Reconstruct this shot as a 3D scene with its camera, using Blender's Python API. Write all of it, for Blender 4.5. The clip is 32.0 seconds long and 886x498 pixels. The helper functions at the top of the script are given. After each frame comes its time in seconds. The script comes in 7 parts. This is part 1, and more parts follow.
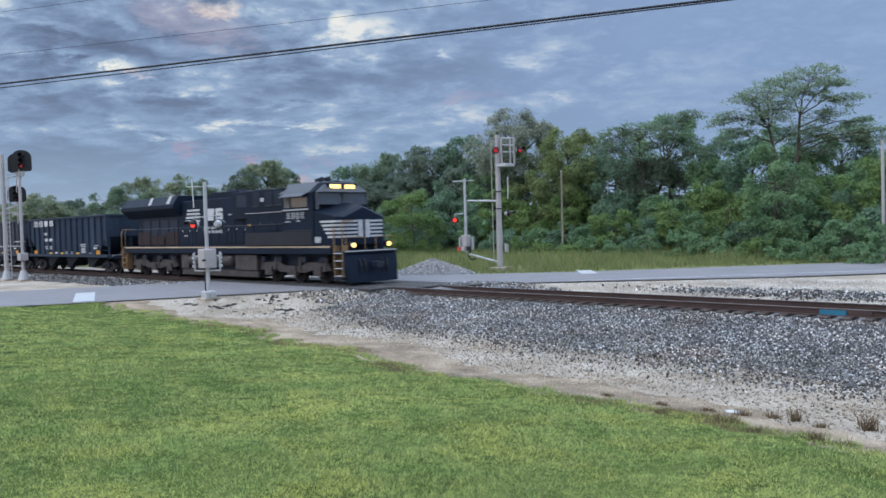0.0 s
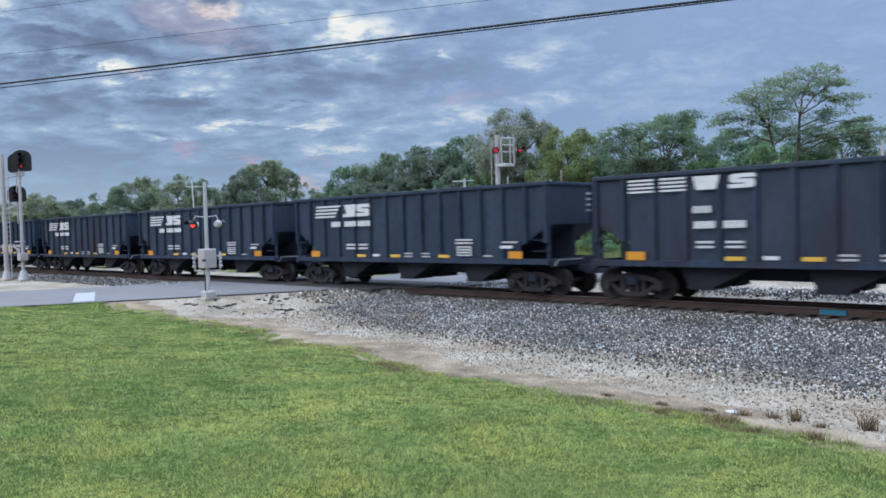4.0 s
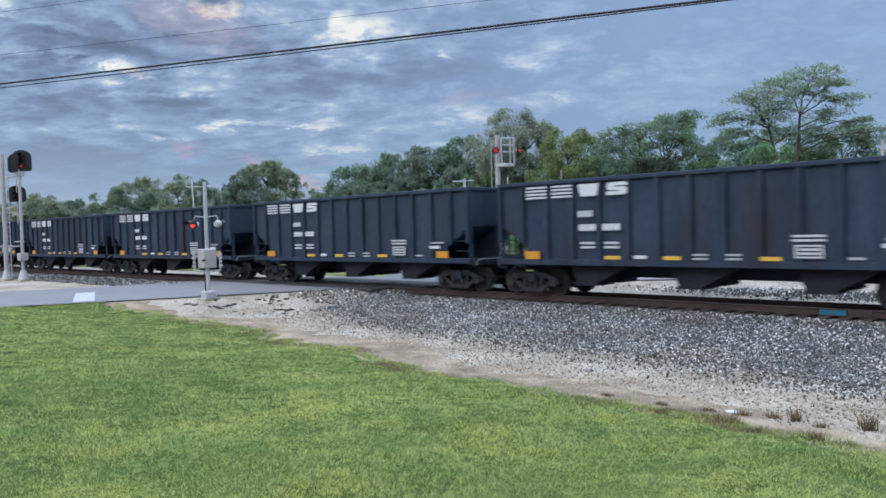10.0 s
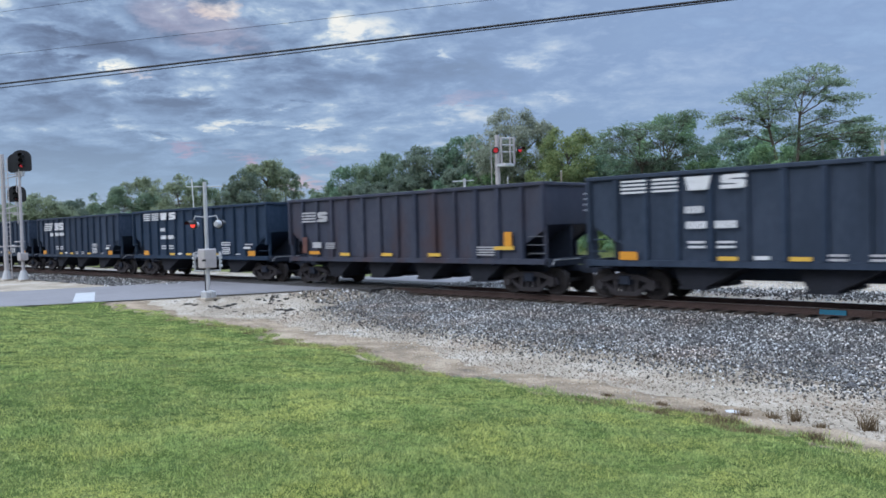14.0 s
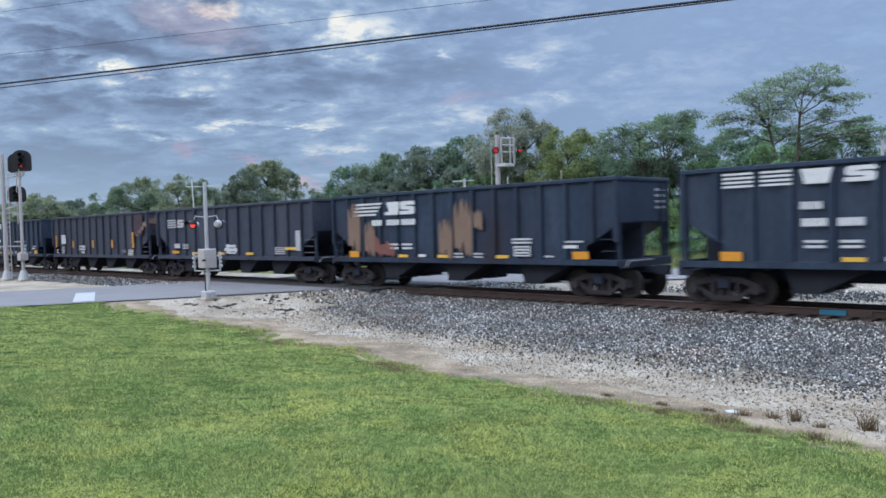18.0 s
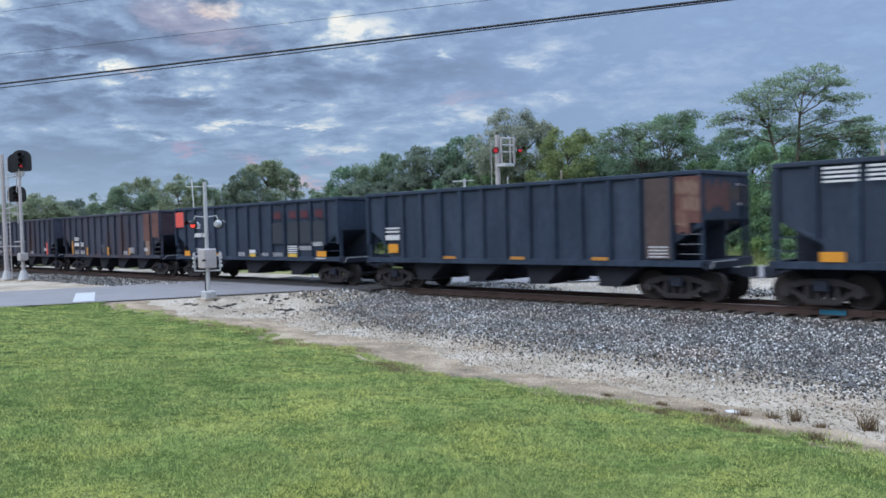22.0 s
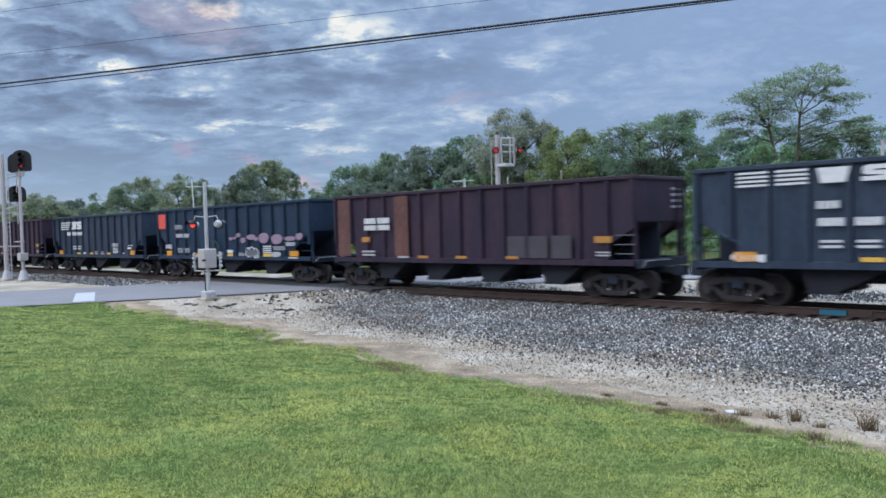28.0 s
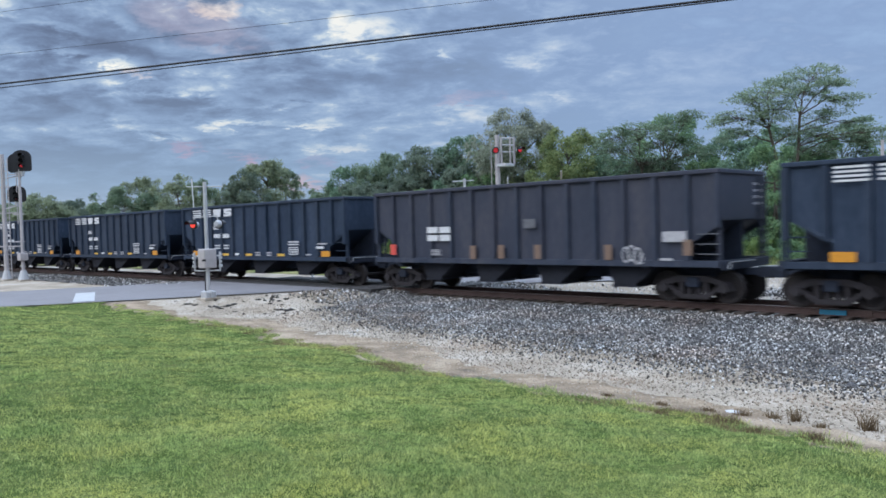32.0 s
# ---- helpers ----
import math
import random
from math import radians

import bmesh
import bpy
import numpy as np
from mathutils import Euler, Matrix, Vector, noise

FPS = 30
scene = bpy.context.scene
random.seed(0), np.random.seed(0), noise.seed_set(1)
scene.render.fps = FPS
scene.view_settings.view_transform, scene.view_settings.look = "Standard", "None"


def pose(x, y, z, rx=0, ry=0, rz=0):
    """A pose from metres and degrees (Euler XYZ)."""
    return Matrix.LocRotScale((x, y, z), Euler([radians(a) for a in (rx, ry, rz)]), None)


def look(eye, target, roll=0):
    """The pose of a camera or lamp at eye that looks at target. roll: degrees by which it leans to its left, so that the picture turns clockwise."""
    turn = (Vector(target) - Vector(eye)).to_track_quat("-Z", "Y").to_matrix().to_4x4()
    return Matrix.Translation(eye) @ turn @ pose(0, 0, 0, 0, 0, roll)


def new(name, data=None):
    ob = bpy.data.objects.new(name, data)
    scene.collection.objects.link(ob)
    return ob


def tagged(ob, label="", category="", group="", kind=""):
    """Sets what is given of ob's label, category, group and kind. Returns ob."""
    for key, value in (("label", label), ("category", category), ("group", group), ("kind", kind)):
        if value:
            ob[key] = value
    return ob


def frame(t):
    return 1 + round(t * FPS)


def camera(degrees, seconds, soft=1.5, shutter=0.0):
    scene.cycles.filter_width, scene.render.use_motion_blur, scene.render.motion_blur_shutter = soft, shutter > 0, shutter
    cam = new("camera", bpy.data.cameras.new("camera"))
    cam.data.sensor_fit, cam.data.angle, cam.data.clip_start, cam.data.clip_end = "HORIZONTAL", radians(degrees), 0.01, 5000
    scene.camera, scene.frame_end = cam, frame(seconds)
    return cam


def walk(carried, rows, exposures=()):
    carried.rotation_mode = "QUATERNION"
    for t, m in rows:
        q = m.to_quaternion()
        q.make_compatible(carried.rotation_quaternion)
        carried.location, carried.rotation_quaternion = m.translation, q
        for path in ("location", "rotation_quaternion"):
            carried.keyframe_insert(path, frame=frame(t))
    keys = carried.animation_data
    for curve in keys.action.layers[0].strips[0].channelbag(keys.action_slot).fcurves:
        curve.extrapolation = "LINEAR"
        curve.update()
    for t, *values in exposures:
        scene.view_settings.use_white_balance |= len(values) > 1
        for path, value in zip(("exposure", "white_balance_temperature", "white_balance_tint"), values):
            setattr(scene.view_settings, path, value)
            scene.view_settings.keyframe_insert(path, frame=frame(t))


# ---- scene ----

# The world: x runs along the track the way the train goes, y away from the camera, z = 0 at the rail heads.
cam = camera(59.1, 32.0, soft=1.65, shutter=0.24)
AZ = radians(44.0)
CAM_Z = 2.39
TRACK_Y = 22.08
EYE = Vector((0.0, 0.0, CAM_Z))
PITCH = radians(1.64)
AIM = Vector((-math.sin(AZ) * math.cos(PITCH), math.cos(AZ) * math.cos(PITCH), -math.sin(PITCH)))
SHOT = look(EYE, EYE + AIM * 10, -1.63)
walk(cam, [(0.0, SHOT), (32.0, SHOT)], exposures=[(0.0, 0.0), (1.0, 0.05), (2.5, 0.12), (32.0, 0.12)])


# ---- node helpers ----
def node(nt, kind, ins=None, **props):
    n = nt.nodes.new(kind)
    for k, v in props.items():
        setattr(n, k, v)
    for k, v in (ins or {}).items():
        if isinstance(v, bpy.types.NodeSocket):
            nt.links.new(v, n.inputs[k])
        else:
            n.inputs[k].default_value = v
    return n


def math_node(nt, op, a, b=0.0, c=0.0, clamp=False):
    n = nt.nodes.new("ShaderNodeMath")
    n.operation, n.use_clamp = op, clamp
    for i, v in enumerate((a, b, c)):
        if isinstance(v, bpy.types.NodeSocket):
            nt.links.new(v, n.inputs[i])
        else:
            n.inputs[i].default_value = v
    return n.outputs[0]


def ramp(nt, fac, stops):
    n = nt.nodes.new("ShaderNodeValToRGB")
    el = n.color_ramp.elements
    while len(el) < len(stops):
        el.new(0.5)
    for e, (p, c) in zip(el, stops):
        e.position = p
        e.color = (*c, 1.0) if len(c) == 3 else c
    nt.links.new(fac, n.inputs[0])
    return n.outputs[0]


def grey(v):
    return (v, v, v)


def mixc(nt, fac, a, b, blend="MIX"):
    n = nt.nodes.new("ShaderNodeMix")
    n.data_type, n.blend_type = "RGBA", blend
    for i, v in ((0, fac), (6, a), (7, b)):
        if isinstance(v, bpy.types.NodeSocket):
            nt.links.new(v, n.inputs[i])
        elif i == 0:
            n.inputs[0].default_value = v
        else:
            n.inputs[i].default_value = (*v, 1.0)
    return n.outputs[2]


# ---- world: broken evening cloud over a pale sky ----
def make_world():
    w = bpy.data.worlds.new("evening_sky")
    scene.world = w
    w.use_nodes = True
    nt = w.node_tree
    nt.nodes.clear()
    co = node(nt, "ShaderNodeTexCoord").outputs["Generated"]
    sep = node(nt, "ShaderNodeSeparateXYZ", {0: co})
    x, y, z = sep.outputs
    up = math_node(nt, "MAXIMUM", z, 0.0)
    # a flat cloud deck seen in perspective, turned to the view
    lift = math_node(nt, "ADD", up, 0.21)
    fwd = math_node(nt, "ADD", math_node(nt, "MULTIPLY", x, -0.695), math_node(nt, "MULTIPLY", y, 0.719))
    side = math_node(nt, "ADD", math_node(nt, "MULTIPLY", x, 0.719), math_node(nt, "MULTIPLY", y, 0.695))
    deck = node(nt, "ShaderNodeCombineXYZ", {0: math_node(nt, "DIVIDE", side, lift), 1: math_node(nt, "DIVIDE", fwd, lift), 2: 3.7}).outputs[0]
    streak = node(nt, "ShaderNodeMapping", {"Vector": deck, "Scale": (0.86, 1.0, 1.0)}).outputs[0]
    big = node(nt, "ShaderNodeTexNoise", {"Vector": streak, "Scale": 1.7, "Detail": 3.0, "Roughness": 0.5, "Distortion": 0.25}).outputs[0]
    fine = node(nt, "ShaderNodeTexNoise", {"Vector": streak, "Scale": 5.0, "Detail": 9.0, "Roughness": 0.60, "Distortion": 0.25}).outputs[0]
    wisp = node(nt, "ShaderNodeTexNoise", {"Vector": streak, "Scale": 14.0, "Detail": 7.0, "Roughness": 0.64, "Distortion": 0.4}).outputs[0]
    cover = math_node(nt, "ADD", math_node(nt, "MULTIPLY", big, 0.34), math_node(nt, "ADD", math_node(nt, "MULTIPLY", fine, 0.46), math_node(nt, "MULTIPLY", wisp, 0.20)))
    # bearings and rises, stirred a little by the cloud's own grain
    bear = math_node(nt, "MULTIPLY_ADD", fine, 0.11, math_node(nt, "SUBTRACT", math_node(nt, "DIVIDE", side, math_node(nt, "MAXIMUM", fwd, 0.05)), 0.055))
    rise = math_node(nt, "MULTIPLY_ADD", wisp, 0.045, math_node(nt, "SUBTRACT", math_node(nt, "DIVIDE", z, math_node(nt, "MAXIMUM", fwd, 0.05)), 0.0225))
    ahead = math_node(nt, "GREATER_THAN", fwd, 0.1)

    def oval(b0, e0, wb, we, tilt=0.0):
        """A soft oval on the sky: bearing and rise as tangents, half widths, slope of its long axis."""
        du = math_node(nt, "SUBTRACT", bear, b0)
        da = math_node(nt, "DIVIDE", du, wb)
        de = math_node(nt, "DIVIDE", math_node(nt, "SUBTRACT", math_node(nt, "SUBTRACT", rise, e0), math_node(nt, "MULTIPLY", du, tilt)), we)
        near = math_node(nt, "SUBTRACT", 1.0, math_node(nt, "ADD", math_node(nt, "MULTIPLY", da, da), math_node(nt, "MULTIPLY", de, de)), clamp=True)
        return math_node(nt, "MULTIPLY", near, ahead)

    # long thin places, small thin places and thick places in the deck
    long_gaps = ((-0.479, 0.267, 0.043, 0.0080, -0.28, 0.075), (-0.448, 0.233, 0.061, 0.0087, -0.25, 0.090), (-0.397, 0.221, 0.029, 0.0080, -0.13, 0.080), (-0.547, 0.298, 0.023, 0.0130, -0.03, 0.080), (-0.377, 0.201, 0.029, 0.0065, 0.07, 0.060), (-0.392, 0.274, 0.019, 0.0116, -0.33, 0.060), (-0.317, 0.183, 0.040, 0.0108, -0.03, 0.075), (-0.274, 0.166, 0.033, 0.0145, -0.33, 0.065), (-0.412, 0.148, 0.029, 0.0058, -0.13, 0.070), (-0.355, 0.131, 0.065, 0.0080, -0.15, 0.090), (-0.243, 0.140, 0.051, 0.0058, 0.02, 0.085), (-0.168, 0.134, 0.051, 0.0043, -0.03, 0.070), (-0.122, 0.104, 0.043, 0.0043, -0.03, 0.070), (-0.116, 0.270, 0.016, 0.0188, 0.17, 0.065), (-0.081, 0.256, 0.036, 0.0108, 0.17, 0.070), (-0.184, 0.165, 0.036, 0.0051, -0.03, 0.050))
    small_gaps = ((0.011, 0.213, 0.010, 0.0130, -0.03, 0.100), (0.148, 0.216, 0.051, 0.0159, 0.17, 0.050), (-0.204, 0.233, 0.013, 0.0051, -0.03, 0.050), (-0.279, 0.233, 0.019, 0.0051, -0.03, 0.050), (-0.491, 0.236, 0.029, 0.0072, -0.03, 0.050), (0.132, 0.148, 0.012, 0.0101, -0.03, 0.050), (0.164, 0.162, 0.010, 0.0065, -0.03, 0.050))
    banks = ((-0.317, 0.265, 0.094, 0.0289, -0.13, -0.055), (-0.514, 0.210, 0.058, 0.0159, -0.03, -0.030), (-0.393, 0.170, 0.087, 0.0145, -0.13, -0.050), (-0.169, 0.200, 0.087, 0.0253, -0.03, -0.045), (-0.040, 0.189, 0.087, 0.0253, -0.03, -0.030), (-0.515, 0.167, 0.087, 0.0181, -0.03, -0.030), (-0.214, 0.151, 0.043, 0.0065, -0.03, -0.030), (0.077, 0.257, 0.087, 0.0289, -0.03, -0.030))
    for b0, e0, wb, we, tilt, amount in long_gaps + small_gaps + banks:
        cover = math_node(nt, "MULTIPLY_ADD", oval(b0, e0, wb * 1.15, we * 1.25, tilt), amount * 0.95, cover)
    # breaks in the deck over the left of the view, a smoother veil to the right
    left = math_node(nt, "MULTIPLY_ADD", side, -2.0, 0.62, clamp=True)
    sky = node(nt, "ShaderNodeTexSky", sky_type="NISHITA", sun_disc=False, sun_elevation=radians(8), sun_rotation=radians(-120))
    base = mixc(nt, 0.015, ramp(nt, up, [(0.0, (0.27, 0.37, 0.52)), (0.06, (0.225, 0.345, 0.535)), (0.30, (0.26, 0.35, 0.54)), (0.5, (0.42, 0.48, 0.56)), (1.0, (0.485, 0.54, 0.61))]), sky.outputs[0])
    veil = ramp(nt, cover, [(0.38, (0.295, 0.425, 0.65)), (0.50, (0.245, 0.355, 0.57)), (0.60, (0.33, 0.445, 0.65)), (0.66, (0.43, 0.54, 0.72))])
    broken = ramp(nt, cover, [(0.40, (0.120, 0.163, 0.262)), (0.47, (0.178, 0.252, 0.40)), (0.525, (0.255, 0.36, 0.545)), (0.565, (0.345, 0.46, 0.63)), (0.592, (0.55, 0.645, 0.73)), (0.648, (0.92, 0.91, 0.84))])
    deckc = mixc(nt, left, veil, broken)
    low = ramp(nt, up, [(0.0, grey(0.0)), (0.06, grey(0.18)), (0.11, grey(0.55)), (0.19, grey(0.95))])
    view_sky = mixc(nt, low, base, deckc)
    # sunset tints on a few cloud edges: bearing and rise as tangents, half widths, colour
    tints = ((-0.275, 0.288, 0.036, 0.016, -0.25, (1.0, 0.86, 0.74)), (-0.296, 0.264, 0.095, 0.034, -0.30, (0.40, 0.31, 0.37)), (-0.250, 0.095, 0.030, 0.008, -0.2, (0.50, 0.33, 0.42)), (-0.316, 0.109, 0.022, 0.010, 0.0, (0.40, 0.33, 0.46)),
             (-0.174, 0.060, 0.030, 0.011, 0.0, (0.60, 0.42, 0.45)), (0.046, 0.164, 0.05, 0.008, 0.1, (0.34, 0.355, 0.51)), (-0.381, 0.206, 0.018, 0.008, -0.1, (0.95, 0.78, 0.68)), (-0.158, 0.088, 0.030, 0.009, 0.0, (0.33, 0.345, 0.50)))
    for b0, e0, wb, we, tilt, tint in tints:
        patch = math_node(nt, "MULTIPLY", math_node(nt, "MULTIPLY", oval(b0, e0, wb, we, tilt), 1.6, clamp=True), math_node(nt, "MULTIPLY_ADD", math_node(nt, "ADD", fine, wisp), 3.6, -3.05, clamp=True))
        view_sky = mixc(nt, math_node(nt, "MULTIPLY", patch, 0.62 if we < 0.03 else 0.36), view_sky, tint)
    # overhead and behind, out of view, the sky is brightened to light the scene
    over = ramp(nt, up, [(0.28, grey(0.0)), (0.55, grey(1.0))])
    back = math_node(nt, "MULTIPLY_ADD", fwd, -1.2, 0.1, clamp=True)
    fill_sky = mixc(nt, 1.0, mixc(nt, 0.5, base, deckc), grey(5.2), "MULTIPLY")
    colour = mixc(nt, over, view_sky, fill_sky)
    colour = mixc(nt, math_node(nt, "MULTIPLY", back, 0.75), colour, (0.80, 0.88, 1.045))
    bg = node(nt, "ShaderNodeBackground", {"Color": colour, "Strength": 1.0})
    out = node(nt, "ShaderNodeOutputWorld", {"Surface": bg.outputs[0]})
    return w


make_world()
sun = new("sun", bpy.data.lights.new("sun", "SUN"))
sun.data.energy, sun.data.angle, sun.data.color = 1.3, radians(40), (1.0, 0.97, 0.94)
sun.matrix_world = look((-20, -25, 40), (0, 22, 0))


# ---- materials ----
def material(name, stops, scale=3.0, fine=30.0, rough=0.8, metal=0.0, bump=0.25, bump_scale=None, random_mix=0.0, random_col=(0.2, 0.2, 0.2), stretch=(1, 1, 1), spec=0.3):
    m = bpy.data.materials.new(name)
    m.use_nodes = True
    nt = m.node_tree
    nt.nodes.clear()
    co = node(nt, "ShaderNodeTexCoord").outputs["Object"]
    co = node(nt, "ShaderNodeMapping", {"Vector": co, "Scale": stretch}).outputs[0]
    a = node(nt, "ShaderNodeTexNoise", {"Vector": co, "Scale": scale, "Detail": 5.0, "Roughness": 0.6}).outputs[0]
    b = node(nt, "ShaderNodeTexNoise", {"Vector": co, "Scale": fine, "Detail": 4.0, "Roughness": 0.6}).outputs[0]
    s = math_node(nt, "ADD", math_node(nt, "MULTIPLY", a, 0.6), math_node(nt, "MULTIPLY", b, 0.4))
    col = ramp(nt, s, stops)
    if random_mix:
        r = node(nt, "ShaderNodeObjectInfo").outputs["Random"]
        col = mixc(nt, math_node(nt, "MULTIPLY", r, random_mix), col, random_col)
    bs = node(nt, "ShaderNodeBsdfPrincipled", {"Base Color": col, "Metallic": metal, "Specular IOR Level": spec})
    nt.links.new(math_node(nt, "MULTIPLY_ADD", a, 0.3, rough - 0.15, clamp=True), bs.inputs["Roughness"])
    if bump:
        bt = b
        if bump_scale:
            bt = node(nt, "ShaderNodeTexNoise", {"Vector": co, "Scale": bump_scale, "Detail": 4.0}).outputs[0]
        bp = node(nt, "ShaderNodeBump", {"Height": bt, "Strength": bump, "Distance": 0.02})
        nt.links.new(bp.outputs[0], bs.inputs["Normal"])
    node(nt, "ShaderNodeOutputMaterial", {"Surface": bs.outputs[0]})
    return m


def tone(c, lo=0.75, hi=1.25):
    return [(0.30, tuple(v * lo for v in c)), (0.5, c), (0.70, tuple(v * hi for v in c))]


def glow(name, colour, strength):
    m = bpy.data.materials.new(name)
    m.use_nodes = True
    bs = m.node_tree.nodes["Principled BSDF"]
    bs.inputs["Base Color"].default_value = (*[v * 0.5 for v in colour], 1)
    bs.inputs["Emission Color"].default_value = (*colour, 1)
    bs.inputs["Emission Strength"].default_value = strength
    bs.inputs["Roughness"].default_value = 0.25
    return m


def leaf_material(name, c0, c1, c2, patch=0.55, weight=0.6, single=0.42, tuft=0.0, tuft_weight=0.0):
    """Foliage: leaf by leaf variation, some light through the blade."""
    m = bpy.data.materials.new(name)
    m.use_nodes = True
    nt = m.node_tree
    nt.nodes.clear()
    geo = node(nt, "ShaderNodeNewGeometry")
    co = node(nt, "ShaderNodeTexCoord").outputs["Object"]
    big = node(nt, "ShaderNodeTexNoise", {"Vector": co, "Scale": patch, "Detail": 3.0}).outputs[0]
    s = math_node(nt, "ADD", math_node(nt, "MULTIPLY", geo.outputs["Random Per Island"], single), math_node(nt, "MULTIPLY", big, weight))
    if tuft:
        small = node(nt, "ShaderNodeTexNoise", {"Vector": co, "Scale": tuft, "Detail": 5.0, "Roughness": 0.65}).outputs[0]
        s = math_node(nt, "MULTIPLY_ADD", math_node(nt, "SUBTRACT", small, 0.5), tuft_weight, s)
        s = math_node(nt, "SUBTRACT", s, 0.12)
    col = ramp(nt, s, [(0.25, c0), (0.52, c1), (0.85, c2)])
    if tuft:
        # cooler, denser growth and yellowed patches across the turf
        lush = node(nt, "ShaderNodeTexNoise", {"Vector": co, "Scale": 1.15, "Detail": 4.0, "Roughness": 0.6}).outputs[0]
        col = mixc(nt, 1.0, col, ramp(nt, lush, [(0.38, (0.82, 0.92, 0.88)), (0.50, (1.0, 1.0, 1.0)), (0.63, (1.14, 1.06, 0.96))]), "MULTIPLY")
    d = node(nt, "ShaderNodeBsdfPrincipled", {"Base Color": col, "Roughness": 0.65, "Specular IOR Level": 0.12})
    t = node(nt, "ShaderNodeBsdfTranslucent", {"Color": col})
    mx = node(nt, "ShaderNodeMixShader", {0: 0.42, 1: d.outputs[0], 2: t.outputs[0]})
    node(nt, "ShaderNodeOutputMaterial", {"Surface": mx.outputs[0]})
    return m


def stone_material(name, stops):
    m = bpy.data.materials.new(name)
    m.use_nodes = True
    nt = m.node_tree
    nt.nodes.clear()
    geo = node(nt, "ShaderNodeNewGeometry")
    co = node(nt, "ShaderNodeTexCoord").outputs["Object"]
    big = node(nt, "ShaderNodeTexNoise", {"Vector": co, "Scale": 0.35, "Detail": 3.0}).outputs[0]
    s = math_node(nt, "ADD", math_node(nt, "MULTIPLY", geo.outputs["Random Per Island"], 0.7), math_node(nt, "MULTIPLY", big, 0.3))
    col = ramp(nt, s, stops)
    # rust dust and damp tint the stones in broad drifts
    drift = node(nt, "ShaderNodeTexNoise", {"Vector": co, "Scale": 0.55, "Detail": 4.0, "Roughness": 0.6}).outputs[0]
    col = mixc(nt, 1.0, col, ramp(nt, drift, [(0.38, (0.92, 0.96, 1.0)), (0.52, (1.0, 1.0, 1.0)), (0.64, (1.04, 0.95, 0.90))]), "MULTIPLY")
    d = node(nt, "ShaderNodeBsdfPrincipled", {"Base Color": col, "Roughness": 0.85, "Specular IOR Level": 0.3})
    node(nt, "ShaderNodeOutputMaterial", {"Surface": d.outputs[0]})
    return m


M = {}
M["earth"] = material("earth", tone((0.16, 0.15, 0.07), 0.7, 1.3), 0.3, 8.0, 0.95, bump=0.5)
M["meadow"] = material("meadow_turf", [(0.36, (0.070, 0.092, 0.030)), (0.5, (0.145, 0.160, 0.062)), (0.64, (0.25, 0.225, 0.115))], 0.35, 9.0, 0.95, bump=0.6, spec=0.05)
M["turf"] = material("turf", [(0.36, (0.030, 0.048, 0.012)), (0.5, (0.062, 0.092, 0.022)), (0.64, (0.115, 0.130, 0.045))], 1.6, 26.0, 0.95, bump=0.8, spec=0.04)
M["limestone"] = material("limestone_gravel", [(0.38, (0.18, 0.146, 0.108)), (0.5, (0.31, 0.264, 0.208)), (0.60, (0.42, 0.380, 0.325))], 0.5, 22.0, 0.95, bump=1.0)
M["ballast"] = material("ballast_bed", [(0.36, (0.03, 0.03, 0.032)), (0.5, (0.08, 0.08, 0.085)), (0.64, (0.20, 0.20, 0.20))], 0.6, 24.0, 0.95, bump=1.0)
M["asphalt"] = material("worn_asphalt", tone((0.164, 0.158, 0.166), 0.72, 1.22), 0.45, 12.0, 0.85, bump=0.3)
M["road_paint"] = material("road_paint", tone((0.36, 0.37, 0.38), 0.7, 1.1), 1.5, 40.0, 0.7, bump=0.1)
M["panel"] = material("crossing_panel", tone((0.035, 0.033, 0.033), 0.6, 1.6), 2.0, 30.0, 0.8)
M["rail"] = material("rusty_rail", tone((0.066, 0.044, 0.040), 0.6, 1.4), 2.0, 30.0, 0.75, metal=0.3)
M["rail_head"] = material("polished_rail_head", tone((0.26, 0.25, 0.25), 0.8, 1.2), 1.0, 40.0, 0.45, metal=0.8)
M["blue_paint"] = material("blue_marker_paint", tone((0.020, 0.135, 0.215), 0.8, 1.2), 4.0, 40.0, 0.7)
M["tie"] = material("creosoted_timber", tone((0.055, 0.042, 0.034), 0.6, 1.5), 2.0, 30.0, 0.9, stretch=(6, 1, 1))
M["galv"] = material("galvanised_steel", tone((0.42, 0.43, 0.45), 0.85, 1.15), 3.0, 40.0, 0.55, metal=0.35, bump=0.05)
M["alu"] = material("grey_painted_steel", tone((0.36, 0.34, 0.345), 0.82, 1.12), 3.0, 40.0, 0.6, metal=0.1, bump=0.05)
M["black"] = material("black_enamel", tone((0.018, 0.019, 0.022), 0.8, 1.3), 3.0, 40.0, 0.5, bump=0.05)
M["cable"] = material("cable_sheath", tone((0.02, 0.02, 0.024)), 3.0, 40.0, 0.7, bump=0.0)
M["red_lit"] = glow("lit_red_lens", (1.0, 0.07, 0.05), 0.95)
M["red_soft"] = glow("hooded_red_lens", (0.8, 0.04, 0.06), 0.5)
M["red_dim"] = glow("unlit_red_lens", (0.25, 0.01, 0.02), 0.0)
M["warm_lit"] = glow("lit_headlight", (1.0, 0.68, 0.22), 2.2)
M["white"] = material("white_paint", tone((0.54, 0.55, 0.57), 0.75, 1.1), 3.0, 30.0, 0.6, bump=0.05)
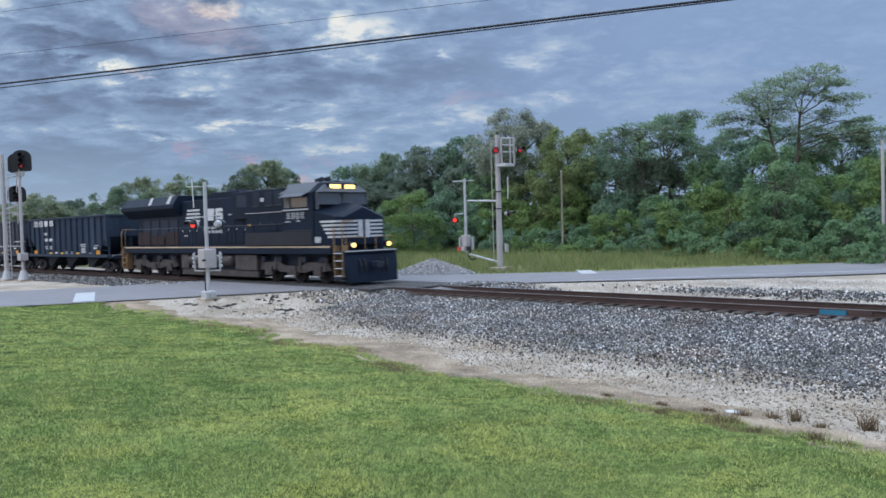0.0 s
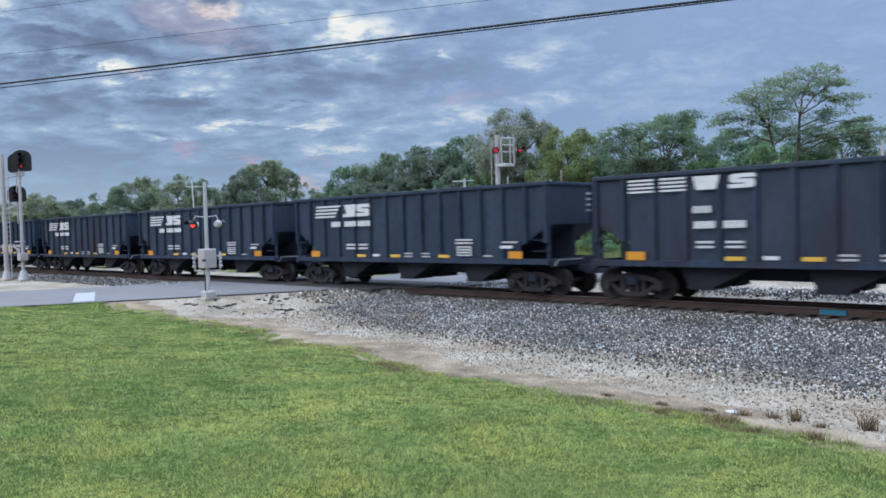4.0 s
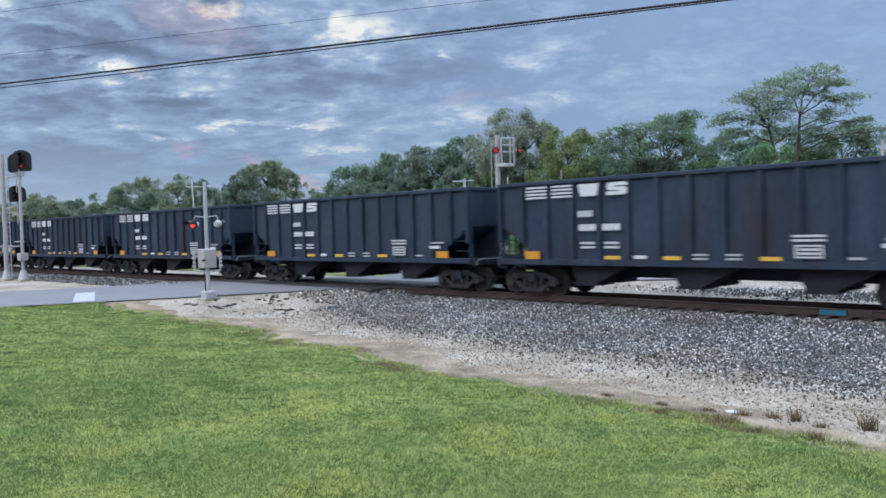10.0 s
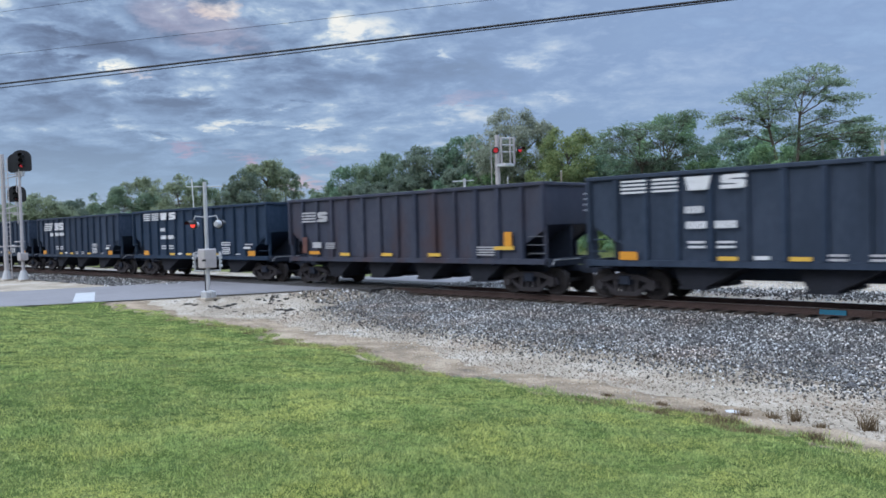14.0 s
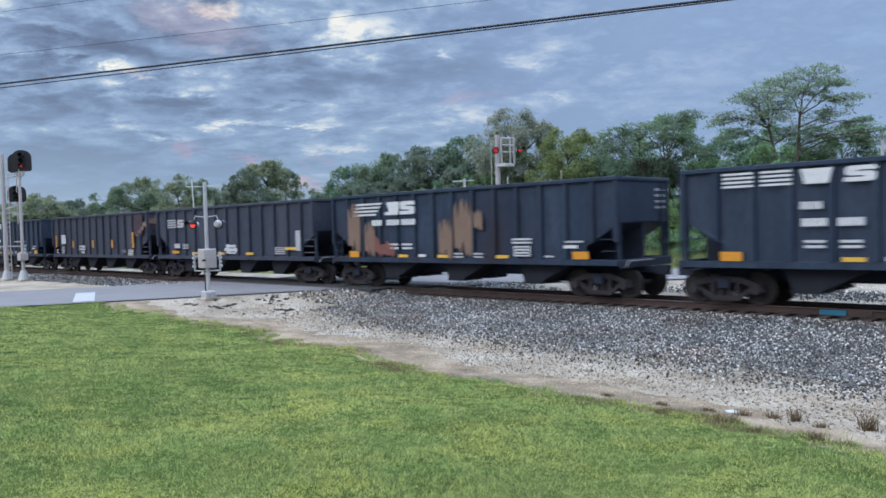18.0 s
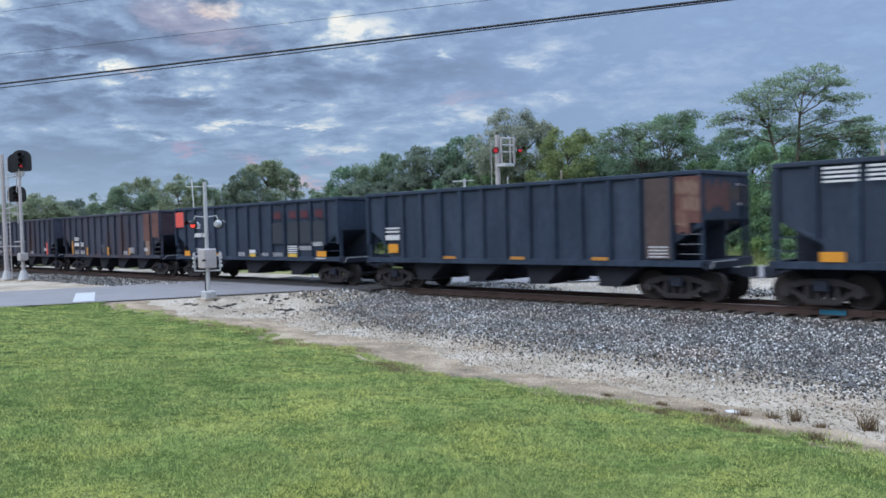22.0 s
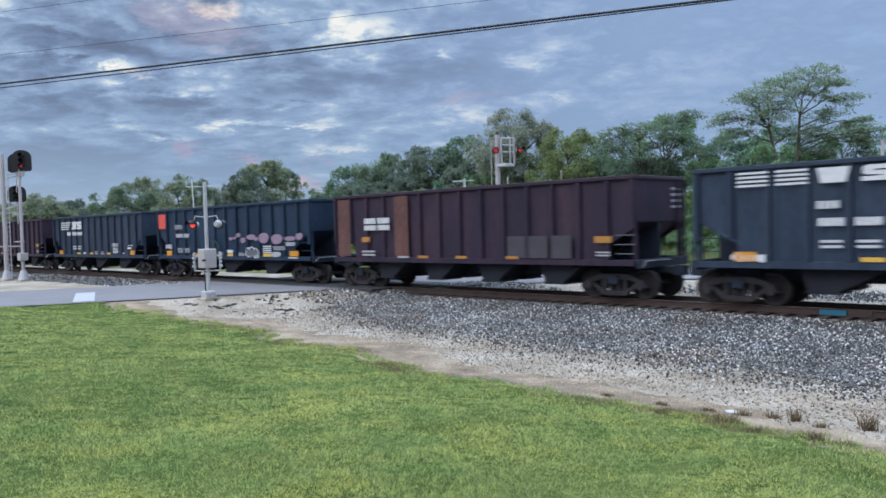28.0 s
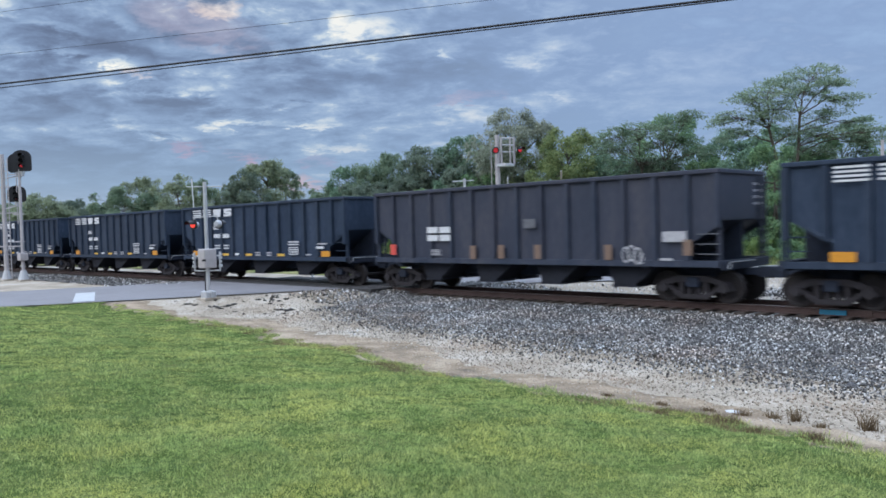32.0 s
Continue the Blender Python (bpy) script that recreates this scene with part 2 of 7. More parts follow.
M["offwhite"] = material("faded_white_paint", tone((0.36, 0.36, 0.38), 0.6, 1.2), 4.0, 30.0, 0.7, bump=0.05)
M["faded"] = material("greyed_white_paint", tone((0.46, 0.47, 0.49), 0.7, 1.15), 3.0, 30.0, 0.6, bump=0.05)
M["orange"] = material("orange_reflector", tone((0.54, 0.235, 0.024), 0.7, 1.2), 4.0, 30.0, 0.5, bump=0.05)
M["dullorange"] = material("faded_orange_reflector", tone((0.37, 0.175, 0.040), 0.7, 1.2), 4.0, 30.0, 0.6, bump=0.05)
M["yellow"] = material("yellow_reflector", tone((0.58, 0.36, 0.06), 0.8, 1.15), 4.0, 30.0, 0.5, bump=0.05)
M["redpaint"] = material("red_panel_paint", tone((0.55, 0.075, 0.06), 0.8, 1.1), 3.0, 30.0, 0.6, bump=0.05)
M["cream"] = material("cream_spray_paint", tone((0.44, 0.33, 0.23), 0.7, 1.2), 3.0, 30.0, 0.7, bump=0.05)
M["pink"] = material("pink_spray_paint", tone((0.25, 0.175, 0.235), 0.7, 1.2), 3.0, 30.0, 0.7, bump=0.05)
M["teal"] = material("teal_spray_paint", tone((0.035, 0.17, 0.21), 0.6, 1.3), 3.0, 30.0, 0.7, bump=0.05)
M["rustpaint"] = material("rust_red_patch", tone((0.100, 0.048, 0.043), 0.5, 1.5), 1.1, 9.0, 0.85, bump=0.1)
M["brownpaint"] = material("brown_bared_primer", tone((0.062, 0.046, 0.045), 0.5, 1.5), 1.2, 10.0, 0.8, bump=0.08)
M["maroonpaint"] = material("purple_brown_old_paint", tone((0.042, 0.026, 0.036), 0.5, 1.5), 1.5, 12.0, 0.8, bump=0.08)
M["faded_mark"] = material("ghost_of_old_paint", tone((0.11, 0.115, 0.13), 0.6, 1.4), 3.0, 30.0, 0.7, bump=0.05)
M["worn_panel"] = material("greyed_repainted_panel", tone((0.023, 0.030, 0.040), 0.7, 1.3), 1.5, 20.0, 0.7, bump=0.05)
M["faded_panel"] = material("pale_worn_panel", tone((0.052, 0.048, 0.058), 0.7, 1.3), 1.5, 20.0, 0.8, bump=0.05)
M["tan"] = material("tan_handrail_paint", tone((0.21, 0.135, 0.07), 0.7, 1.2), 3.0, 30.0, 0.6, bump=0.05)
# car body colours are raised so that haze is in the paint
M["car_black"] = material("weathered_black_steel", [(0.33, (0.0161, 0.0263, 0.0462)), (0.5, (0.0265, 0.0409, 0.0682)), (0.68, (0.0482, 0.0648, 0.0983))], 0.7, 9.0, 0.62, bump=0.12, stretch=(1.6, 1, 0.35), random_mix=0.35, random_col=(0.0419, 0.0486, 0.0621), spec=0.1)
M["car_brown"] = material("rusted_brown_steel", [(0.33, (0.0234, 0.0333, 0.0530)), (0.5, (0.0384, 0.0472, 0.0702)), (0.68, (0.0719, 0.0722, 0.0872))], 0.7, 9.0, 0.62, bump=0.12, stretch=(1.6, 1, 0.35), random_mix=0.4, random_col=(0.0493, 0.0464, 0.0609), spec=0.14)
M["car_maroon"] = material("dark_maroon_steel", [(0.33, (0.0172, 0.0161, 0.0312)), (0.5, (0.0317, 0.0228, 0.0396)), (0.68, (0.0660, 0.0376, 0.0510))], 0.7, 9.0, 0.62, bump=0.12, stretch=(1.6, 1, 0.35), random_mix=0.4, random_col=(0.036, 0.024, 0.034), spec=0.14)
M["car_navy"] = material("navy_black_steel", [(0.33, (0.0118, 0.0226, 0.0414)), (0.5, (0.0195, 0.0354, 0.0633)), (0.68, (0.0364, 0.0534, 0.0864))], 0.7, 9.0, 0.62, bump=0.12, stretch=(1.6, 1, 0.35), random_mix=0.35, random_col=(0.020, 0.032, 0.052), spec=0.1)


def rust_and_light_over(m, rust, lo, hi, low):
    """Rust bleeding through a body's paint, and flasher light painted on, in streaked patches, most of it above the
    sill.
    """
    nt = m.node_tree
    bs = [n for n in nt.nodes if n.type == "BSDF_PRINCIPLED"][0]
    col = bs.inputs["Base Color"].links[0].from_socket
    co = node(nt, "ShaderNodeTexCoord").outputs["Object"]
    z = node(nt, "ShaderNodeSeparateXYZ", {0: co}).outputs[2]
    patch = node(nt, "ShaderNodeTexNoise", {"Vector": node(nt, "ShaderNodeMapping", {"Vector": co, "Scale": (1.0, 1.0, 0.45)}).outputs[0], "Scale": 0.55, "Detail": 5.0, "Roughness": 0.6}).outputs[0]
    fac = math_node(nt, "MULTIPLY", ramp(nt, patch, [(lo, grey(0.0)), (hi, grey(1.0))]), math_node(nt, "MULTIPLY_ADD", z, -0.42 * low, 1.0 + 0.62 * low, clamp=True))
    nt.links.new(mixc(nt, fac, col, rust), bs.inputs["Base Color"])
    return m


# the crossing flasher's red light, painted into this body as faint patches
M["car_redlight"] = rust_and_light_over(material("flasher_tinged_black_steel", [(0.33, (0.0161, 0.0263, 0.0462)), (0.5, (0.0265, 0.0409, 0.0682)), (0.68, (0.0482, 0.0648, 0.0983))], 0.7, 9.0, 0.62, bump=0.12, stretch=(1.6, 1, 0.35), random_mix=0.35, random_col=(0.0419, 0.0486, 0.0621), spec=0.1), (0.033, 0.026, 0.031), 0.46, 0.70, 0.9)
M["car_rust"] = rust_and_light_over(material("rust_streaked_steel", [(0.33, (0.0231, 0.0306, 0.0512)), (0.5, (0.0385, 0.0455, 0.0710)), (0.68, (0.0662, 0.0690, 0.0942))], 0.7, 9.0, 0.62, bump=0.12, stretch=(1.6, 1, 0.35), random_mix=0.35, random_col=(0.0504, 0.0532, 0.0686), spec=0.14), (0.060, 0.033, 0.031), 0.48, 0.72, 0.7)
M["tanpaint"] = material("tan_spray_paint", tone((0.17, 0.115, 0.088), 0.7, 1.2), 3.0, 30.0, 0.7, bump=0.05)
M["salmon"] = material("salmon_spray_paint", tone((0.16, 0.062, 0.055), 0.6, 1.3), 2.0, 20.0, 0.7, bump=0.05)
M["fadedred"] = material("faded_red_letters", tone((0.070, 0.018, 0.027), 0.6, 1.4), 3.0, 20.0, 0.7, bump=0.05)
M["darkteal"] = material("dark_spray_paint", tone((0.025, 0.050, 0.055), 0.5, 1.6), 3.0, 20.0, 0.7, bump=0.05)
# colour for the red signal light reflected on the locomotive's hood
M["hood_redlight"] = material("painted_red_signal_light", tone((0.026, 0.017, 0.018), 0.5, 1.6), 1.5, 12.0, 0.85, bump=0.05)
# pale colour stands in for brightness seen through the rear cab pane
M["pane_light"] = material("painted_pane_light", tone((0.13, 0.115, 0.11), 0.7, 1.2), 3.0, 20.0, 0.7, bump=0.05)
# grime colour, tinted blue to paint veiling glare over the dark underside
M["under"] = material("grimy_hazed_running_gear", tone((0.018, 0.024, 0.040), 0.6, 1.6), 3.0, 30.0, 0.8, bump=0.2)
M["truck"] = material("dusty_cast_steel", tone((0.029, 0.026, 0.030), 0.6, 1.6), 3.0, 30.0, 0.8, bump=0.2)
# hopper bays, a darker steel than the car bodies
M["bay"] = material("dark_bay_steel", tone((0.016, 0.018, 0.026), 0.6, 1.7), 1.2, 14.0, 0.85, bump=0.15)
M["wheel"] = material("worn_wheel_steel", tone((0.030, 0.026, 0.027), 0.6, 1.5), 4.0, 30.0, 0.75, metal=0.2)
M["loco_black"] = material("locomotive_black_paint", tone((0.0066, 0.0128, 0.0255), 0.7, 1.7), 0.8, 14.0, 0.55, bump=0.06, stretch=(1, 1, 0.5), spec=0.12)
M["loco_dusty"] = material("dusty_locomotive_frame", tone((0.036, 0.034, 0.035), 0.6, 1.5), 1.5, 20.0, 0.8, bump=0.1)
M["loco_skirt"] = material("road_dusted_black_paint", tone((0.017, 0.0175, 0.022), 0.6, 1.6), 1.2, 16.0, 0.75, bump=0.06)
M["loco_truck"] = material("dusty_locomotive_truck", tone((0.060, 0.052, 0.050), 0.5, 1.5), 2.5, 25.0, 0.85, bump=0.2)
M["cab_glass"] = material("sky_reflecting_glass", tone((0.045, 0.055, 0.07)), 1.0, 10.0, 0.16, bump=0.0, spec=0.9)
M["loco_roof"] = material("locomotive_roof_paint", tone((0.060, 0.067, 0.080), 0.75, 1.3), 1.5, 20.0, 0.6, bump=0.06)
M["bark"] = material("grey_bark", tone((0.10, 0.085, 0.07), 0.6, 1.4), 2.0, 20.0, 0.9, stretch=(1, 1, 0.2))
M["wood_pole"] = material("weathered_pole_wood", tone((0.24, 0.21, 0.18), 0.7, 1.2), 2.0, 20.0, 0.9, stretch=(1, 1, 0.15))
# the added blue in this leaf green imitates haze over the wood
M["leaf_dark"] = leaf_material("leaf_dark", (0.078, 0.145, 0.100), (0.142, 0.232, 0.154), (0.230, 0.325, 0.205))
M["leaf_mid"] = leaf_material("leaf_mid", (0.084, 0.160, 0.090), (0.152, 0.256, 0.132), (0.245, 0.345, 0.170))
M["leaf_light"] = leaf_material("leaf_light", (0.085, 0.150, 0.060), (0.150, 0.232, 0.082), (0.245, 0.325, 0.115))
M["leaf_olive"] = leaf_material("leaf_olive", (0.098, 0.145, 0.068), (0.178, 0.230, 0.098), (0.285, 0.320, 0.138))
M["leaf_grey"] = leaf_material("leaf_grey", (0.095, 0.148, 0.105), (0.155, 0.220, 0.145), (0.24, 0.305, 0.20))
M["leaf_dusk"] = leaf_material("leaf_dusk", (0.088, 0.128, 0.102), (0.146, 0.192, 0.145), (0.228, 0.268, 0.195))
M["leaf_feather"] = leaf_material("leaf_feather", (0.135, 0.200, 0.142), (0.215, 0.288, 0.195), (0.31, 0.385, 0.26))
# far leaves are lightened, distance haze put into their colour
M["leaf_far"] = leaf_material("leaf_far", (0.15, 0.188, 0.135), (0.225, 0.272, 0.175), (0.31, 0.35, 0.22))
M["leaf_pale"] = leaf_material("leaf_pale", (0.155, 0.185, 0.140), (0.25, 0.28, 0.215), (0.37, 0.39, 0.31))
M["weeds"] = leaf_material("weeds", (0.085, 0.125, 0.045), (0.19, 0.225, 0.088), (0.40, 0.37, 0.19))
M["dirt"] = material("bare_tan_dirt", [(0.36, (0.085, 0.064, 0.044)), (0.5, (0.225, 0.170, 0.116)), (0.62, (0.36, 0.292, 0.214))], 1.3, 30.0, 0.95, bump=0.7)
M["dry_weed"] = leaf_material("dry_weed", (0.08, 0.055, 0.035), (0.16, 0.115, 0.07), (0.26, 0.20, 0.12))
M["dead_grass"] = leaf_material("dead_grass", (0.10, 0.085, 0.045), (0.20, 0.165, 0.085), (0.34, 0.28, 0.15))
M["blades"] = leaf_material("grass_blades", (0.122, 0.176, 0.068), (0.362, 0.420, 0.148), (0.58, 0.62, 0.235), 0.60, 0.62, 0.60, 9.0, 0.85)
M["ballast_stone"] = stone_material("ballast_stone", [(0.15, (0.024, 0.023, 0.023)), (0.40, (0.074, 0.071, 0.070)), (0.62, (0.172, 0.165, 0.157)), (0.76, (0.39, 0.380, 0.366)), (0.86, (0.78, 0.775, 0.76))])
M["heap_stone"] = stone_material("heap_stone", [(0.15, (0.10, 0.10, 0.105)), (0.45, (0.21, 0.21, 0.215)), (0.72, (0.33, 0.33, 0.335)), (0.92, (0.60, 0.60, 0.60))])
M["heap_bed"] = material("crushed_stone_bed", tone((0.17, 0.17, 0.175), 0.5, 1.5), 2.0, 24.0, 0.95, bump=1.0)
M["grey_chip"] = stone_material("pale_grey_chip", [(0.15, (0.22, 0.212, 0.204)), (0.45, (0.36, 0.35, 0.338)), (0.72, (0.46, 0.452, 0.442)), (0.92, (0.66, 0.655, 0.645))])
M["pale_stone"] = stone_material("pale_stone", [(0.12, (0.135, 0.110, 0.084)), (0.42, (0.27, 0.228, 0.176)), (0.70, (0.39, 0.340, 0.285)), (0.92, (0.60, 0.545, 0.480))])


# ---- mesh building ----
class Build:
    """Collects plain faces for one mesh."""

    def __init__(self):
        self.v, self.f = [], []

    def add(self, verts, faces):
        n = len(self.v)
        self.v += [tuple(p) for p in verts]
        self.f += [tuple(n + i for i in q) for q in faces]
        return self

    def box(self, x0, x1, y0, y1, z0, z1):
        return self.add([(x0, y0, z0), (x1, y0, z0), (x1, y1, z0), (x0, y1, z0), (x0, y0, z1), (x1, y0, z1), (x1, y1, z1), (x0, y1, z1)],
                        [(0, 3, 2, 1), (4, 5, 6, 7), (0, 1, 5, 4), (1, 2, 6, 5), (2, 3, 7, 6), (3, 0, 4, 7)])

    def loft(self, rings, close=True):
        n = len(rings[0])
        vs = [p for r in rings for p in r]
        fs = []
        for k in range(len(rings) - 1):
            for i in range(n):
                j = (i + 1) % n
                fs.append((k * n + i, k * n + j, (k + 1) * n + j, (k + 1) * n + i))
        if close:
            fs.append(tuple(range(n))[::-1])
            fs.append(tuple((len(rings) - 1) * n + i for i in range(n)))
        return self.add(vs, fs)

    def slab(self, pts, y0, y1):
        """An outline in x and z, given thickness along y."""
        return self.loft([[(a, y0, b) for a, b in pts], [(a, y1, b) for a, b in pts]])

    def tube(self, p, q, r0, r1=None, n=8):
        p, q = Vector(p), Vector(q)
        r1 = r0 if r1 is None else r1
        d = (q - p).normalized()
        a = d.orthogonal().normalized()
        b = d.cross(a)
        ring = [[c + (a * math.cos(t) + b * math.sin(t)) * r for t in [2 * math.pi * i / n for i in range(n)]] for c, r in ((p, r0), (q, r1))]
        return self.loft(ring)

    def path(self, pts, r, n=6):
        for p, q in zip(pts, pts[1:]):
            self.tube(p, q, r, n=n)
        return self

    def mesh(self, name, mat, smooth=False):
        me = bpy.data.meshes.new(name)
        me.from_pydata(self.v, [], self.f)
        if mat is not None:
            me.materials.append(mat)
        bm = bmesh.new()
        bm.from_mesh(me)
        bmesh.ops.recalc_face_normals(bm, faces=bm.faces)
        bm.to_mesh(me)
        bm.free()
        if smooth:
            me.polygons.foreach_set("use_smooth", [True] * len(me.polygons))
        return me


def bevelled(b, name, mat, width=0.02, segs=1):
    me = b.mesh(name, mat)
    bm = bmesh.new()
    bm.from_mesh(me)
    bmesh.ops.bevel(bm, geom=list(bm.edges), offset=width, segments=segs, affect="EDGES", clamp_overlap=True)
    bm.to_mesh(me)
    bm.free()
    return me


def raw_mesh(name, verts, faces, mat):
    """A mesh from arrays; faces all of one size."""
    me = bpy.data.meshes.new(name)
    verts, faces = np.asarray(verts, np.float32), np.asarray(faces, np.int32)
    k = faces.shape[1]
    me.vertices.add(len(verts))
    me.vertices.foreach_set("co", verts.ravel())
    me.loops.add(faces.size)
    me.loops.foreach_set("vertex_index", faces.ravel())
    me.polygons.add(len(faces))
    me.polygons.foreach_set("loop_start", np.arange(0, faces.size, k, dtype=np.int32))
    me.materials.append(mat)
    me.update(calc_edges=True)
    return me


def part(name, me, parent, label="", at=None):
    ob = new(name, me)
    ob.parent = parent
    if at is not None:
        ob.matrix_basis = at
    return tagged(ob, label)


def thing(name, label, category, at=None, group="", kind=""):
    ob = new(name)
    ob.empty_display_size = 0.2
    if at is not None:
        ob.matrix_basis = at
    return tagged(ob, label, category, group, kind)


def solid(name, me, label, category="", group="", kind="", at=None):
    ob = new(name, me)
    if at is not None:
        ob.matrix_basis = at
    return tagged(ob, label, category, group, kind)


# ---- the lie of the land ----
LAND_Y = [-300, -6, 0, 6, 10.7, 13.6, 16.4, 18.5, 20.2, 24.0, 25.8, 29, 60, 400]
LAND_Z = [1.2, 1.05, 0.75, 0.20, -0.36, -0.47, -0.44, -0.39, -0.275, -0.275, -0.38, -0.30, -0.30, -0.30]


def road_right(y):
    return -23.9 + 0.83 * (y - 21.5)


def road_left(y):
    return road_right(y) - 10.9


def road_z(y):
    return np.interp(y, [-40, 10.5, 18.7, 20.2, 24.2, 26.2, 35, 60, 200], [0.0, -0.24, -0.05, -0.005, -0.005, -0.06, -0.22, -0.26, -0.26])


def land_z(x, y):
    x, y = np.asarray(x, float), np.asarray(y, float)
    base = np.interp(y, LAND_Y, LAND_Z)
    d = np.maximum(np.maximum(road_left(y) - x, x - road_right(y)), 0.0)
    w = np.clip(d / 3.0, 0, 1)
    w = w * w * (3 - 2 * w)
    w = np.where((y < -30) | (y > 120), 1.0, w)
    return (road_z(y) - 0.05) * (1 - w) + base * w


def lumps(x, y):
    """The lawn's own unevenness."""
    v = 0.012 + 0.020 * np.sin(x * 1.3 + 0.7 * y) + 0.018 * np.sin(2.1 * y - 0.8 * x + 1.3) + 0.018 * np.sin(3.7 * x + 2.9 * y) * np.sin(1.9 * y - 2.3 * x) + 0.012 * np.sin(6.1 * x + 2.0 * y) * np.sin(5.3 * y - 2.0 * x)
    return np.maximum(v, -0.012)


def sheet(name, xs, ys, mat, lift=0.0, clip=None, rough=0.0, lump=None):
    """A draped grid; clip(x, y) moves its points in plan."""
    X, Y = np.meshgrid(xs, ys)
    if clip:
        X, Y = clip(X, Y)
    Z = land_z(X, Y) + lift
    if lump:
        Z = Z + lump(X, Y)
    if rough:
        Z = Z + np.random.default_rng(3).normal(0, rough, Z.shape)
    n, m = X.shape
    v = np.stack([X, Y, Z], -1).reshape(-1, 3)
    i = np.arange((n - 1) * (m - 1))
    a = (i // (m - 1)) * m + i % (m - 1)
    return raw_mesh(name, v, np.stack([a, a + 1, a + m + 1, a + m], 1), mat)


def wobble(v, seed, amp):
    v = np.asarray(v, float)
    return amp * (0.5 * np.sin(v * 0.9 + seed) + 0.3 * np.sin(v * 2.3 + seed * 2.1) + 0.2 * np.sin(v * 5.7 + seed * 0.7) + 0.12 * np.sin(v * 13.1 + seed))


EDGE_X = [-60, -32.9, -26.3, -20.3, -15.5, -12.2, -9.4, -7.4, -5.8, -4.9, -2.6, 40]
EDGE_Y = [13.5, 13.1, 12.55, 12.0, 11.1, 10.45, 9.6, 9.65, 9.3, 9.5, 9.1, 9.0]


def lawn_edge(x):
    return np.interp(x, EDGE_X, EDGE_Y) + wobble(x, 1.0, 0.34) + 0.22 * np.maximum(np.sin(x * 3.1 + 0.4) * np.sin(x * 1.7), -0.5) + 0.08 * np.sin(x * 9.3) * np.sin(x * 4.1 + 2)


def lawn_clip(X, Y):
    t = (Y + 14.0) / 28.0
    Yn = -14.0 + (lawn_edge(X) - 0.28 + 0.10 * np.sin(X * 7.3) + 14.0) * t
    return np.maximum(X, road_right(Yn) + 0.35 + wobble(Yn, 4.0, 0.12)), Yn


def yard_clip(X, Y):
    t = (Y - 8.6) / 23.4
    return X, 8.6 + (np.maximum(np.interp(X, [-120, -42, -24], [26.5, 28.5, 28.5]) + wobble(X, 9.0, 0.4), 21.5 + (X + 29.35) / 0.83) - 8.6) * t


def meadow_clip(X, Y):
    return np.minimum(X, road_left(Y) - 0.10 + wobble(Y, 5.0, 0.10)), Y


def dirt_clip(X, Y):
    e = lawn_edge(X)
    w = 0.22 * np.sin(X * 0.8) + wobble(X, 3.0, 0.35) + np.interp(X, [-30, -18, -12, -8, -4, 4], [0.7, 1.9, 2.0, 1.7, 1.4, 1.4])
    Yn = e - 0.6 + (0.6 + np.maximum(w, 0.1)) * Y
    return np.maximum(X, road_right(Yn) + 0.3), Yn


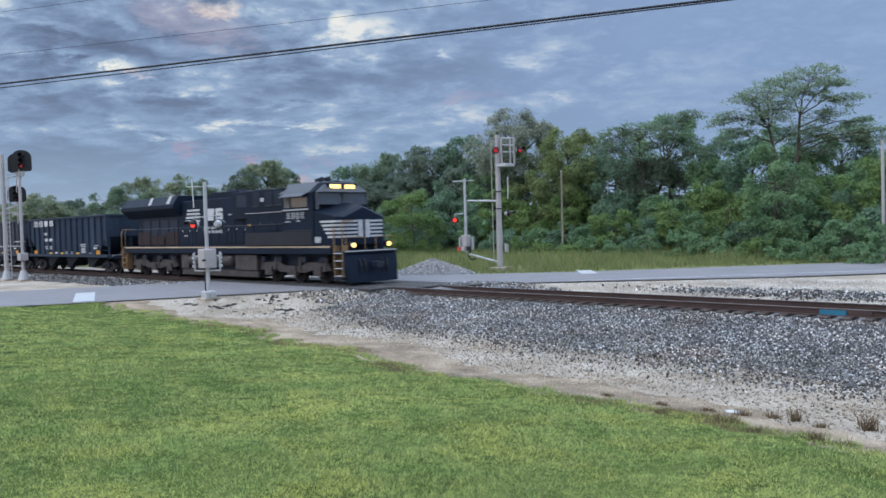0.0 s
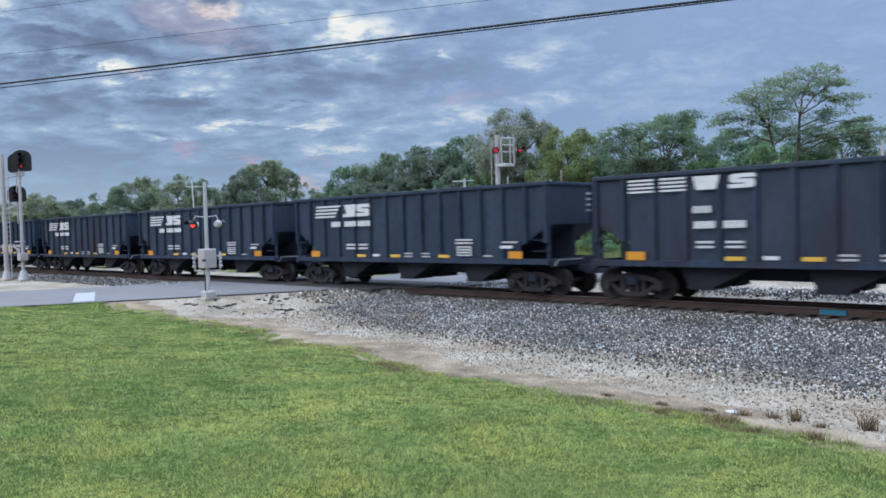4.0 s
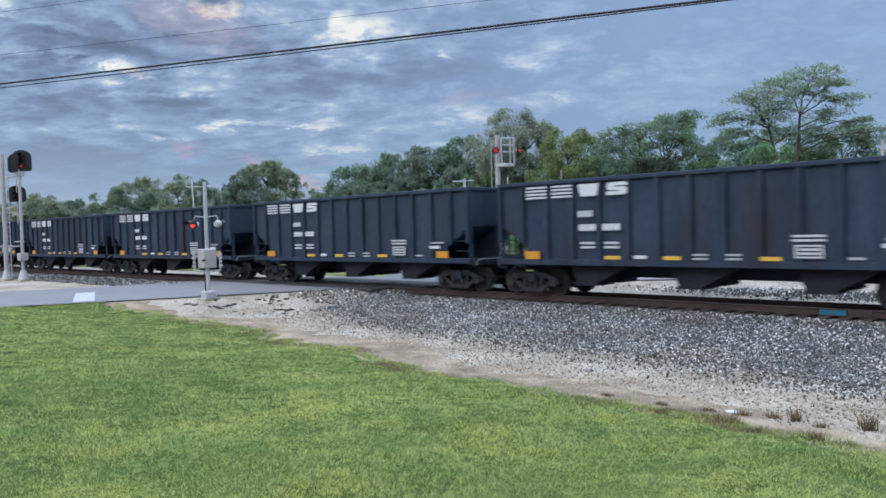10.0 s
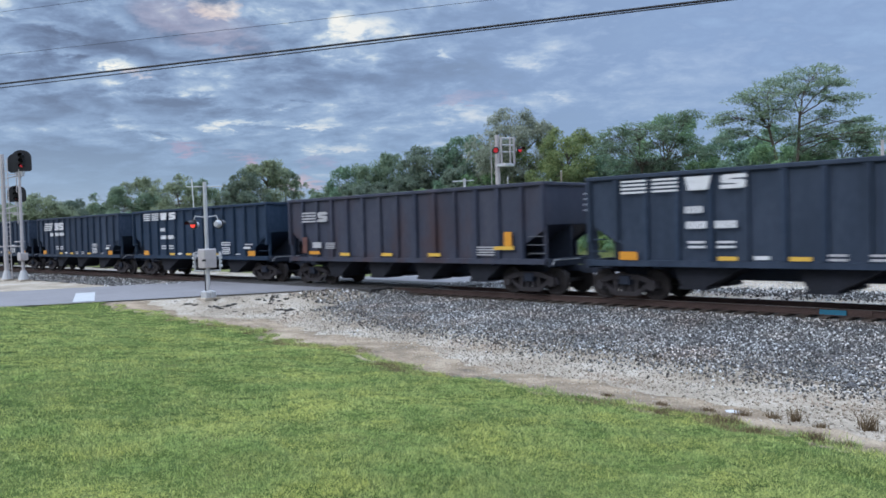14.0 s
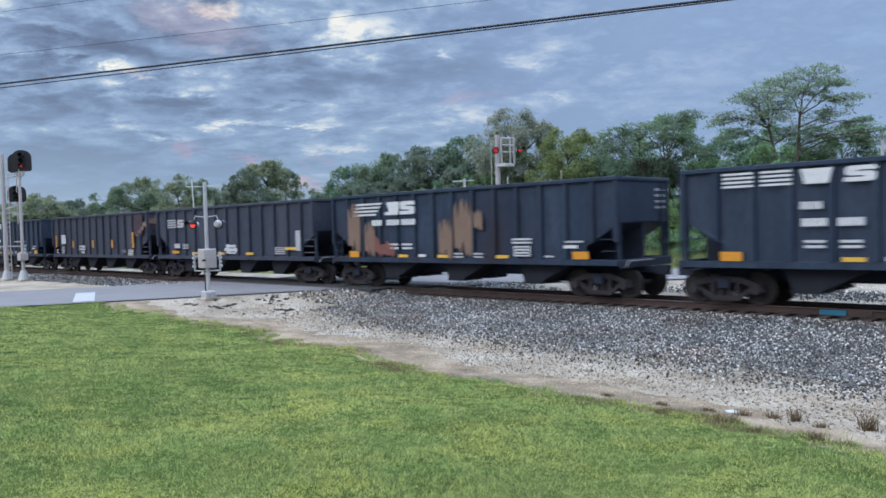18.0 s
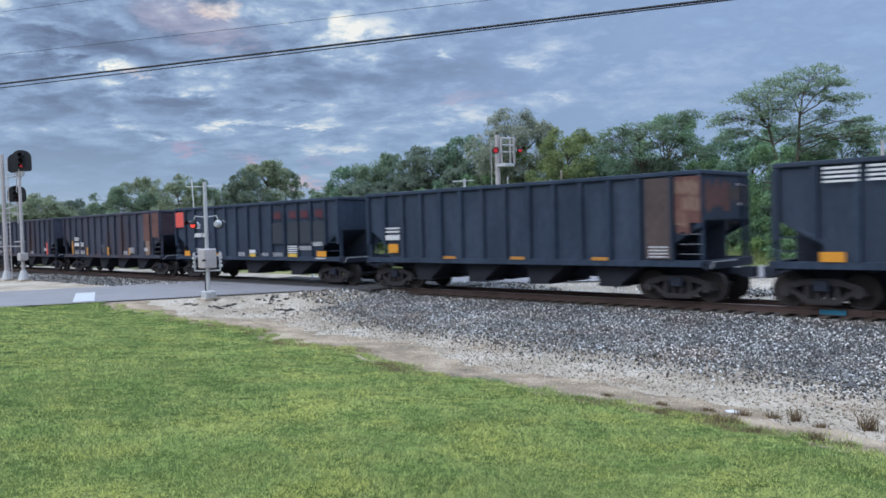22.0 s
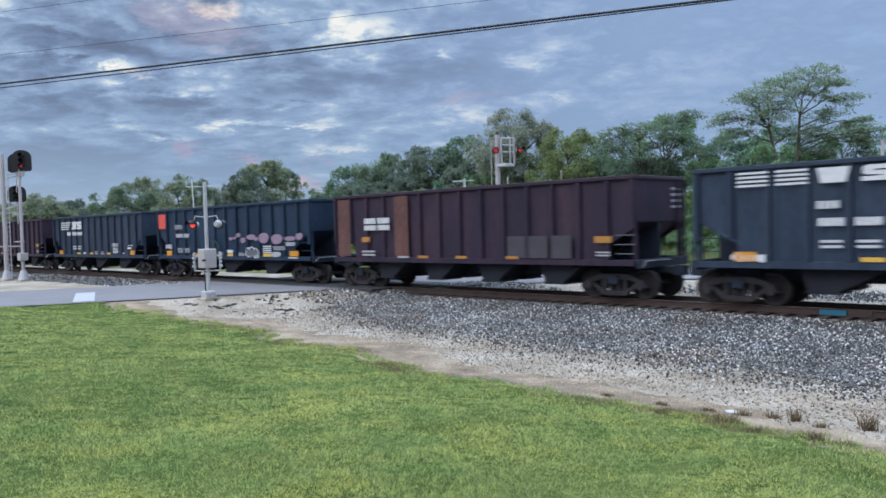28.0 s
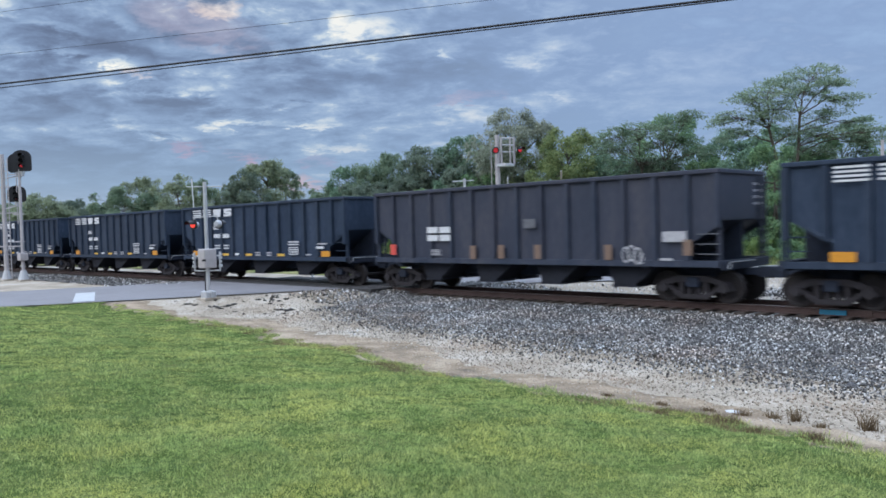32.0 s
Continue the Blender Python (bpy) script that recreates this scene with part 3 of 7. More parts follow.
def build_land():
    far = np.concatenate([[-3000, -1200, -500, -250], np.linspace(-150, 60, 71), [120, 300, 900, 3000]])
    fary = np.concatenate([[-3000, -900, -300, -100], np.linspace(-40, 120, 81), [180, 400, 1200, 3000]])
    solid("ground", sheet("ground", far, fary, M["earth"], -0.30), "level rough earth and meadow reaching the horizon", "ground", kind="structure")
    solid("gravel_yard", sheet("gravel_yard", np.linspace(-110, 30, 281), np.linspace(8.6, 32, 91), M["limestone"], 0.0, yard_clip), "pale crushed limestone shoulder beside the track", "gravel", kind="structure")
    solid("meadow", sheet("meadow", np.linspace(-120, 62, 183), np.linspace(28.3, 112, 106), M["meadow"], 0.02, meadow_clip), "rough green and tan meadow beyond the road", "meadow", kind="structure")
    solid("lawn", sheet("lawn", np.linspace(-40, 14, 217), np.linspace(-14, 14, 113), M["turf"], 0.035, lawn_clip, 0.0, lumps), "mown green lawn sloping down to the gravel", "lawn", kind="structure")
    solid("dirt_strip", sheet("dirt_strip", np.linspace(-32, 8, 321), np.linspace(0, 1, 9), M["dirt"], 0.014, dirt_clip), "bare tan dirt between the lawn and the gravel", "dirt", kind="structure")
    ys = np.linspace(-25, 115, 141)
    X = np.stack([road_left(ys) + (road_right(ys) - road_left(ys)) * k for k in np.linspace(0, 1, 9)], 1)
    Y = np.repeat(ys[:, None], 9, 1)
    Z = np.repeat(np.asarray(road_z(ys))[:, None], 9, 1)
    v = np.stack([X, Y, Z], -1).reshape(-1, 3)
    i = np.arange(140 * 8)
    a = (i // 8) * 9 + i % 8
    solid("road", raw_mesh("road", v, np.stack([a, a + 1, a + 10, a + 9], 1), M["asphalt"]), "worn grey two-lane asphalt road over the crossing", "road", kind="structure")

    def stripe(y0, y1, k0, k1, label):
        b = Build()
        pts = []
        for k, y in ((k0, y0), (k1, y0), (k1, y1), (k0, y1)):
            x = road_left(y) + 10.9 * k
            pts.append((x, y, float(road_z(y)) + 0.006))
        b.add(pts, [(0, 1, 2, 3)])
        solid("road_marking", b.mesh("road_marking", M["road_paint"]), label, "road marking", kind="structure")

    # stop bars at a right angle to the lane
    for (cx, cy, w) in ((-34.2, 13.3, 4.7), (-23.1, 34.75, 3.4)):
        d = Vector((-0.63, 0.77, 0)) if cy > 20 else Vector((-0.92, 0.38, 0))
        e = Vector((0.64, 0.77, 0))
        pts = []
        for a, c in ((-1, -1), (1, -1), (1, 1), (-1, 1)):
            p = Vector((cx, cy, 0)) + d * (a * w / 2) + e * (c * 0.42)
            pts.append((p.x, p.y, float(road_z(p.y)) + 0.008))
        solid("stop_bar", Build().add(pts, [(0, 1, 2, 3)]).mesh("stop_bar", M["road_paint"]), "white painted stop bar on the asphalt", "road marking", kind="structure")
    stripe(27, 110, 0.965, 0.98, "white painted edge line of the road")


build_land()


# ---- the track ----
def build_track():
    track = thing("railway_track", "single railway track of brown rails on timber ties", "railway track", kind="structure")
    tops = [(-0.036, 0.0), (0.036, 0.0), (0.038, -0.03), (0.010, -0.045), (0.010, -0.150), (0.075, -0.165), (0.075, -0.178), (-0.075, -0.178), (-0.075, -0.165), (-0.010, -0.150), (-0.010, -0.045), (-0.038, -0.03)]
    for side in (-1, 1):
        y = TRACK_Y + side * 0.755
        b = Build().loft([[(x, y + a, z) for a, z in tops] for x in (-400.0, 120.0)])
        r = part("rail", b.mesh("rail", M["rail"]), track)
        h = Build().box(-400, 120, y - 0.026, y + 0.026, -0.002, 0.003)
        part("running_surface", h.mesh("running_surface", M["rail_head"]), r, "shiny worn top of the rail")
    mark = Build().slab([(-7.05, -0.16), (-6.40, -0.16), (-6.40, -0.03), (-7.05, -0.03)], TRACK_Y - 0.755 - 0.043, TRACK_Y - 0.755 - 0.012)
    part("paint_mark", mark.mesh("paint_mark", M["blue_paint"]), track, "blue paint mark on the rail web")
    joint = Build().slab([(-6.38, -0.155), (-5.8, -0.155), (-5.8, -0.03), (-6.38, -0.03)], TRACK_Y - 0.755 - 0.04, TRACK_Y - 0.755 - 0.012)
    part("joint_bar", joint.mesh("joint_bar", M["rail"]), track, "rusty joint bar bolted to the rail")
    tie = bevelled(Build().box(-0.115, 0.115, -1.30, 1.30, -0.18, 0.0), "tie", M["tie"], 0.012)
    plate = Build().box(-0.09, 0.09, -0.17, 0.17, 0, 0.012).mesh("tie_plate", M["rail"])
    rng = random.Random(5)
    x = -80.0
    far = Build()
    while x < 20:
        if not (-36.2 < x < -22.6):
            if x > -22.6 or -60 < x < -36.2:
                t = part("tie", tie, track, at=pose(x, TRACK_Y + rng.uniform(-0.05, 0.05), -0.178, 0, 0, rng.uniform(-1, 1)))
                for s in (-1, 1):
                    part("tie_plate", plate, t, at=pose(0, s * 0.755, 0.001))
            else:
                far.box(x - 0.115, x + 0.115, TRACK_Y - 1.3, TRACK_Y + 1.3, -0.36, -0.18)
        x += 0.53
    part("far_ties", far.mesh("far_ties", M["tie"]), track)
    # rubber and timber panels of the level crossing
    crossing = thing("level_crossing", "dark level crossing panels set between the rails", "crossing", kind="structure")
    for y0, y1 in ((-2.0, -0.83), (-0.66, 0.66), (0.83, 2.0)):
        for i in range(6):
            a, c = -35.4 + i * 2.2, -35.4 + (i + 1) * 2.2 - 0.03
            sk = 0.83 * (y0 + y1) / 2
            part("panel", bevelled(Build().box(a + sk, c + sk, TRACK_Y + y0, TRACK_Y + y1, -0.16, 0.006), "panel", M["panel"], 0.01), crossing)
    return track


build_track()

# ---- ballast bed ----
def ballast_clip(X, Y):
    t = (Y - 14.0) / 17.0
    y0 = np.interp(X, [-110, -60, -41, -23.8, -20.6, -17.2, -12.1, -8.8, -3.6, 40], [18.4, 18.2, 18.5, 18.7, 16.9, 15.7, 15.1, 14.75, 14.1, 13.9]) + wobble(X, 2.0, 0.18)
    y1 = np.interp(X, [-110, -38, -23, -16, -10, -5, 40], [26.6, 26.2, 24.6, 25.0, 25.4, 26.3, 26.6]) + wobble(X, 7.0, 0.15)
    return X, y0 + (y1 - y0) * t


def build_ballast():
    for a, c in ((-110, -36.4), (-22.9, 30)):
        n = int((c - a) / 0.3)
        solid("ballast_bed", sheet("ballast_bed", np.linspace(a, c, n), np.linspace(14, 31, 60), M["ballast"], 0.03, ballast_clip, 0.012), "grey crushed-stone ballast heaped along the track", "ballast", kind="structure")


build_ballast()


# ---- hopper cars ----
PLATE = {}


def plate_mesh(mat):
    if mat not in PLATE:
        PLATE[mat] = Build().box(-0.5, 0.5, -0.006, 0.0, -0.5, 0.5).mesh("plate_" + mat, M[mat])
    return PLATE[mat]


def bars_mesh(mat, kind):
    key = (mat, kind)
    if key not in PLATE:
        b = Build()
        if kind == "bars":
            for i in range(4):
                z = -0.5 + i * 0.29
                b.slab([(-0.5, z), (0.5, z), (0.5, z + 0.15), (-0.5, z + 0.15)], -0.006, 0)
        elif kind == "slant":
            for i in range(4):
                z = -0.5 + i * 0.28
                b.slab([(-0.5 + 0.055 * i, z), (0.5, z), (0.5, z + 0.15), (-0.47 + 0.055 * i, z + 0.15)], -0.006, 0)
        elif kind == "taper":
            for i in range(4):
                z = -0.5 + i * 0.28
                b.slab([(-0.5, z), (0.08 + i * 0.15, z), (0.16 + i * 0.15, z + 0.15), (-0.5, z + 0.15)], -0.006, 0)
        elif kind == "dashes":
            for i in range(4):
                b.slab([(-0.5 + i * 0.255, -0.5), (-0.5 + i * 0.255 + 0.215, -0.5), (-0.5 + i * 0.255 + 0.225, 0.5), (-0.5 + i * 0.255 + 0.01, 0.5)], -0.006, 0)
        elif kind == "lines":
            for z in (-0.5, 0.16):
                b.slab([(-0.5, z), (0.5, z), (0.5, z + 0.34), (-0.5, z + 0.34)], -0.006, 0)
        elif kind == "box":
            for x0, x1, z0, z1 in ((-0.5, 0.5, 0.36, 0.5), (-0.5, 0.5, -0.5, -0.36), (-0.5, -0.42, -0.36, 0.36), (0.42, 0.5, -0.36, 0.36), (-0.38, 0.38, -0.24, -0.06), (-0.38, 0.38, 0.06, 0.24)):
                b.slab([(x0, z0), (x1, z0), (x1, z1), (x0, z1)], -0.006, 0)
        elif kind == "wedge":
            b.slab([(-0.38, -0.5), (0.36, -0.5), (0.5, 0.5), (-0.5, 0.5)], -0.006, 0)
        elif kind == "lean":
            b.slab([(-0.52, -0.5), (0.40, -0.5), (0.5, 0.5), (-0.40, 0.5), (-0.24, -0.26), (-0.52, -0.26)], -0.006, 0)
        elif kind == "curl":
            b.slab([(-0.5, -0.5), (0.34, -0.5), (0.46, -0.38), (0.46, 0.0), (0.36, 0.12), (-0.10, 0.14), (-0.10, 0.22), (0.5, 0.22), (0.5, 0.38), (0.40, 0.5), (-0.34, 0.5), (-0.46, 0.38), (-0.46, 0.0), (-0.36, -0.12), (0.10, -0.14), (0.10, -0.22), (-0.5, -0.22)], -0.006, 0)
        elif kind == "loops":
            for cx, cz, ra, rb in ((-0.30, 0.0, 0.18, 0.42), (-0.05, 0.08, 0.20, 0.42), (0.22, -0.05, 0.20, 0.44), (0.40, -0.18, 0.10, 0.28)):
                for i in range(14):
                    t0, t1 = 2 * math.pi * i / 14, 2 * math.pi * (i + 0.98) / 14
                    b.slab([(cx + q * ra * math.cos(t), cz + q * rb * math.sin(t)) for q, t in ((0.74, t0), (1.0, t0), (1.0, t1), (0.74, t1))], -0.006, 0)
        elif kind == "scribble":
            zig = [(-0.50, 0.30), (-0.12, 0.46), (-0.42, 0.02), (0.14, 0.22), (-0.20, -0.22), (0.36, 0.02), (0.06, -0.44), (0.46, -0.22)]
            b.slab([(x + 0.035, z - 0.10) for x, z in zig] + [(x - 0.005, z + 0.10) for x, z in reversed(zig)], -0.006, 0)
        elif kind == "bubble":
            ring = [2 * math.pi * i / 18 for i in range(19)]
            rim = [(0.5 * math.copysign(abs(math.cos(a)) ** 0.6, math.cos(a)) * (0.94 + 0.06 * math.sin(5 * a)), 0.5 * math.copysign(abs(math.sin(a)) ** 0.6, math.sin(a)) * (0.90 + 0.10 * math.sin(3 * a + 1))) for a in ring]
            slit = [(0.22 * math.cos(a), 0.06 + 0.07 * math.sin(a)) for a in ring]
            half = lambda k: [rim[i] for i in k] + [slit[i] for i in reversed(k)]
            b.slab(half(range(0, 10)), -0.006, 0).slab(half(range(9, 19)), -0.006, 0)
        elif kind == "blob":
            b.slab([(0.5 * math.cos(a) * (0.93 + 0.07 * math.sin(3 * a)), 0.5 * math.sin(a) * (0.92 + 0.08 * math.sin(2 * a + 1))) for a in [2 * math.pi * i / 16 for i in range(16)]], -0.007, 0)
        elif kind == "hook":
            b.slab([(-0.5, 0.5), (-0.38, 0.05), (-0.26, -0.5), (0.22, -0.5), (0.12, -0.05), (0.2, 0.12), (0.5, 0.10), (0.5, 0.46), (-0.1, 0.40)], -0.006, 0)
        elif kind == "tag":
            rng = random.Random(len(mat))
            n = 9
            top = [(0.5 - i / (n - 1), 0.5 - 0.35 * rng.random()) for i in range(n)]
            bot = [(-0.5 + i / (n - 1), -0.5 + 0.35 * rng.random()) for i in range(n)]
            b.slab(bot + top, -0.006, 0)
        PLATE[key] = b.mesh("marking_" + kind, M[mat])
    return PLATE[key]


def wheelset_mesh(r, gauge=0.755, seg=16):
    b = Build()
    for s in (-1, 1):
        prof = [(-0.07, r + 0.025), (-0.045, r + 0.02), (-0.03, r), (0.07, r - 0.006), (0.07, r * 0.82), (0.03, r * 0.78), (0.03, r * 0.32), (0.09, r * 0.26), (0.09, 0.06)]
        rings = []
        for a, q in prof:
            rings.append([(q * math.cos(2 * math.pi * i / seg), s * (gauge + a), q * math.sin(2 * math.pi * i / seg)) for i in range(seg)])
        b.loft(rings)
    b.tube((0, -1.05, 0), (0, 1.05, 0), 0.075, n=10)
    return b.mesh("wheelset", M["wheel"])


def side_frame_mesh():
    """A cast freight-truck side frame with its two openings and spring group."""
    b = Build()
    b.slab([(-1.12, 0.38), (-0.98, 0.60), (-0.45, 0.78), (0.45, 0.78), (0.98, 0.60), (1.12, 0.38), (0.92, 0.38), (0.82, 0.50), (0.40, 0.62), (-0.40, 0.62), (-0.82, 0.50), (-0.92, 0.38)], -0.09, 0.09)
    b.slab([(-0.86, 0.50), (-0.40, 0.12), (0.40, 0.12), (0.86, 0.50), (0.72, 0.52), (0.34, 0.25), (-0.34, 0.25), (-0.72, 0.52)], -0.08, 0.08)
    for s in (-1, 1):
        b.slab([(s * 0.30, 0.14), (s * 0.42, 0.14), (s * 0.42, 0.72), (s * 0.30, 0.72)], -0.07, 0.07)
        b.tube((s * 0.885, -0.16, 0.44), (s * 0.885, 0.1, 0.44), 0.14, n=10)
        b.tube((s * 0.12, 0, 0.24), (s * 0.12, 0, 0.48), 0.085, n=8)
    return b.mesh("side_frame", M["truck"])


SIDE_FRAME = side_frame_mesh()
WHEELSET = wheelset_mesh(0.457)
BOLSTER = bevelled(Build().box(-0.18, 0.18, -1.15, 1.15, 0.46, 0.74).box(-0.35, 0.35, -0.3, 0.3, 0.70, 0.95), "truck_bolster", M["under"], 0.015)


def freight_truck(parent, x):
    t = part("truck", BOLSTER, parent, "dusty two-axle freight truck", pose(x, 0, 0))
    for s in (-1, 1):
        part("side_frame", SIDE_FRAME, t, at=pose(0, s * 0.98, 0, 0, 0, 0 if s < 0 else 180))
        part("wheelset", WHEELSET, t, at=pose(s * 0.885, 0, 0.457))
    return t


RIB_X = [-0.07] + [-0.905 - 0.985 * i for i in range(13)] + [-13.68]


def hopper_meshes(length, bays, body):
    """Shared meshes of an open-top coal hopper; its front top corner is at x = 0."""
    L, k = length, {}
    zc, zs, zt = 2.38, 1.24, 3.64
    cut, knee, top = (1.18, 1.80, zc) if bays == 3 else (0.86, 1.72, 2.22)
    outline = [(0, zt), (0, top), (-cut, knee), (-cut, zs), (-L + 1.18, zs), (-L + 1.18, 1.80), (-L, zc), (-L, zt)]
    k["side_sheet"] = Build().slab(outline, -0.02, 0.02).mesh("side_sheet", M[body])
    k["top_chord"] = bevelled(Build().box(-L - 0.04, 0.04, -0.07, 0.09, zt, 3.77), "top_chord", M[body], 0.02)
    k["end_chord"] = bevelled(Build().box(-0.07, 0.09, -1.46, 1.46, zt, 3.76), "end_chord", M[body], 0.02)
    k["side_sill"] = bevelled(Build().box(-L, 0, -0.06, 0.04, 1.05, 1.24), "side_sill", M[body], 0.012)
    k["ribs"] = []
    for x in RIB_X:
        foot = 1.24 if cut - 0.05 < -x < L - 1.2 else 2.16 if bays == 4 and x > -1 else 1.78
        rib = Build().loft([[(x - 0.085, 0.0, z), (x + 0.085, 0.0, z), (x + 0.06, -0.120, z), (x - 0.06, -0.120, z)] for z in (foot, zt)])
        k["ribs"].append(rib.mesh("rib", M[body]))
    k["end_sheet"] = Build().slab([(-0.02, zc), (0.02, zc), (0.02, zt), (-0.02, zt)], -1.5, 1.5).mesh("end_sheet", M[body])
    k["slope_sheet"] = Build().slab([(0.0, zc + 0.03), (0.0, zc - 0.03), (-2.3, 0.98), (-2.3, 1.04)], -1.47, 1.47).mesh("slope_sheet", M[body])
    deck = Build().box(-1.6, 0.1, -1.5, 1.5, 1.08, 1.16).box(-0.02, 0.16, -1.5, 1.5, 0.98, 1.24)
    k["end_platform"] = bevelled(deck, "end_platform", M["under"], 0.01)
    k["centre_web"] = Build().slab([(-0.02, 2.35), (-2.1, 1.17), (-0.02, 1.17)], -0.05, 0.05).mesh("centre_web", M["under"])
    k["grab_iron"] = Build().path([(-0.06, 0, 0), (-0.06, -0.10, 0), (-0.62, -0.10, 0), (-0.62, 0, 0)], 0.016).mesh("grab_iron", M[body if bays == 3 else "faded_mark"])
    k["end_post"] = Build().box(-0.05, 0.05, -0.045, 0.045, 1.16, zc + 0.02).mesh("end_post", M[body])
    lad = Build()
    for y in (-0.22, 0.22):
        lad.box(-0.025, 0.025, y - 0.025, y + 0.025, 1.16, 3.6)
    for i in range(7):
        lad.box(-0.015, 0.015, -0.22, 0.22, 1.35 + i * 0.34, 1.38 + i * 0.34)
    k["ladder"] = lad.mesh("ladder", M[body])
    b = Build().box(-L + 0.5, -0.5, -0.17, 0.17, 0.62, 1.06)
    k["centre_sill"] = b.mesh("centre_sill", M["under"])
    if bays == 3:
        front, rear, c = 1.42, 0.55, [-3.5, -7.02, -10.5]
    else:
        front, rear, c = 1.05, 0.50, [-3.1, -5.75, -8.4, -11.0]
    hop = Build()
    for s in (-1, 1):
        y0, y1 = (0.19, 1.22) if s > 0 else (-1.22, -0.19)
        ring = lambda a, b, z: [(a, y0, z), (b, y0, z), (b, y1, z), (a, y1, z)]
        hop.loft([ring(-rear - 0.1, front + 0.1, 1.2), ring(-rear, front, 1.0), ring(-0.34, 0.36, 0.47)])
        hop.box(-0.40, 0.42, y0, y1, 0.40, 0.48)
    k["hopper_bay"] = hop.mesh("hopper_bay", M["bay"])
    k["floor"] = Build().box(-L + 2.2, -2.2, -1.46, 1.46, 1.19, 1.23).mesh("load_floor", M["under"])
    k["coupler"] = bevelled(Build().box(-0.4, 0.62, -0.10, 0.10, 0.78, 0.98).box(0.45, 0.84, -0.16, 0.16, 0.72, 1.02), "coupler", M["under"], 0.015)
    cyl = Build().tube((-1.25, -0.6, 1.42), (-0.55, -0.6, 1.42), 0.19, n=12).box(-1.1, -0.7, -0.7, -0.5, 1.16, 1.3)
    k["brake_cylinder"] = cyl.mesh("brake_cylinder", M["under"], True)
    k["brake_wheel"] = Build().tube((0.10, 0.7, 2.75), (0.14, 0.7, 2.75), 0.28, n=16).mesh("brake_wheel", M["under"])
    k["lever"] = Build().path([(0.20, -1.45, 1.02), (0.20, -1.3, 1.20), (0.30, 0.0, 1.20)], 0.014).mesh("uncoupling_lever", M["galv"])
    k["stencil"] = Build().box(0, 0.006, -0.30, 0.30, 0, 0.075).mesh("end_stencil", M["offwhite"])
    k["bays"], k["length"] = c, L
    return k


KIT = {(b, m): hopper_meshes(13.75, b, m) for b in (3, 4) for m in ("car_black", "car_brown", "car_maroon", "car_redlight", "car_rust", "car_navy")}


def hopper_car(label, bays=3, body="car_black"):
    k = KIT[(bays, body)]
    L = k["length"]
    car = thing("hopper_car", label, "freight car", group="hopper cars of the coal train")
    for s in (-1, 1):
        side = part("side_sheet", k["side_sheet"], car, at=pose(0, s * 1.465, 0))
        part("top_chord", k["top_chord"], car, at=pose(0, s * 1.52, 0))
        part("side_sill", k["side_sill"], car, at=pose(0, s * 1.52, 0))
        for rib in k["ribs"]:
            part("rib", rib, side, at=Matrix.Translation((0, s * 0.018, 0)) @ Matrix.Diagonal((1, -s, 1, 1)))
    for e in (0, 1):
        turn = pose(0, 0, 0) if e == 0 else pose(-L, 0, 0, 0, 0, 180)
        part("end_sheet", k["end_sheet"], car, at=turn)
        part("end_chord", k["end_chord"], car, at=turn)
        part("slope_sheet", k["slope_sheet"], car, at=turn)
        part("centre_web", k["centre_web"], car, at=turn)
        for z in (1.50, 1.86) if bays == 3 else (1.42, 1.70, 1.98):
            if e and bays == 4:
                break
            part("grab_iron", k["grab_iron"], car, at=pose(0, -1.46, z) if e == 0 else pose(-L, -1.46, z) @ Matrix.Diagonal((-1, 1, 1, 1)))
        plat = part("end_platform", k["end_platform"], car, at=turn)
        for y in (-1.4, 1.4):
            part("end_post", k["end_post"], plat, at=pose(-0.06, y, 0))
        part("ladder", k["ladder"], car, at=turn @ pose(0.07, 1.2, 0))
        part("coupler", k["coupler"], car, at=turn)
        part("uncoupling_lever", k["lever"], car, "pale steel uncoupling lever", turn)
        for j in range(4):
            part("end_stencil", k["stencil"], car, "white stencil bar", turn @ pose(0.022, 1.0, 2.78 + j * 0.19))
        freight_truck(car, (-1.0 if e == 0 else -L + 1.0))
    part("centre_sill", k["centre_sill"], car)
    part("load_floor", k["floor"], car)
    for x in k["bays"]:
        part("hopper_bay", k["hopper_bay"], car, at=pose(x, 0, 0))
    part("brake_cylinder", k["brake_cylinder"], car, at=pose(-L, 0, 0, 0, 0, 180))
    part("brake_wheel", k["brake_wheel"], car, at=pose(-L, 0, 0, 0, 0, 180))
    return car


SKIN = -1.606


def mark(car, u, z, w, h, mat, kind="", name="marking"):
    """A painted panel on the near side, u metres behind the front corner."""
    me = plate_mesh(mat) if not kind else bars_mesh(mat, kind)
    return part(name, me, car, at=pose(-u * 0.963 / min(car.scale[0], 1.05), SKIN, z) @ Matrix.Diagonal((w * 0.96, 1, h, 1)))


def end_mark(car, y, z, w, h, mat, kind, name, x=0.027):
    """A painted patch on the front end sheet."""
    return part(name, bars_mesh(mat, kind) if kind else plate_mesh(mat), car, at=pose(x, y, z, 0, 0, 90) @ Matrix.Diagonal((w, 1, h, 1)))


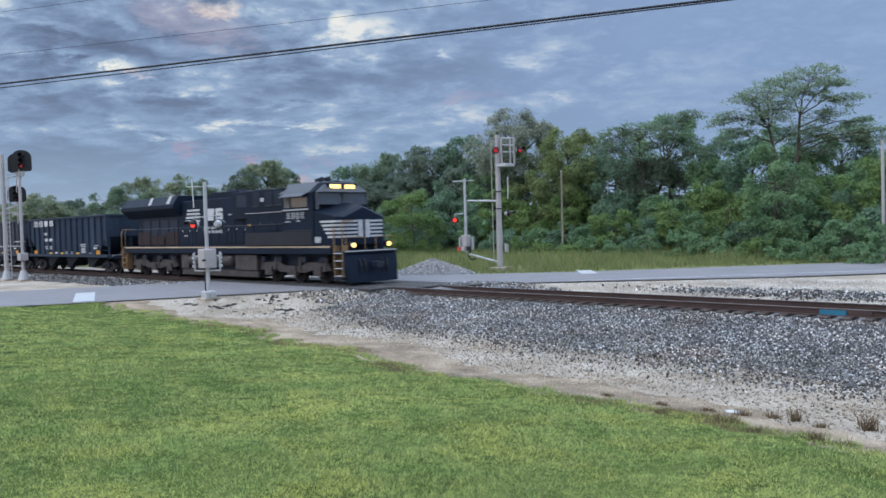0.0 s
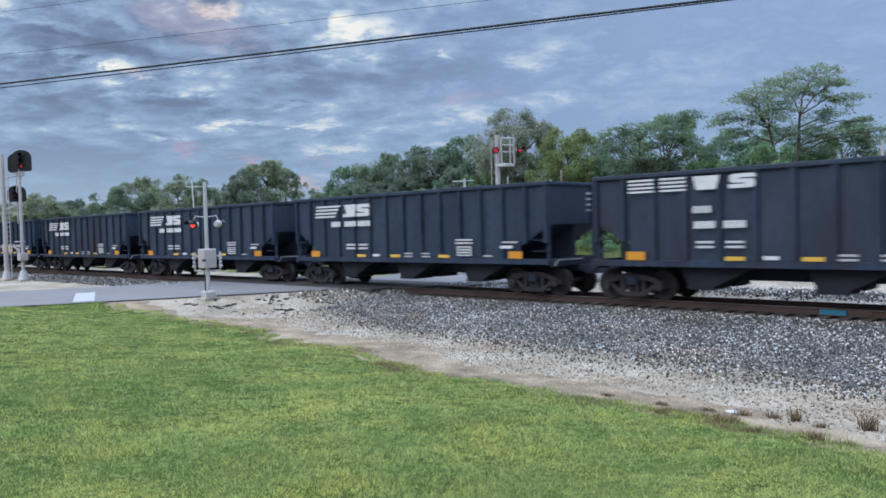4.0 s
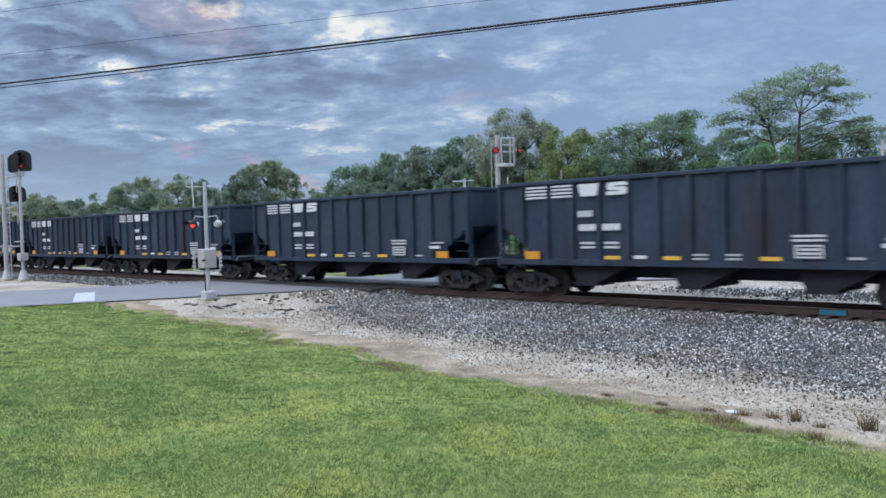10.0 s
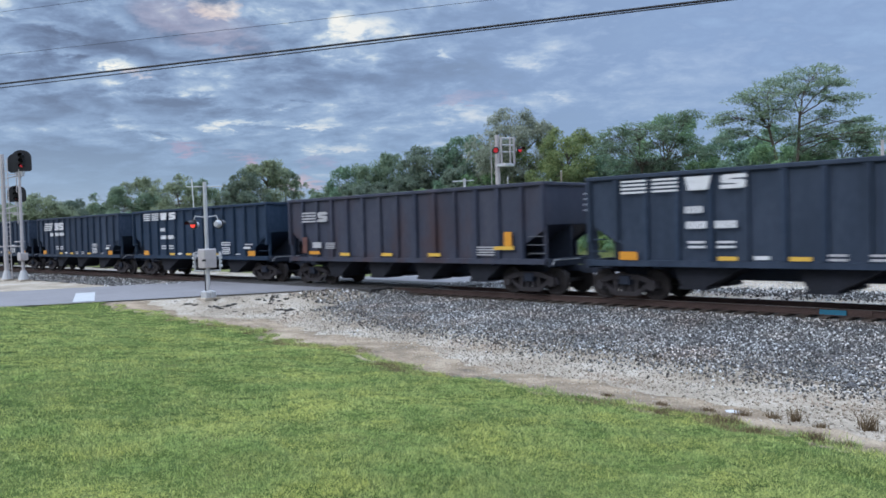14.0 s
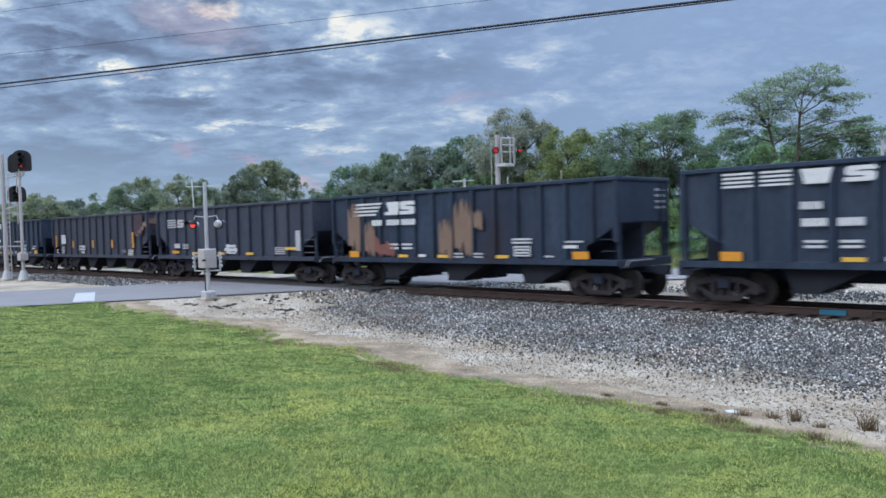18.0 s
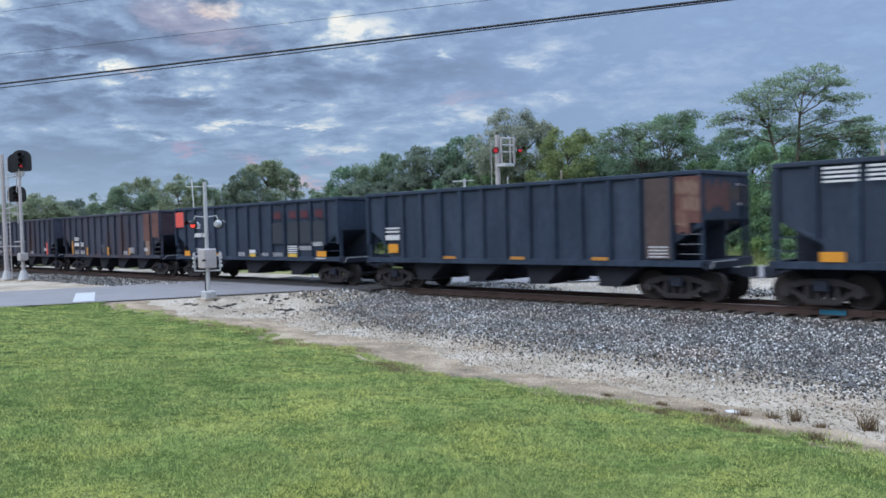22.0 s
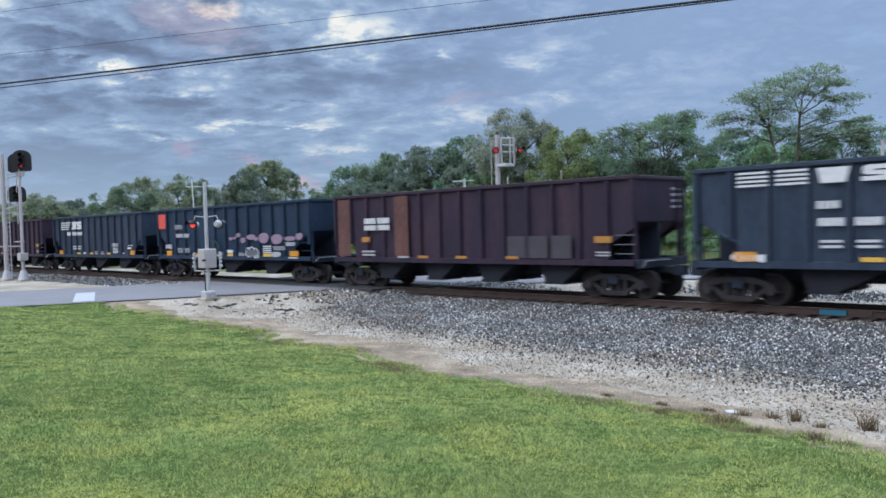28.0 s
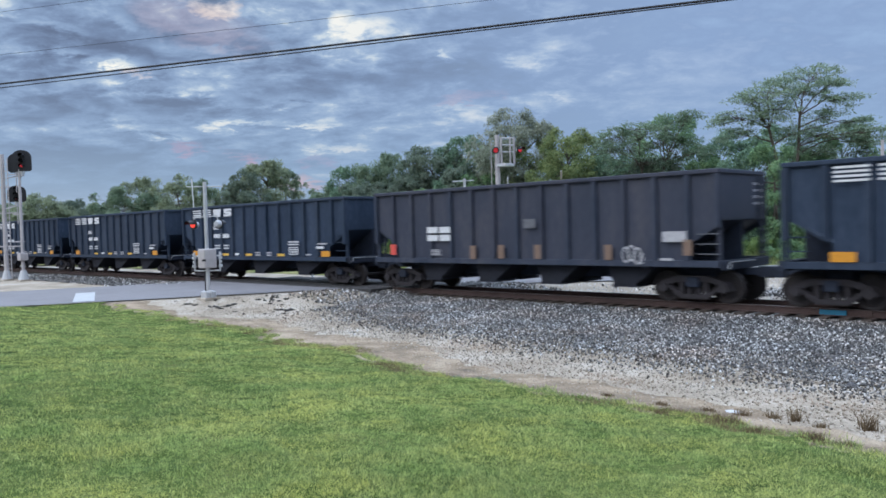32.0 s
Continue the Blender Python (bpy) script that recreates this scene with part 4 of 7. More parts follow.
def stencils(car, rng):
    mark(car, 1.36, 1.37, 0.62, 0.24, "orange", name="reflector")
    worn = len(CARS) == 6
    mark(car, 12.78, 1.37, 0.62, 0.18 if worn else 0.25, "faded_mark" if worn else "orange", name="reflector")
    for u in (4.58, 7.55, 10.5) if worn else (4.74, 7.6, 9.66):
        mark(car, u + rng.uniform(-0.1, 0.1), 1.31, 0.56, 0.11, "yellow", name="reflector")
    mark(car, 8.68, 1.33, 0.42, 0.10, "faded_mark" if worn else "white")
    mark(car, 5.77, 1.35, 0.44, 0.17, "offwhite", "lines")
    mark(car, 6.75, 1.35, 0.46, 0.17, "offwhite", "lines")
    mark(car, 3.76, 1.50, 0.72, 0.34, "faded", "box")
    mark(car, 3.76, 1.84, 0.86, 0.17, "faded", "lines")
    mark(car, 2.61, 1.33, 0.40, 0.06, "offwhite")
    mark(car, 1.75, 1.64, 0.55, 0.10, "white")
    mark(car, 1.60, 1.80, 0.70, 0.06, "offwhite")


def style_a(car, rng):
    for i, kd in enumerate(("bars", "bars", "wedge", "curl")):
        mark(car, 12.56 - i * 1.04, 3.39, 0.86 - 0.03 * i, 0.38, "white", kd, "lettering")
    mark(car, 10.62, 2.66, 0.56, 0.19, "faded", "dashes", "lettering")
    for u in (10.55, 9.67):
        mark(car, u, 2.235, 0.63, 0.20, "white", "dashes", "lettering")
        mark(car, u, 1.69, 0.53, 0.20, "faded", "lines", "lettering")
    stencils(car, rng)


def style_b(car, rng):
    for u, w, kd in ((12.30, 0.92, "slant"), (11.42, 0.84, "taper"), (10.32, 0.86, "lean"), (9.44, 0.88, "curl")):
        mark(car, u, 3.15, w, 0.50, "white", kd, "lettering")
    for u, w in ((11.28, 0.62), (10.30, 0.74), (9.40, 0.80)):
        mark(car, u, 2.61, w, 0.22, "white", "dashes", "lettering")
    for u in (10.30, 9.50):
        mark(car, u, 1.68, 0.58, 0.22, "faded", "lines", "lettering")
    stencils(car, rng)


def style_c(car, rng):
    """Cars with a short stripe-and-letter mark and a few stencils."""
    mark(car, 13.1, 2.95, 1.0, 0.42, "offwhite", "bars", "lettering")
    mark(car, 12.1, 2.95, 0.7, 0.42, "offwhite", "curl", "lettering")
    mark(car, 12.55, 1.75, 0.6, 0.24, "offwhite")
    mark(car, 12.75, 1.42, 0.75, 0.14, "orange", name="reflector")
    mark(car, 11.6, 1.72, 0.66, 0.24, "offwhite", "bars")
    for u in (10.6, 7.9, 5.2):
        mark(car, u, 1.36, 0.62, 0.12, "yellow", name="reflector")
    mark(car, 2.6, 1.50, 0.8, 0.30, "offwhite", "bars")
    mark(car, 1.75, 1.60, 0.9, 0.12, "yellow", name="reflector")


# the tall orange reflectors of single cars: metres behind the front corner, height, size
TALL = {23: ((1.88, 2.11, 0.92), (14.2, 2.12, 0.80), (11.15, 1.91, 0.46), (7.81, 1.91, 0.47), (4.84, 1.90, 0.47)), 28: ((12.9, 1.69, 0.92), (10.4, 1.45, 0.48), (7.07, 1.45, 0.50)),
        29: ((12.25, 1.71, 1.05), (9.6, 1.45, 0.48), (6.6, 1.45, 0.48)), 39: ((9.31, 1.46, 0.47), (7.98, 1.48, 0.46), (6.38, 1.48, 0.46), (3.62, 1.47, 0.46), (0.95, 1.61, 0.45))}


def style_d(car, rng):
    """Small stencils and tall orange reflectors."""
    i = len(CARS)
    for u, z, h in TALL[i]:
        mark(car, u, z, 0.27, h, "tanpaint" if i in (29, 39) else "dullorange", name="reflector")
    if i == 23:
        mark(car, 12.85, 2.25, 0.74, 0.58, "white", "bars", "lettering")
        mark(car, 12.85, 2.25, 0.72, 0.52, "faded", name="lettering")
        mark(car, 12.93, 1.52, 0.50, 0.42, "offwhite", "bars")
        mark(car, 14.0, 1.44, 0.40, 0.26, "offwhite", "lines")
        mark(car, 9.62, 1.76, 1.0, 0.18, "offwhite", "tag", "spray_paint")
        mark(car, 9.62, 1.58, 0.95, 0.16, "offwhite", "tag", "spray_paint")
        mark(car, 9.5, 1.38, 0.5, 0.16, "offwhite", "tag", "spray_paint")
        mark(car, 2.20, 1.38, 0.68, 0.34, "faded", "box")
        mark(car, 3.16, 1.45, 0.60, 0.30, "faded_mark", "tag", "spray_paint")
    elif i == 39:
        for u in (11.36, 10.71):
            mark(car, u, 2.27, 0.55, 0.22, "white", name="lettering")
            mark(car, u, 1.98, 0.55, 0.22, "white", name="lettering")
        mark(car, 11.2, 1.45, 0.5, 0.2, "offwhite", "bars")
        mark(car, 6.7, 2.41, 0.5, 0.30, "faded_mark")
        mark(car, 2.75, 1.40, 0.75, 0.60, "offwhite", "loops", "spray_paint")
        mark(car, 1.36, 1.92, 0.74, 0.30, "offwhite", name="lettering")
        mark(car, 1.63, 1.27, 0.4, 0.07, "offwhite")
    else:
        u0 = 12.15 if i == 28 else 11.85
        for z, kd in ((2.25, "bars"), (1.89, "")) if i == 28 else ((2.55, "bars"), (2.10, "bars")):
            mark(car, u0, z, 0.78, 0.22, "white" if i == 28 else "offwhite", kd, "lettering")
        mark(car, u0 - 0.95, 1.89 if i == 28 else 2.10, 0.6, 0.24, "white" if i == 28 else "offwhite", "bars", "lettering")
        if i == 29:
            mark(car, u0 - 1.05, 2.55, 0.8, 0.24, "white" if i == 28 else "offwhite", "bars", "lettering")
        for du in (0.0, 0.95):
            mark(car, u0 - du, 1.38, 0.65, 0.22, "offwhite", "bars")
        mark(car, 7.8, 1.60, 0.6, 0.6, "faded_mark", "loops", "spray_paint")
        mark(car, 4.5, 1.36, 0.55, 0.2, "offwhite", "bars")
        mark(car, 1.7, 1.55, 0.45, 0.2, "offwhite")


def style_e(car, rng):
    """A bare car with a short stencil block and a row of small ones along the sill."""
    paint = "offwhite" if len(CARS) == 35 else "white"
    mark(car, 12.2, 2.76, 0.80, 0.21, paint, "bars", "lettering")
    for u, w in ((12.1, 0.74), (11.3, 0.58)):
        mark(car, u, 2.30, w, 0.20, paint, "dashes", "lettering")
        mark(car, u - 0.05, 1.51, 0.55, 0.22, "offwhite", "bars", "lettering")
    mark(car, 13.34, 1.36, 0.58, 0.26, "orange", name="reflector")
    mark(car, 10.05, 1.30, 0.62, 0.13, "orange", name="reflector")
    mark(car, 7.82, 1.34, 0.58, 0.17, "offwhite", "bars")
    mark(car, 6.8, 1.46, 0.52, 0.16, "white")
    mark(car, 6.8, 1.29, 0.52, 0.13, "yellow", name="reflector")
    mark(car, 5.7, 1.33, 0.56, 0.13, "offwhite", "bars")
    mark(car, 4.63, 1.33, 0.78, 0.15, "offwhite", "bars")
    mark(car, 3.42, 1.56, 0.70, 0.32, "white", "bars")
    mark(car, 3.42, 1.30, 0.66, 0.14, "yellow", name="reflector")
    mark(car, 2.42, 1.62, 0.90, 0.16, "offwhite", "bars")
    mark(car, 1.5, 1.80, 0.70, 0.15, "white", "bars")
    mark(car, 1.22, 1.37, 0.66, 0.24, "orange", name="reflector")
    mark(car, 1.3, 1.18, 0.7, 0.05, "white")


def style_f(car, rng):
    """A dark car with paired stencils at both ends and small reflectors between."""
    mark(car, 13.1, 2.31, 0.80, 0.20, "faded", "lines", "lettering")
    mark(car, 13.1, 2.02, 0.80, 0.20, "white", "dashes", "lettering")
    mark(car, 13.08, 1.60, 0.55, 0.34, "orange", name="reflector")
    for u in (9.98, 6.73, 3.41):
        mark(car, u, 1.27, 0.60, 0.10, "dullorange", name="reflector")
    mark(car, 1.37, 1.83, 0.58, 0.24, "dullorange", name="reflector")
    mark(car, 1.37, 1.48, 0.62, 0.32, "faded", "bars", "lettering")


def style_g(car, rng):
    """Two short stencil blocks high at the rear and a row of small reflectors."""
    for u in (12.3, 11.46):
        mark(car, u, 2.69, 0.70, 0.22, "white", "dashes", "lettering")
        mark(car, u, 2.42, 0.70, 0.20, "white", "dashes", "lettering")
    mark(car, 12.59, 1.96, 0.48, 0.20, "dullorange", name="reflector")
    mark(car, 12.44, 1.41, 0.80, 0.20, "offwhite", "lines", "lettering")
    mark(car, 10.33, 1.27, 0.62, 0.07, "offwhite")
    for u in (9.22, 7.2, 4.8):
        mark(car, u, 1.28, 0.52, 0.10, "dullorange", name="reflector")
    mark(car, 1.1, 1.86, 0.60, 0.20, "dullorange", name="reflector")
    mark(car, 1.1, 1.42, 0.50, 0.14, "offwhite", "lines")


def extras(i, car, rng):
    """What sets single cars apart: spray paint, rust-red panels, red squares."""
    def panels(us, z0, z1, mat):
        for u in us:
            mark(car, u, (z0 + z1) / 2, 0.78, z1 - z0, mat, name="repainted_panel")
    if i == 6:
        mark(car, 11.57, 1.68, 0.85, 0.70, "offwhite", "scribble", "spray_paint")
        mark(car, 7.36, 1.72, 0.78, 0.58, "cream", "hook", "spray_paint")
        mark(car, 6.52, 1.59, 1.04, 0.66, "cream", "bubble", "spray_paint")
        mark(car, 5.53, 1.60, 0.96, 0.74, "cream", "bubble", "spray_paint")
        mark(car, 5.62, 1.96, 0.55, 0.14, "cream", "tag", "spray_paint")
        mark(car, 4.53, 1.77, 0.80, 0.44, "offwhite", "scribble", "spray_paint")
    if i == 14:
        for u, z, w, h in ((7.72, 1.62, 0.95, 0.42), (2.67, 1.56, 1.15, 0.46)):
            mark(car, u, z, w, h, "offwhite", "tag", "spray_paint")
        mark(car, 1.75, 1.85, 0.6, 0.14, "white")
    if i == 16:
        mark(car, 13.45, 1.75, 0.34, 0.7, "rustpaint")
        mark(car, 1.55, 1.85, 0.34, 0.6, "orange", name="reflector")
    if i == 21:
        mark(car, 12.75, 2.45, 0.80, 2.2, "tanpaint", "tag", "spray_paint")
        mark(car, 11.75, 2.0, 0.62, 1.5, "tanpaint", "tag", "spray_paint")
        mark(car, 11.55, 1.75, 0.80, 1.0, "salmon", "tag", "spray_paint")
        mark(car, 10.7, 1.55, 0.90, 0.7, "salmon", "tag", "spray_paint")
        for u, zz, w, hh in ((7.4, 1.95, 0.7, 1.6), (6.5, 2.35, 0.9, 2.2), (5.75, 2.6, 0.42, 0.8)):
            mark(car, u, zz, w, hh, "tanpaint", "tag", "spray_paint")
    if i == 22:
        mark(car, 1.15, 1.95, 0.34, 0.9, "offwhite")
        for z, w, h in ((1.74, 0.85, 0.22), (1.56, 1.15, 0.28), (1.40, 0.9, 0.12)):
            mark(car, 6.95, z, w, h, "faded", "tag", "spray_paint")
    if i == 23:
        mark(car, 1.10, 3.06, 1.15, 1.06, "maroonpaint", "", "worn_patch")
        mark(car, 1.00, 2.48, 0.85, 0.20, "maroonpaint", "tag", "worn_patch")
        for u, z, w, h in ((1.30, 2.44, 0.36, 0.26), (0.95, 2.62, 0.42, 0.26), (0.60, 2.80, 0.42, 0.28), (0.25, 3.02, 0.42, 0.36)):
            mark(car, u, z, w, h, "tanpaint", "tag", "worn_patch")
        end_mark(car, -0.55, 3.05, 1.70, 1.05, "maroonpaint", "tag", "worn_patch")
        for y, z, w, h in ((-1.25, 3.20, 0.40, 0.40), (-0.95, 3.40, 0.42, 0.34)):
            end_mark(car, y, z, w, h, "tanpaint", "tag", "worn_patch", 0.036)
    if i == 24:
        mark(car, 8.45, 1.72, 0.8, 0.55, "teal", "tag", "spray_paint")
        mark(car, 3.9, 1.75, 0.8, 0.5, "teal", "tag", "spray_paint")
    if i == 26:
        panels((1.38,), 1.28, 3.60, "brownpaint")
        panels((0.40,), 2.30, 3.60, "rustpaint")
        mark(car, 0.55, 2.15, 0.40, 0.36, "rustpaint", "tag", "worn_patch")
        for u, zz, w, hh in ((0.42, 3.30, 0.70, 0.50), (0.30, 2.85, 0.55, 0.50), (0.60, 2.45, 0.35, 0.60)):
            mark(car, u, zz, w, hh, "tanpaint", "tag", "worn_patch")
        end_mark(car, -0.60, 3.06, 1.60, 1.05, "rustpaint", "tag", "worn_patch")
        end_mark(car, 0.70, 3.10, 1.20, 0.80, "brownpaint", "tag", "worn_patch")
    if i == 27:
        mark(car, 14.1, 3.15, 0.85, 0.80, "redpaint", name="red_square")
        for u in (4.57, 3.33, 2.44, 1.34):
            mark(car, u, 3.12, 0.54, 0.44, "fadedred", "tag", "faded_lettering")
        for u in (4.6, 3.35, 2.4, 1.4):
            mark(car, u, 2.3, 0.78, 0.95, "worn_panel", name="repainted_panel")
    if i == 28:
        panels((0.42,), 2.24, 3.62, "rustpaint")
        panels((1.55,), 2.05, 3.62, "rustpaint")
        mark(car, 1.48, 1.66, 0.56, 0.84, "tanpaint", "", "worn_patch")
        mark(car, 1.54, 2.45, 0.30, 0.50, "brownpaint", "tag", "worn_patch")
        mark(car, 3.62, 1.50, 0.56, 0.32, "offwhite", "box")
        mark(car, 3.98, 1.44, 0.22, 0.42, "dullorange", name="reflector")
        end_mark(car, 0.0, 3.02, 2.90, 1.16, "maroonpaint", "", "worn_patch")
    if i == 29:
        mark(car, 1.33, 1.62, 0.26, 0.85, "redpaint", name="reflector")
    if i == 30:
        mark(car, 8.75, 1.66, 0.90, 0.62, "offwhite", "scribble", "spray_paint")
        mark(car, 7.95, 1.86, 0.70, 0.95, "offwhite", "hook", "spray_paint")
        mark(car, 7.05, 1.74, 1.10, 0.85, "offwhite", "loops", "spray_paint")
        mark(car, 6.30, 1.62, 0.55, 0.50, "faded_mark", "scribble", "spray_paint")
    if i == 32:
        for u in (9.5, 8.6, 7.7, 6.8, 5.9):
            mark(car, u, 1.75, 0.75, 0.9 - 0.12 * (int(u * 10) % 2), "offwhite", "hook" if u > 8 else "bubble", "spray_paint")
    if i == 33:
        mark(car, 12.71, 1.35, 0.95, 0.28, "white", "tag", "spray_paint")
    if i == 34:
        panels((14.0, 10.4), 1.30, 3.60, "rustpaint")
        panels((4.6, 3.65, 2.7), 1.27, 2.0, "faded_panel")
    if i == 35:
        mark(car, 14.1, 3.10, 0.80, 0.80, "redpaint", name="red_square")
        for u, zz, w, hh in ((6.71, 2.09, 0.36, 0.20), (6.32, 2.12, 0.34, 0.15), (5.98, 2.26, 0.40, 0.24), (5.56, 2.00, 0.46, 0.32), (4.82, 2.15, 0.80, 0.30), (4.38, 2.06, 0.38, 0.20), (3.69, 2.09, 0.90, 0.58), (2.59, 2.03, 0.97, 0.54), (1.51, 2.05, 0.95, 0.24), (0.78, 2.14, 0.53, 0.36)):
            mark(car, u, zz, w, hh, "pink", "blob", "spray_paint")
        mark(car, 4.73, 1.42, 1.20, 0.58, "faded", "loops", "spray_paint")
        mark(car, 4.73, 1.40, 1.05, 0.34, "faded_mark", "blob", "spray_paint")
        mark(car, 2.70, 1.33, 0.90, 0.28, "offwhite", "blob", "spray_paint")
        mark(car, 13.4, 1.72, 0.70, 0.30, "offwhite", "tag", "spray_paint")
        mark(car, 8.75, 1.70, 1.9, 0.85, "darkteal", "loops", "faded_spray_paint")
    if i == 37:
        panels((13.6,), 2.45, 3.60, "brownpaint")
        mark(car, 7.9, 1.70, 0.8, 0.34, "brownpaint", "tag", "worn_patch")
        mark(car, 6.6, 1.72, 0.8, 0.34, "brownpaint", "tag", "worn_patch")
    if i == 39:
        mark(car, 13.6, 1.55, 0.30, 0.40, "redpaint")


STYLE = {"A": style_a, "B": style_b, "C": style_c, "D": style_d, "E": style_e, "F": style_f, "G": style_g}
# front corner of each car at the start, car by car
CAR_AT = [-48.9, -63.99, -79.59, -95.11, -110.62, -126.14, -141.4, -156.91, -172.38, -187.72, -203.46, -218.58, -234.42, -249.38, -264.91,
          -280.46, -295.86, -311.79, -327.72, -343.1, -358.46, -374.26, -389.33, -405.1, -421.73, -437.3, -453.0, -468.99, -485.02, -500.86,
          -515.69, -531.0, -546.29, -561.57, -577.2, -593.1, -609.24, -625.1, -640.56, -656.0, -672.08, -687.78, -703.48, -719.18]
CAR_STYLE = "AAABBBABABAAAAAACABBABCDAAFEDDAEEAGEBGADAAAA"
BROWN = {1, 8, 16, 22, 23, 29, 31, 34, 37, 39}
# cars whose body colour carries the flasher's red light
FLASHER_TINGED = {2, 5, 7, 10, 12, 13, 21, 24, 30}
NAVY = {6, 14, 17, 35}
RUSTY = {8, 16, 28, 29}
FOUR = {16, 22, 23, 26, 28, 29, 31, 34, 37, 39}
# the longer cars, as shares of the usual length
STRETCH = {16: 1.03, 17: 1.02, 22: 1.06, 23: 1.06, 26: 1.03, 27: 1.03, 28: 1.02, 34: 1.03, 35: 1.035, 39: 1.03}
CARS = []


def build_train():
    rng = random.Random(11)
    for i, x in enumerate(CAR_AT):
        st = CAR_STYLE[i]
        brown = i in BROWN
        what = {"A": "with white bar lettering", "B": "with slanted white lettering", "C": "with faded stripe lettering", "D": "with tall orange reflectors", "E": "with small white stencils", "F": "with rusted end panels", "G": "with two white stencil blocks"}[st]
        car = hopper_car(("dark maroon" if i in (31, 34, 37) else "dull brown-black" if brown else "weathered black") + " open-top coal hopper car " + what, 4 if i in FOUR else 3, "car_redlight" if i in FLASHER_TINGED else "car_rust" if i in RUSTY else "car_maroon" if i in (31, 34, 37) else "car_brown" if brown else "car_navy" if i in NAVY else "car_black")
        car.location = (x, TRACK_Y, 0)
        car.scale = (STRETCH.get(i, 1.0), 1, 1)
        STYLE[st](car, rng)
        extras(i, car, rng)
        CARS.append(car)


build_train()


def gone(t):
    """Metres the train has run since the start: 20.0 m/s at first, 20.35 m/s later."""
    if t <= 8:
        return 20.0 * t
    u = min(t, 18.0) - 8
    return 160.0 + 20.0 * u + 0.35 * u * u / 20 + max(t - 18.0, 0) * 20.35


# ---- locomotive: x = 0 at the front end of its sill ----
LOCO_AT = -26.5
LOCO_X = 0.957


def build_loco():
    eng = thing("diesel_locomotive", "black six-axle diesel freight locomotive with white nose stripes", "locomotive")
    blk, dst = M["loco_black"], M["loco_dusty"]

    def p(name, b, mat, label="", par=None, bev=0.02, smooth=False):
        b.v = [(v[0] * LOCO_X, v[1], v[2]) for v in b.v]
        me = bevelled(b, name, mat, bev) if bev else b.mesh(name, mat, smooth)
        return part(name, me, par or eng, label)

    p("frame_sill", Build().box(-20.95, 0.0, -1.5, 1.5, 1.34, 1.66), blk)
    p("underframe", Build().box(-20.6, -0.2, -0.95, 0.95, 0.80, 1.36), M["under"])
    p("traction_gear", Build().box(-20.2, -0.6, -0.58, 0.58, 0.30, 0.84), M["under"])
    p("sill_stripe", Build().box(-20.9, -0.05, -1.512, -1.501, 1.63, 1.695), M["cream"], "faded cream stripe along the sill", bev=0)
    p("walkway", Build().box(-20.95, 0.0, -1.5, 1.5, 1.66, 1.72), dst)
    # long hood with its engine doors
    hood = p("long_hood", Build().slab([(-3.6, 1.72), (-3.6, 4.32), (-8.2, 4.32), (-8.6, 4.18), (-19.6, 4.18), (-19.9, 3.9), (-19.9, 1.72)], -1.02, 1.02), blk)
    for i in range(9):
        x = -7.0 - i * 0.83
        p("hood_door", Build().box(x - 0.76, x, -1.045, -1.021, 1.85, 3.35 if i > 1 else 3.0), blk, par=hood, bev=0.008)
        p("door_latch", Build().box(x - 0.70, x - 0.64, -1.06, -1.045, 2.5, 2.62), M["galv"], par=hood, bev=0)
    # full-width equipment cabinet behind the cab, with tall vents and doors
    cab2 = p("equipment_cabinet", Build().slab([(-3.6, 1.72), (-3.6, 4.36), (-6.9, 4.36), (-6.9, 1.72)], -1.42, 1.42), blk)
    p("blower_housing", Build().slab([(-6.9, 3.05), (-6.9, 4.36), (-8.3, 4.36), (-8.6, 4.2), (-8.6, 3.05)], -1.28, 1.28), blk)
    for x, gw in ((-3.75, 0.62), (-4.55, 0.62), (-5.65, 0.60)):
        p("vent_grille", Build().box(x - gw, x, -1.44, -1.421, 3.62, 4.24), M["under"], "dark recessed vent grille", cab2, 0.005)
        p("vent_sill", Build().box(x - gw - 0.02, x + 0.02, -1.47, -1.421, 3.57, 3.615), M["loco_dusty"], "dusty vent sill", cab2, 0.005)
        for j in range(5):
            p("louvre", Build().slab([(x - gw + 0.02, 3.70 + j * 0.11), (x - 0.02, 3.70 + j * 0.11), (x - 0.02, 3.73 + j * 0.11), (x - gw + 0.02, 3.73 + j * 0.11)], -1.452, -1.44), blk, par=cab2, bev=0)
    p("vent_grille", Build().box(-8.0, -6.98, -1.30, -1.281, 3.62, 4.20), M["under"], "dark recessed vent grille", cab2, 0.005)
    p("placard", Build().box(-5.58, -5.30, -1.432, -1.421, 3.80, 3.98), M["offwhite"], "small pale placard", cab2, 0)
    for x, gw, z0, z1 in ((-3.75, 1.0, 2.42, 3.2), (-4.85, 0.9, 2.42, 3.2), (-5.85, 0.9, 1.9, 3.2)):
        p("cabinet_door", Build().box(x - gw, x, -1.436, -1.421, z0, z1), blk, par=cab2, bev=0.006)
        p("cabinet_latch", Build().box(x - gw + 0.06, x - gw + 0.11, -1.45, -1.436, 2.7, 2.85), M["loco_roof"], par=cab2, bev=0)
    p("cabinet_rail", Build().tube((-3.7, -1.50, 3.28), (-6.85, -1.50, 3.28), 0.016, n=6), M["alu"], "pale grab rail", cab2, 0)
    p("dusty_skirt", Build().box(-6.85, -1.3, -1.575, -1.556, 1.74, 2.34), M["loco_skirt"], "dusty lower panel", cab2, 0.004)
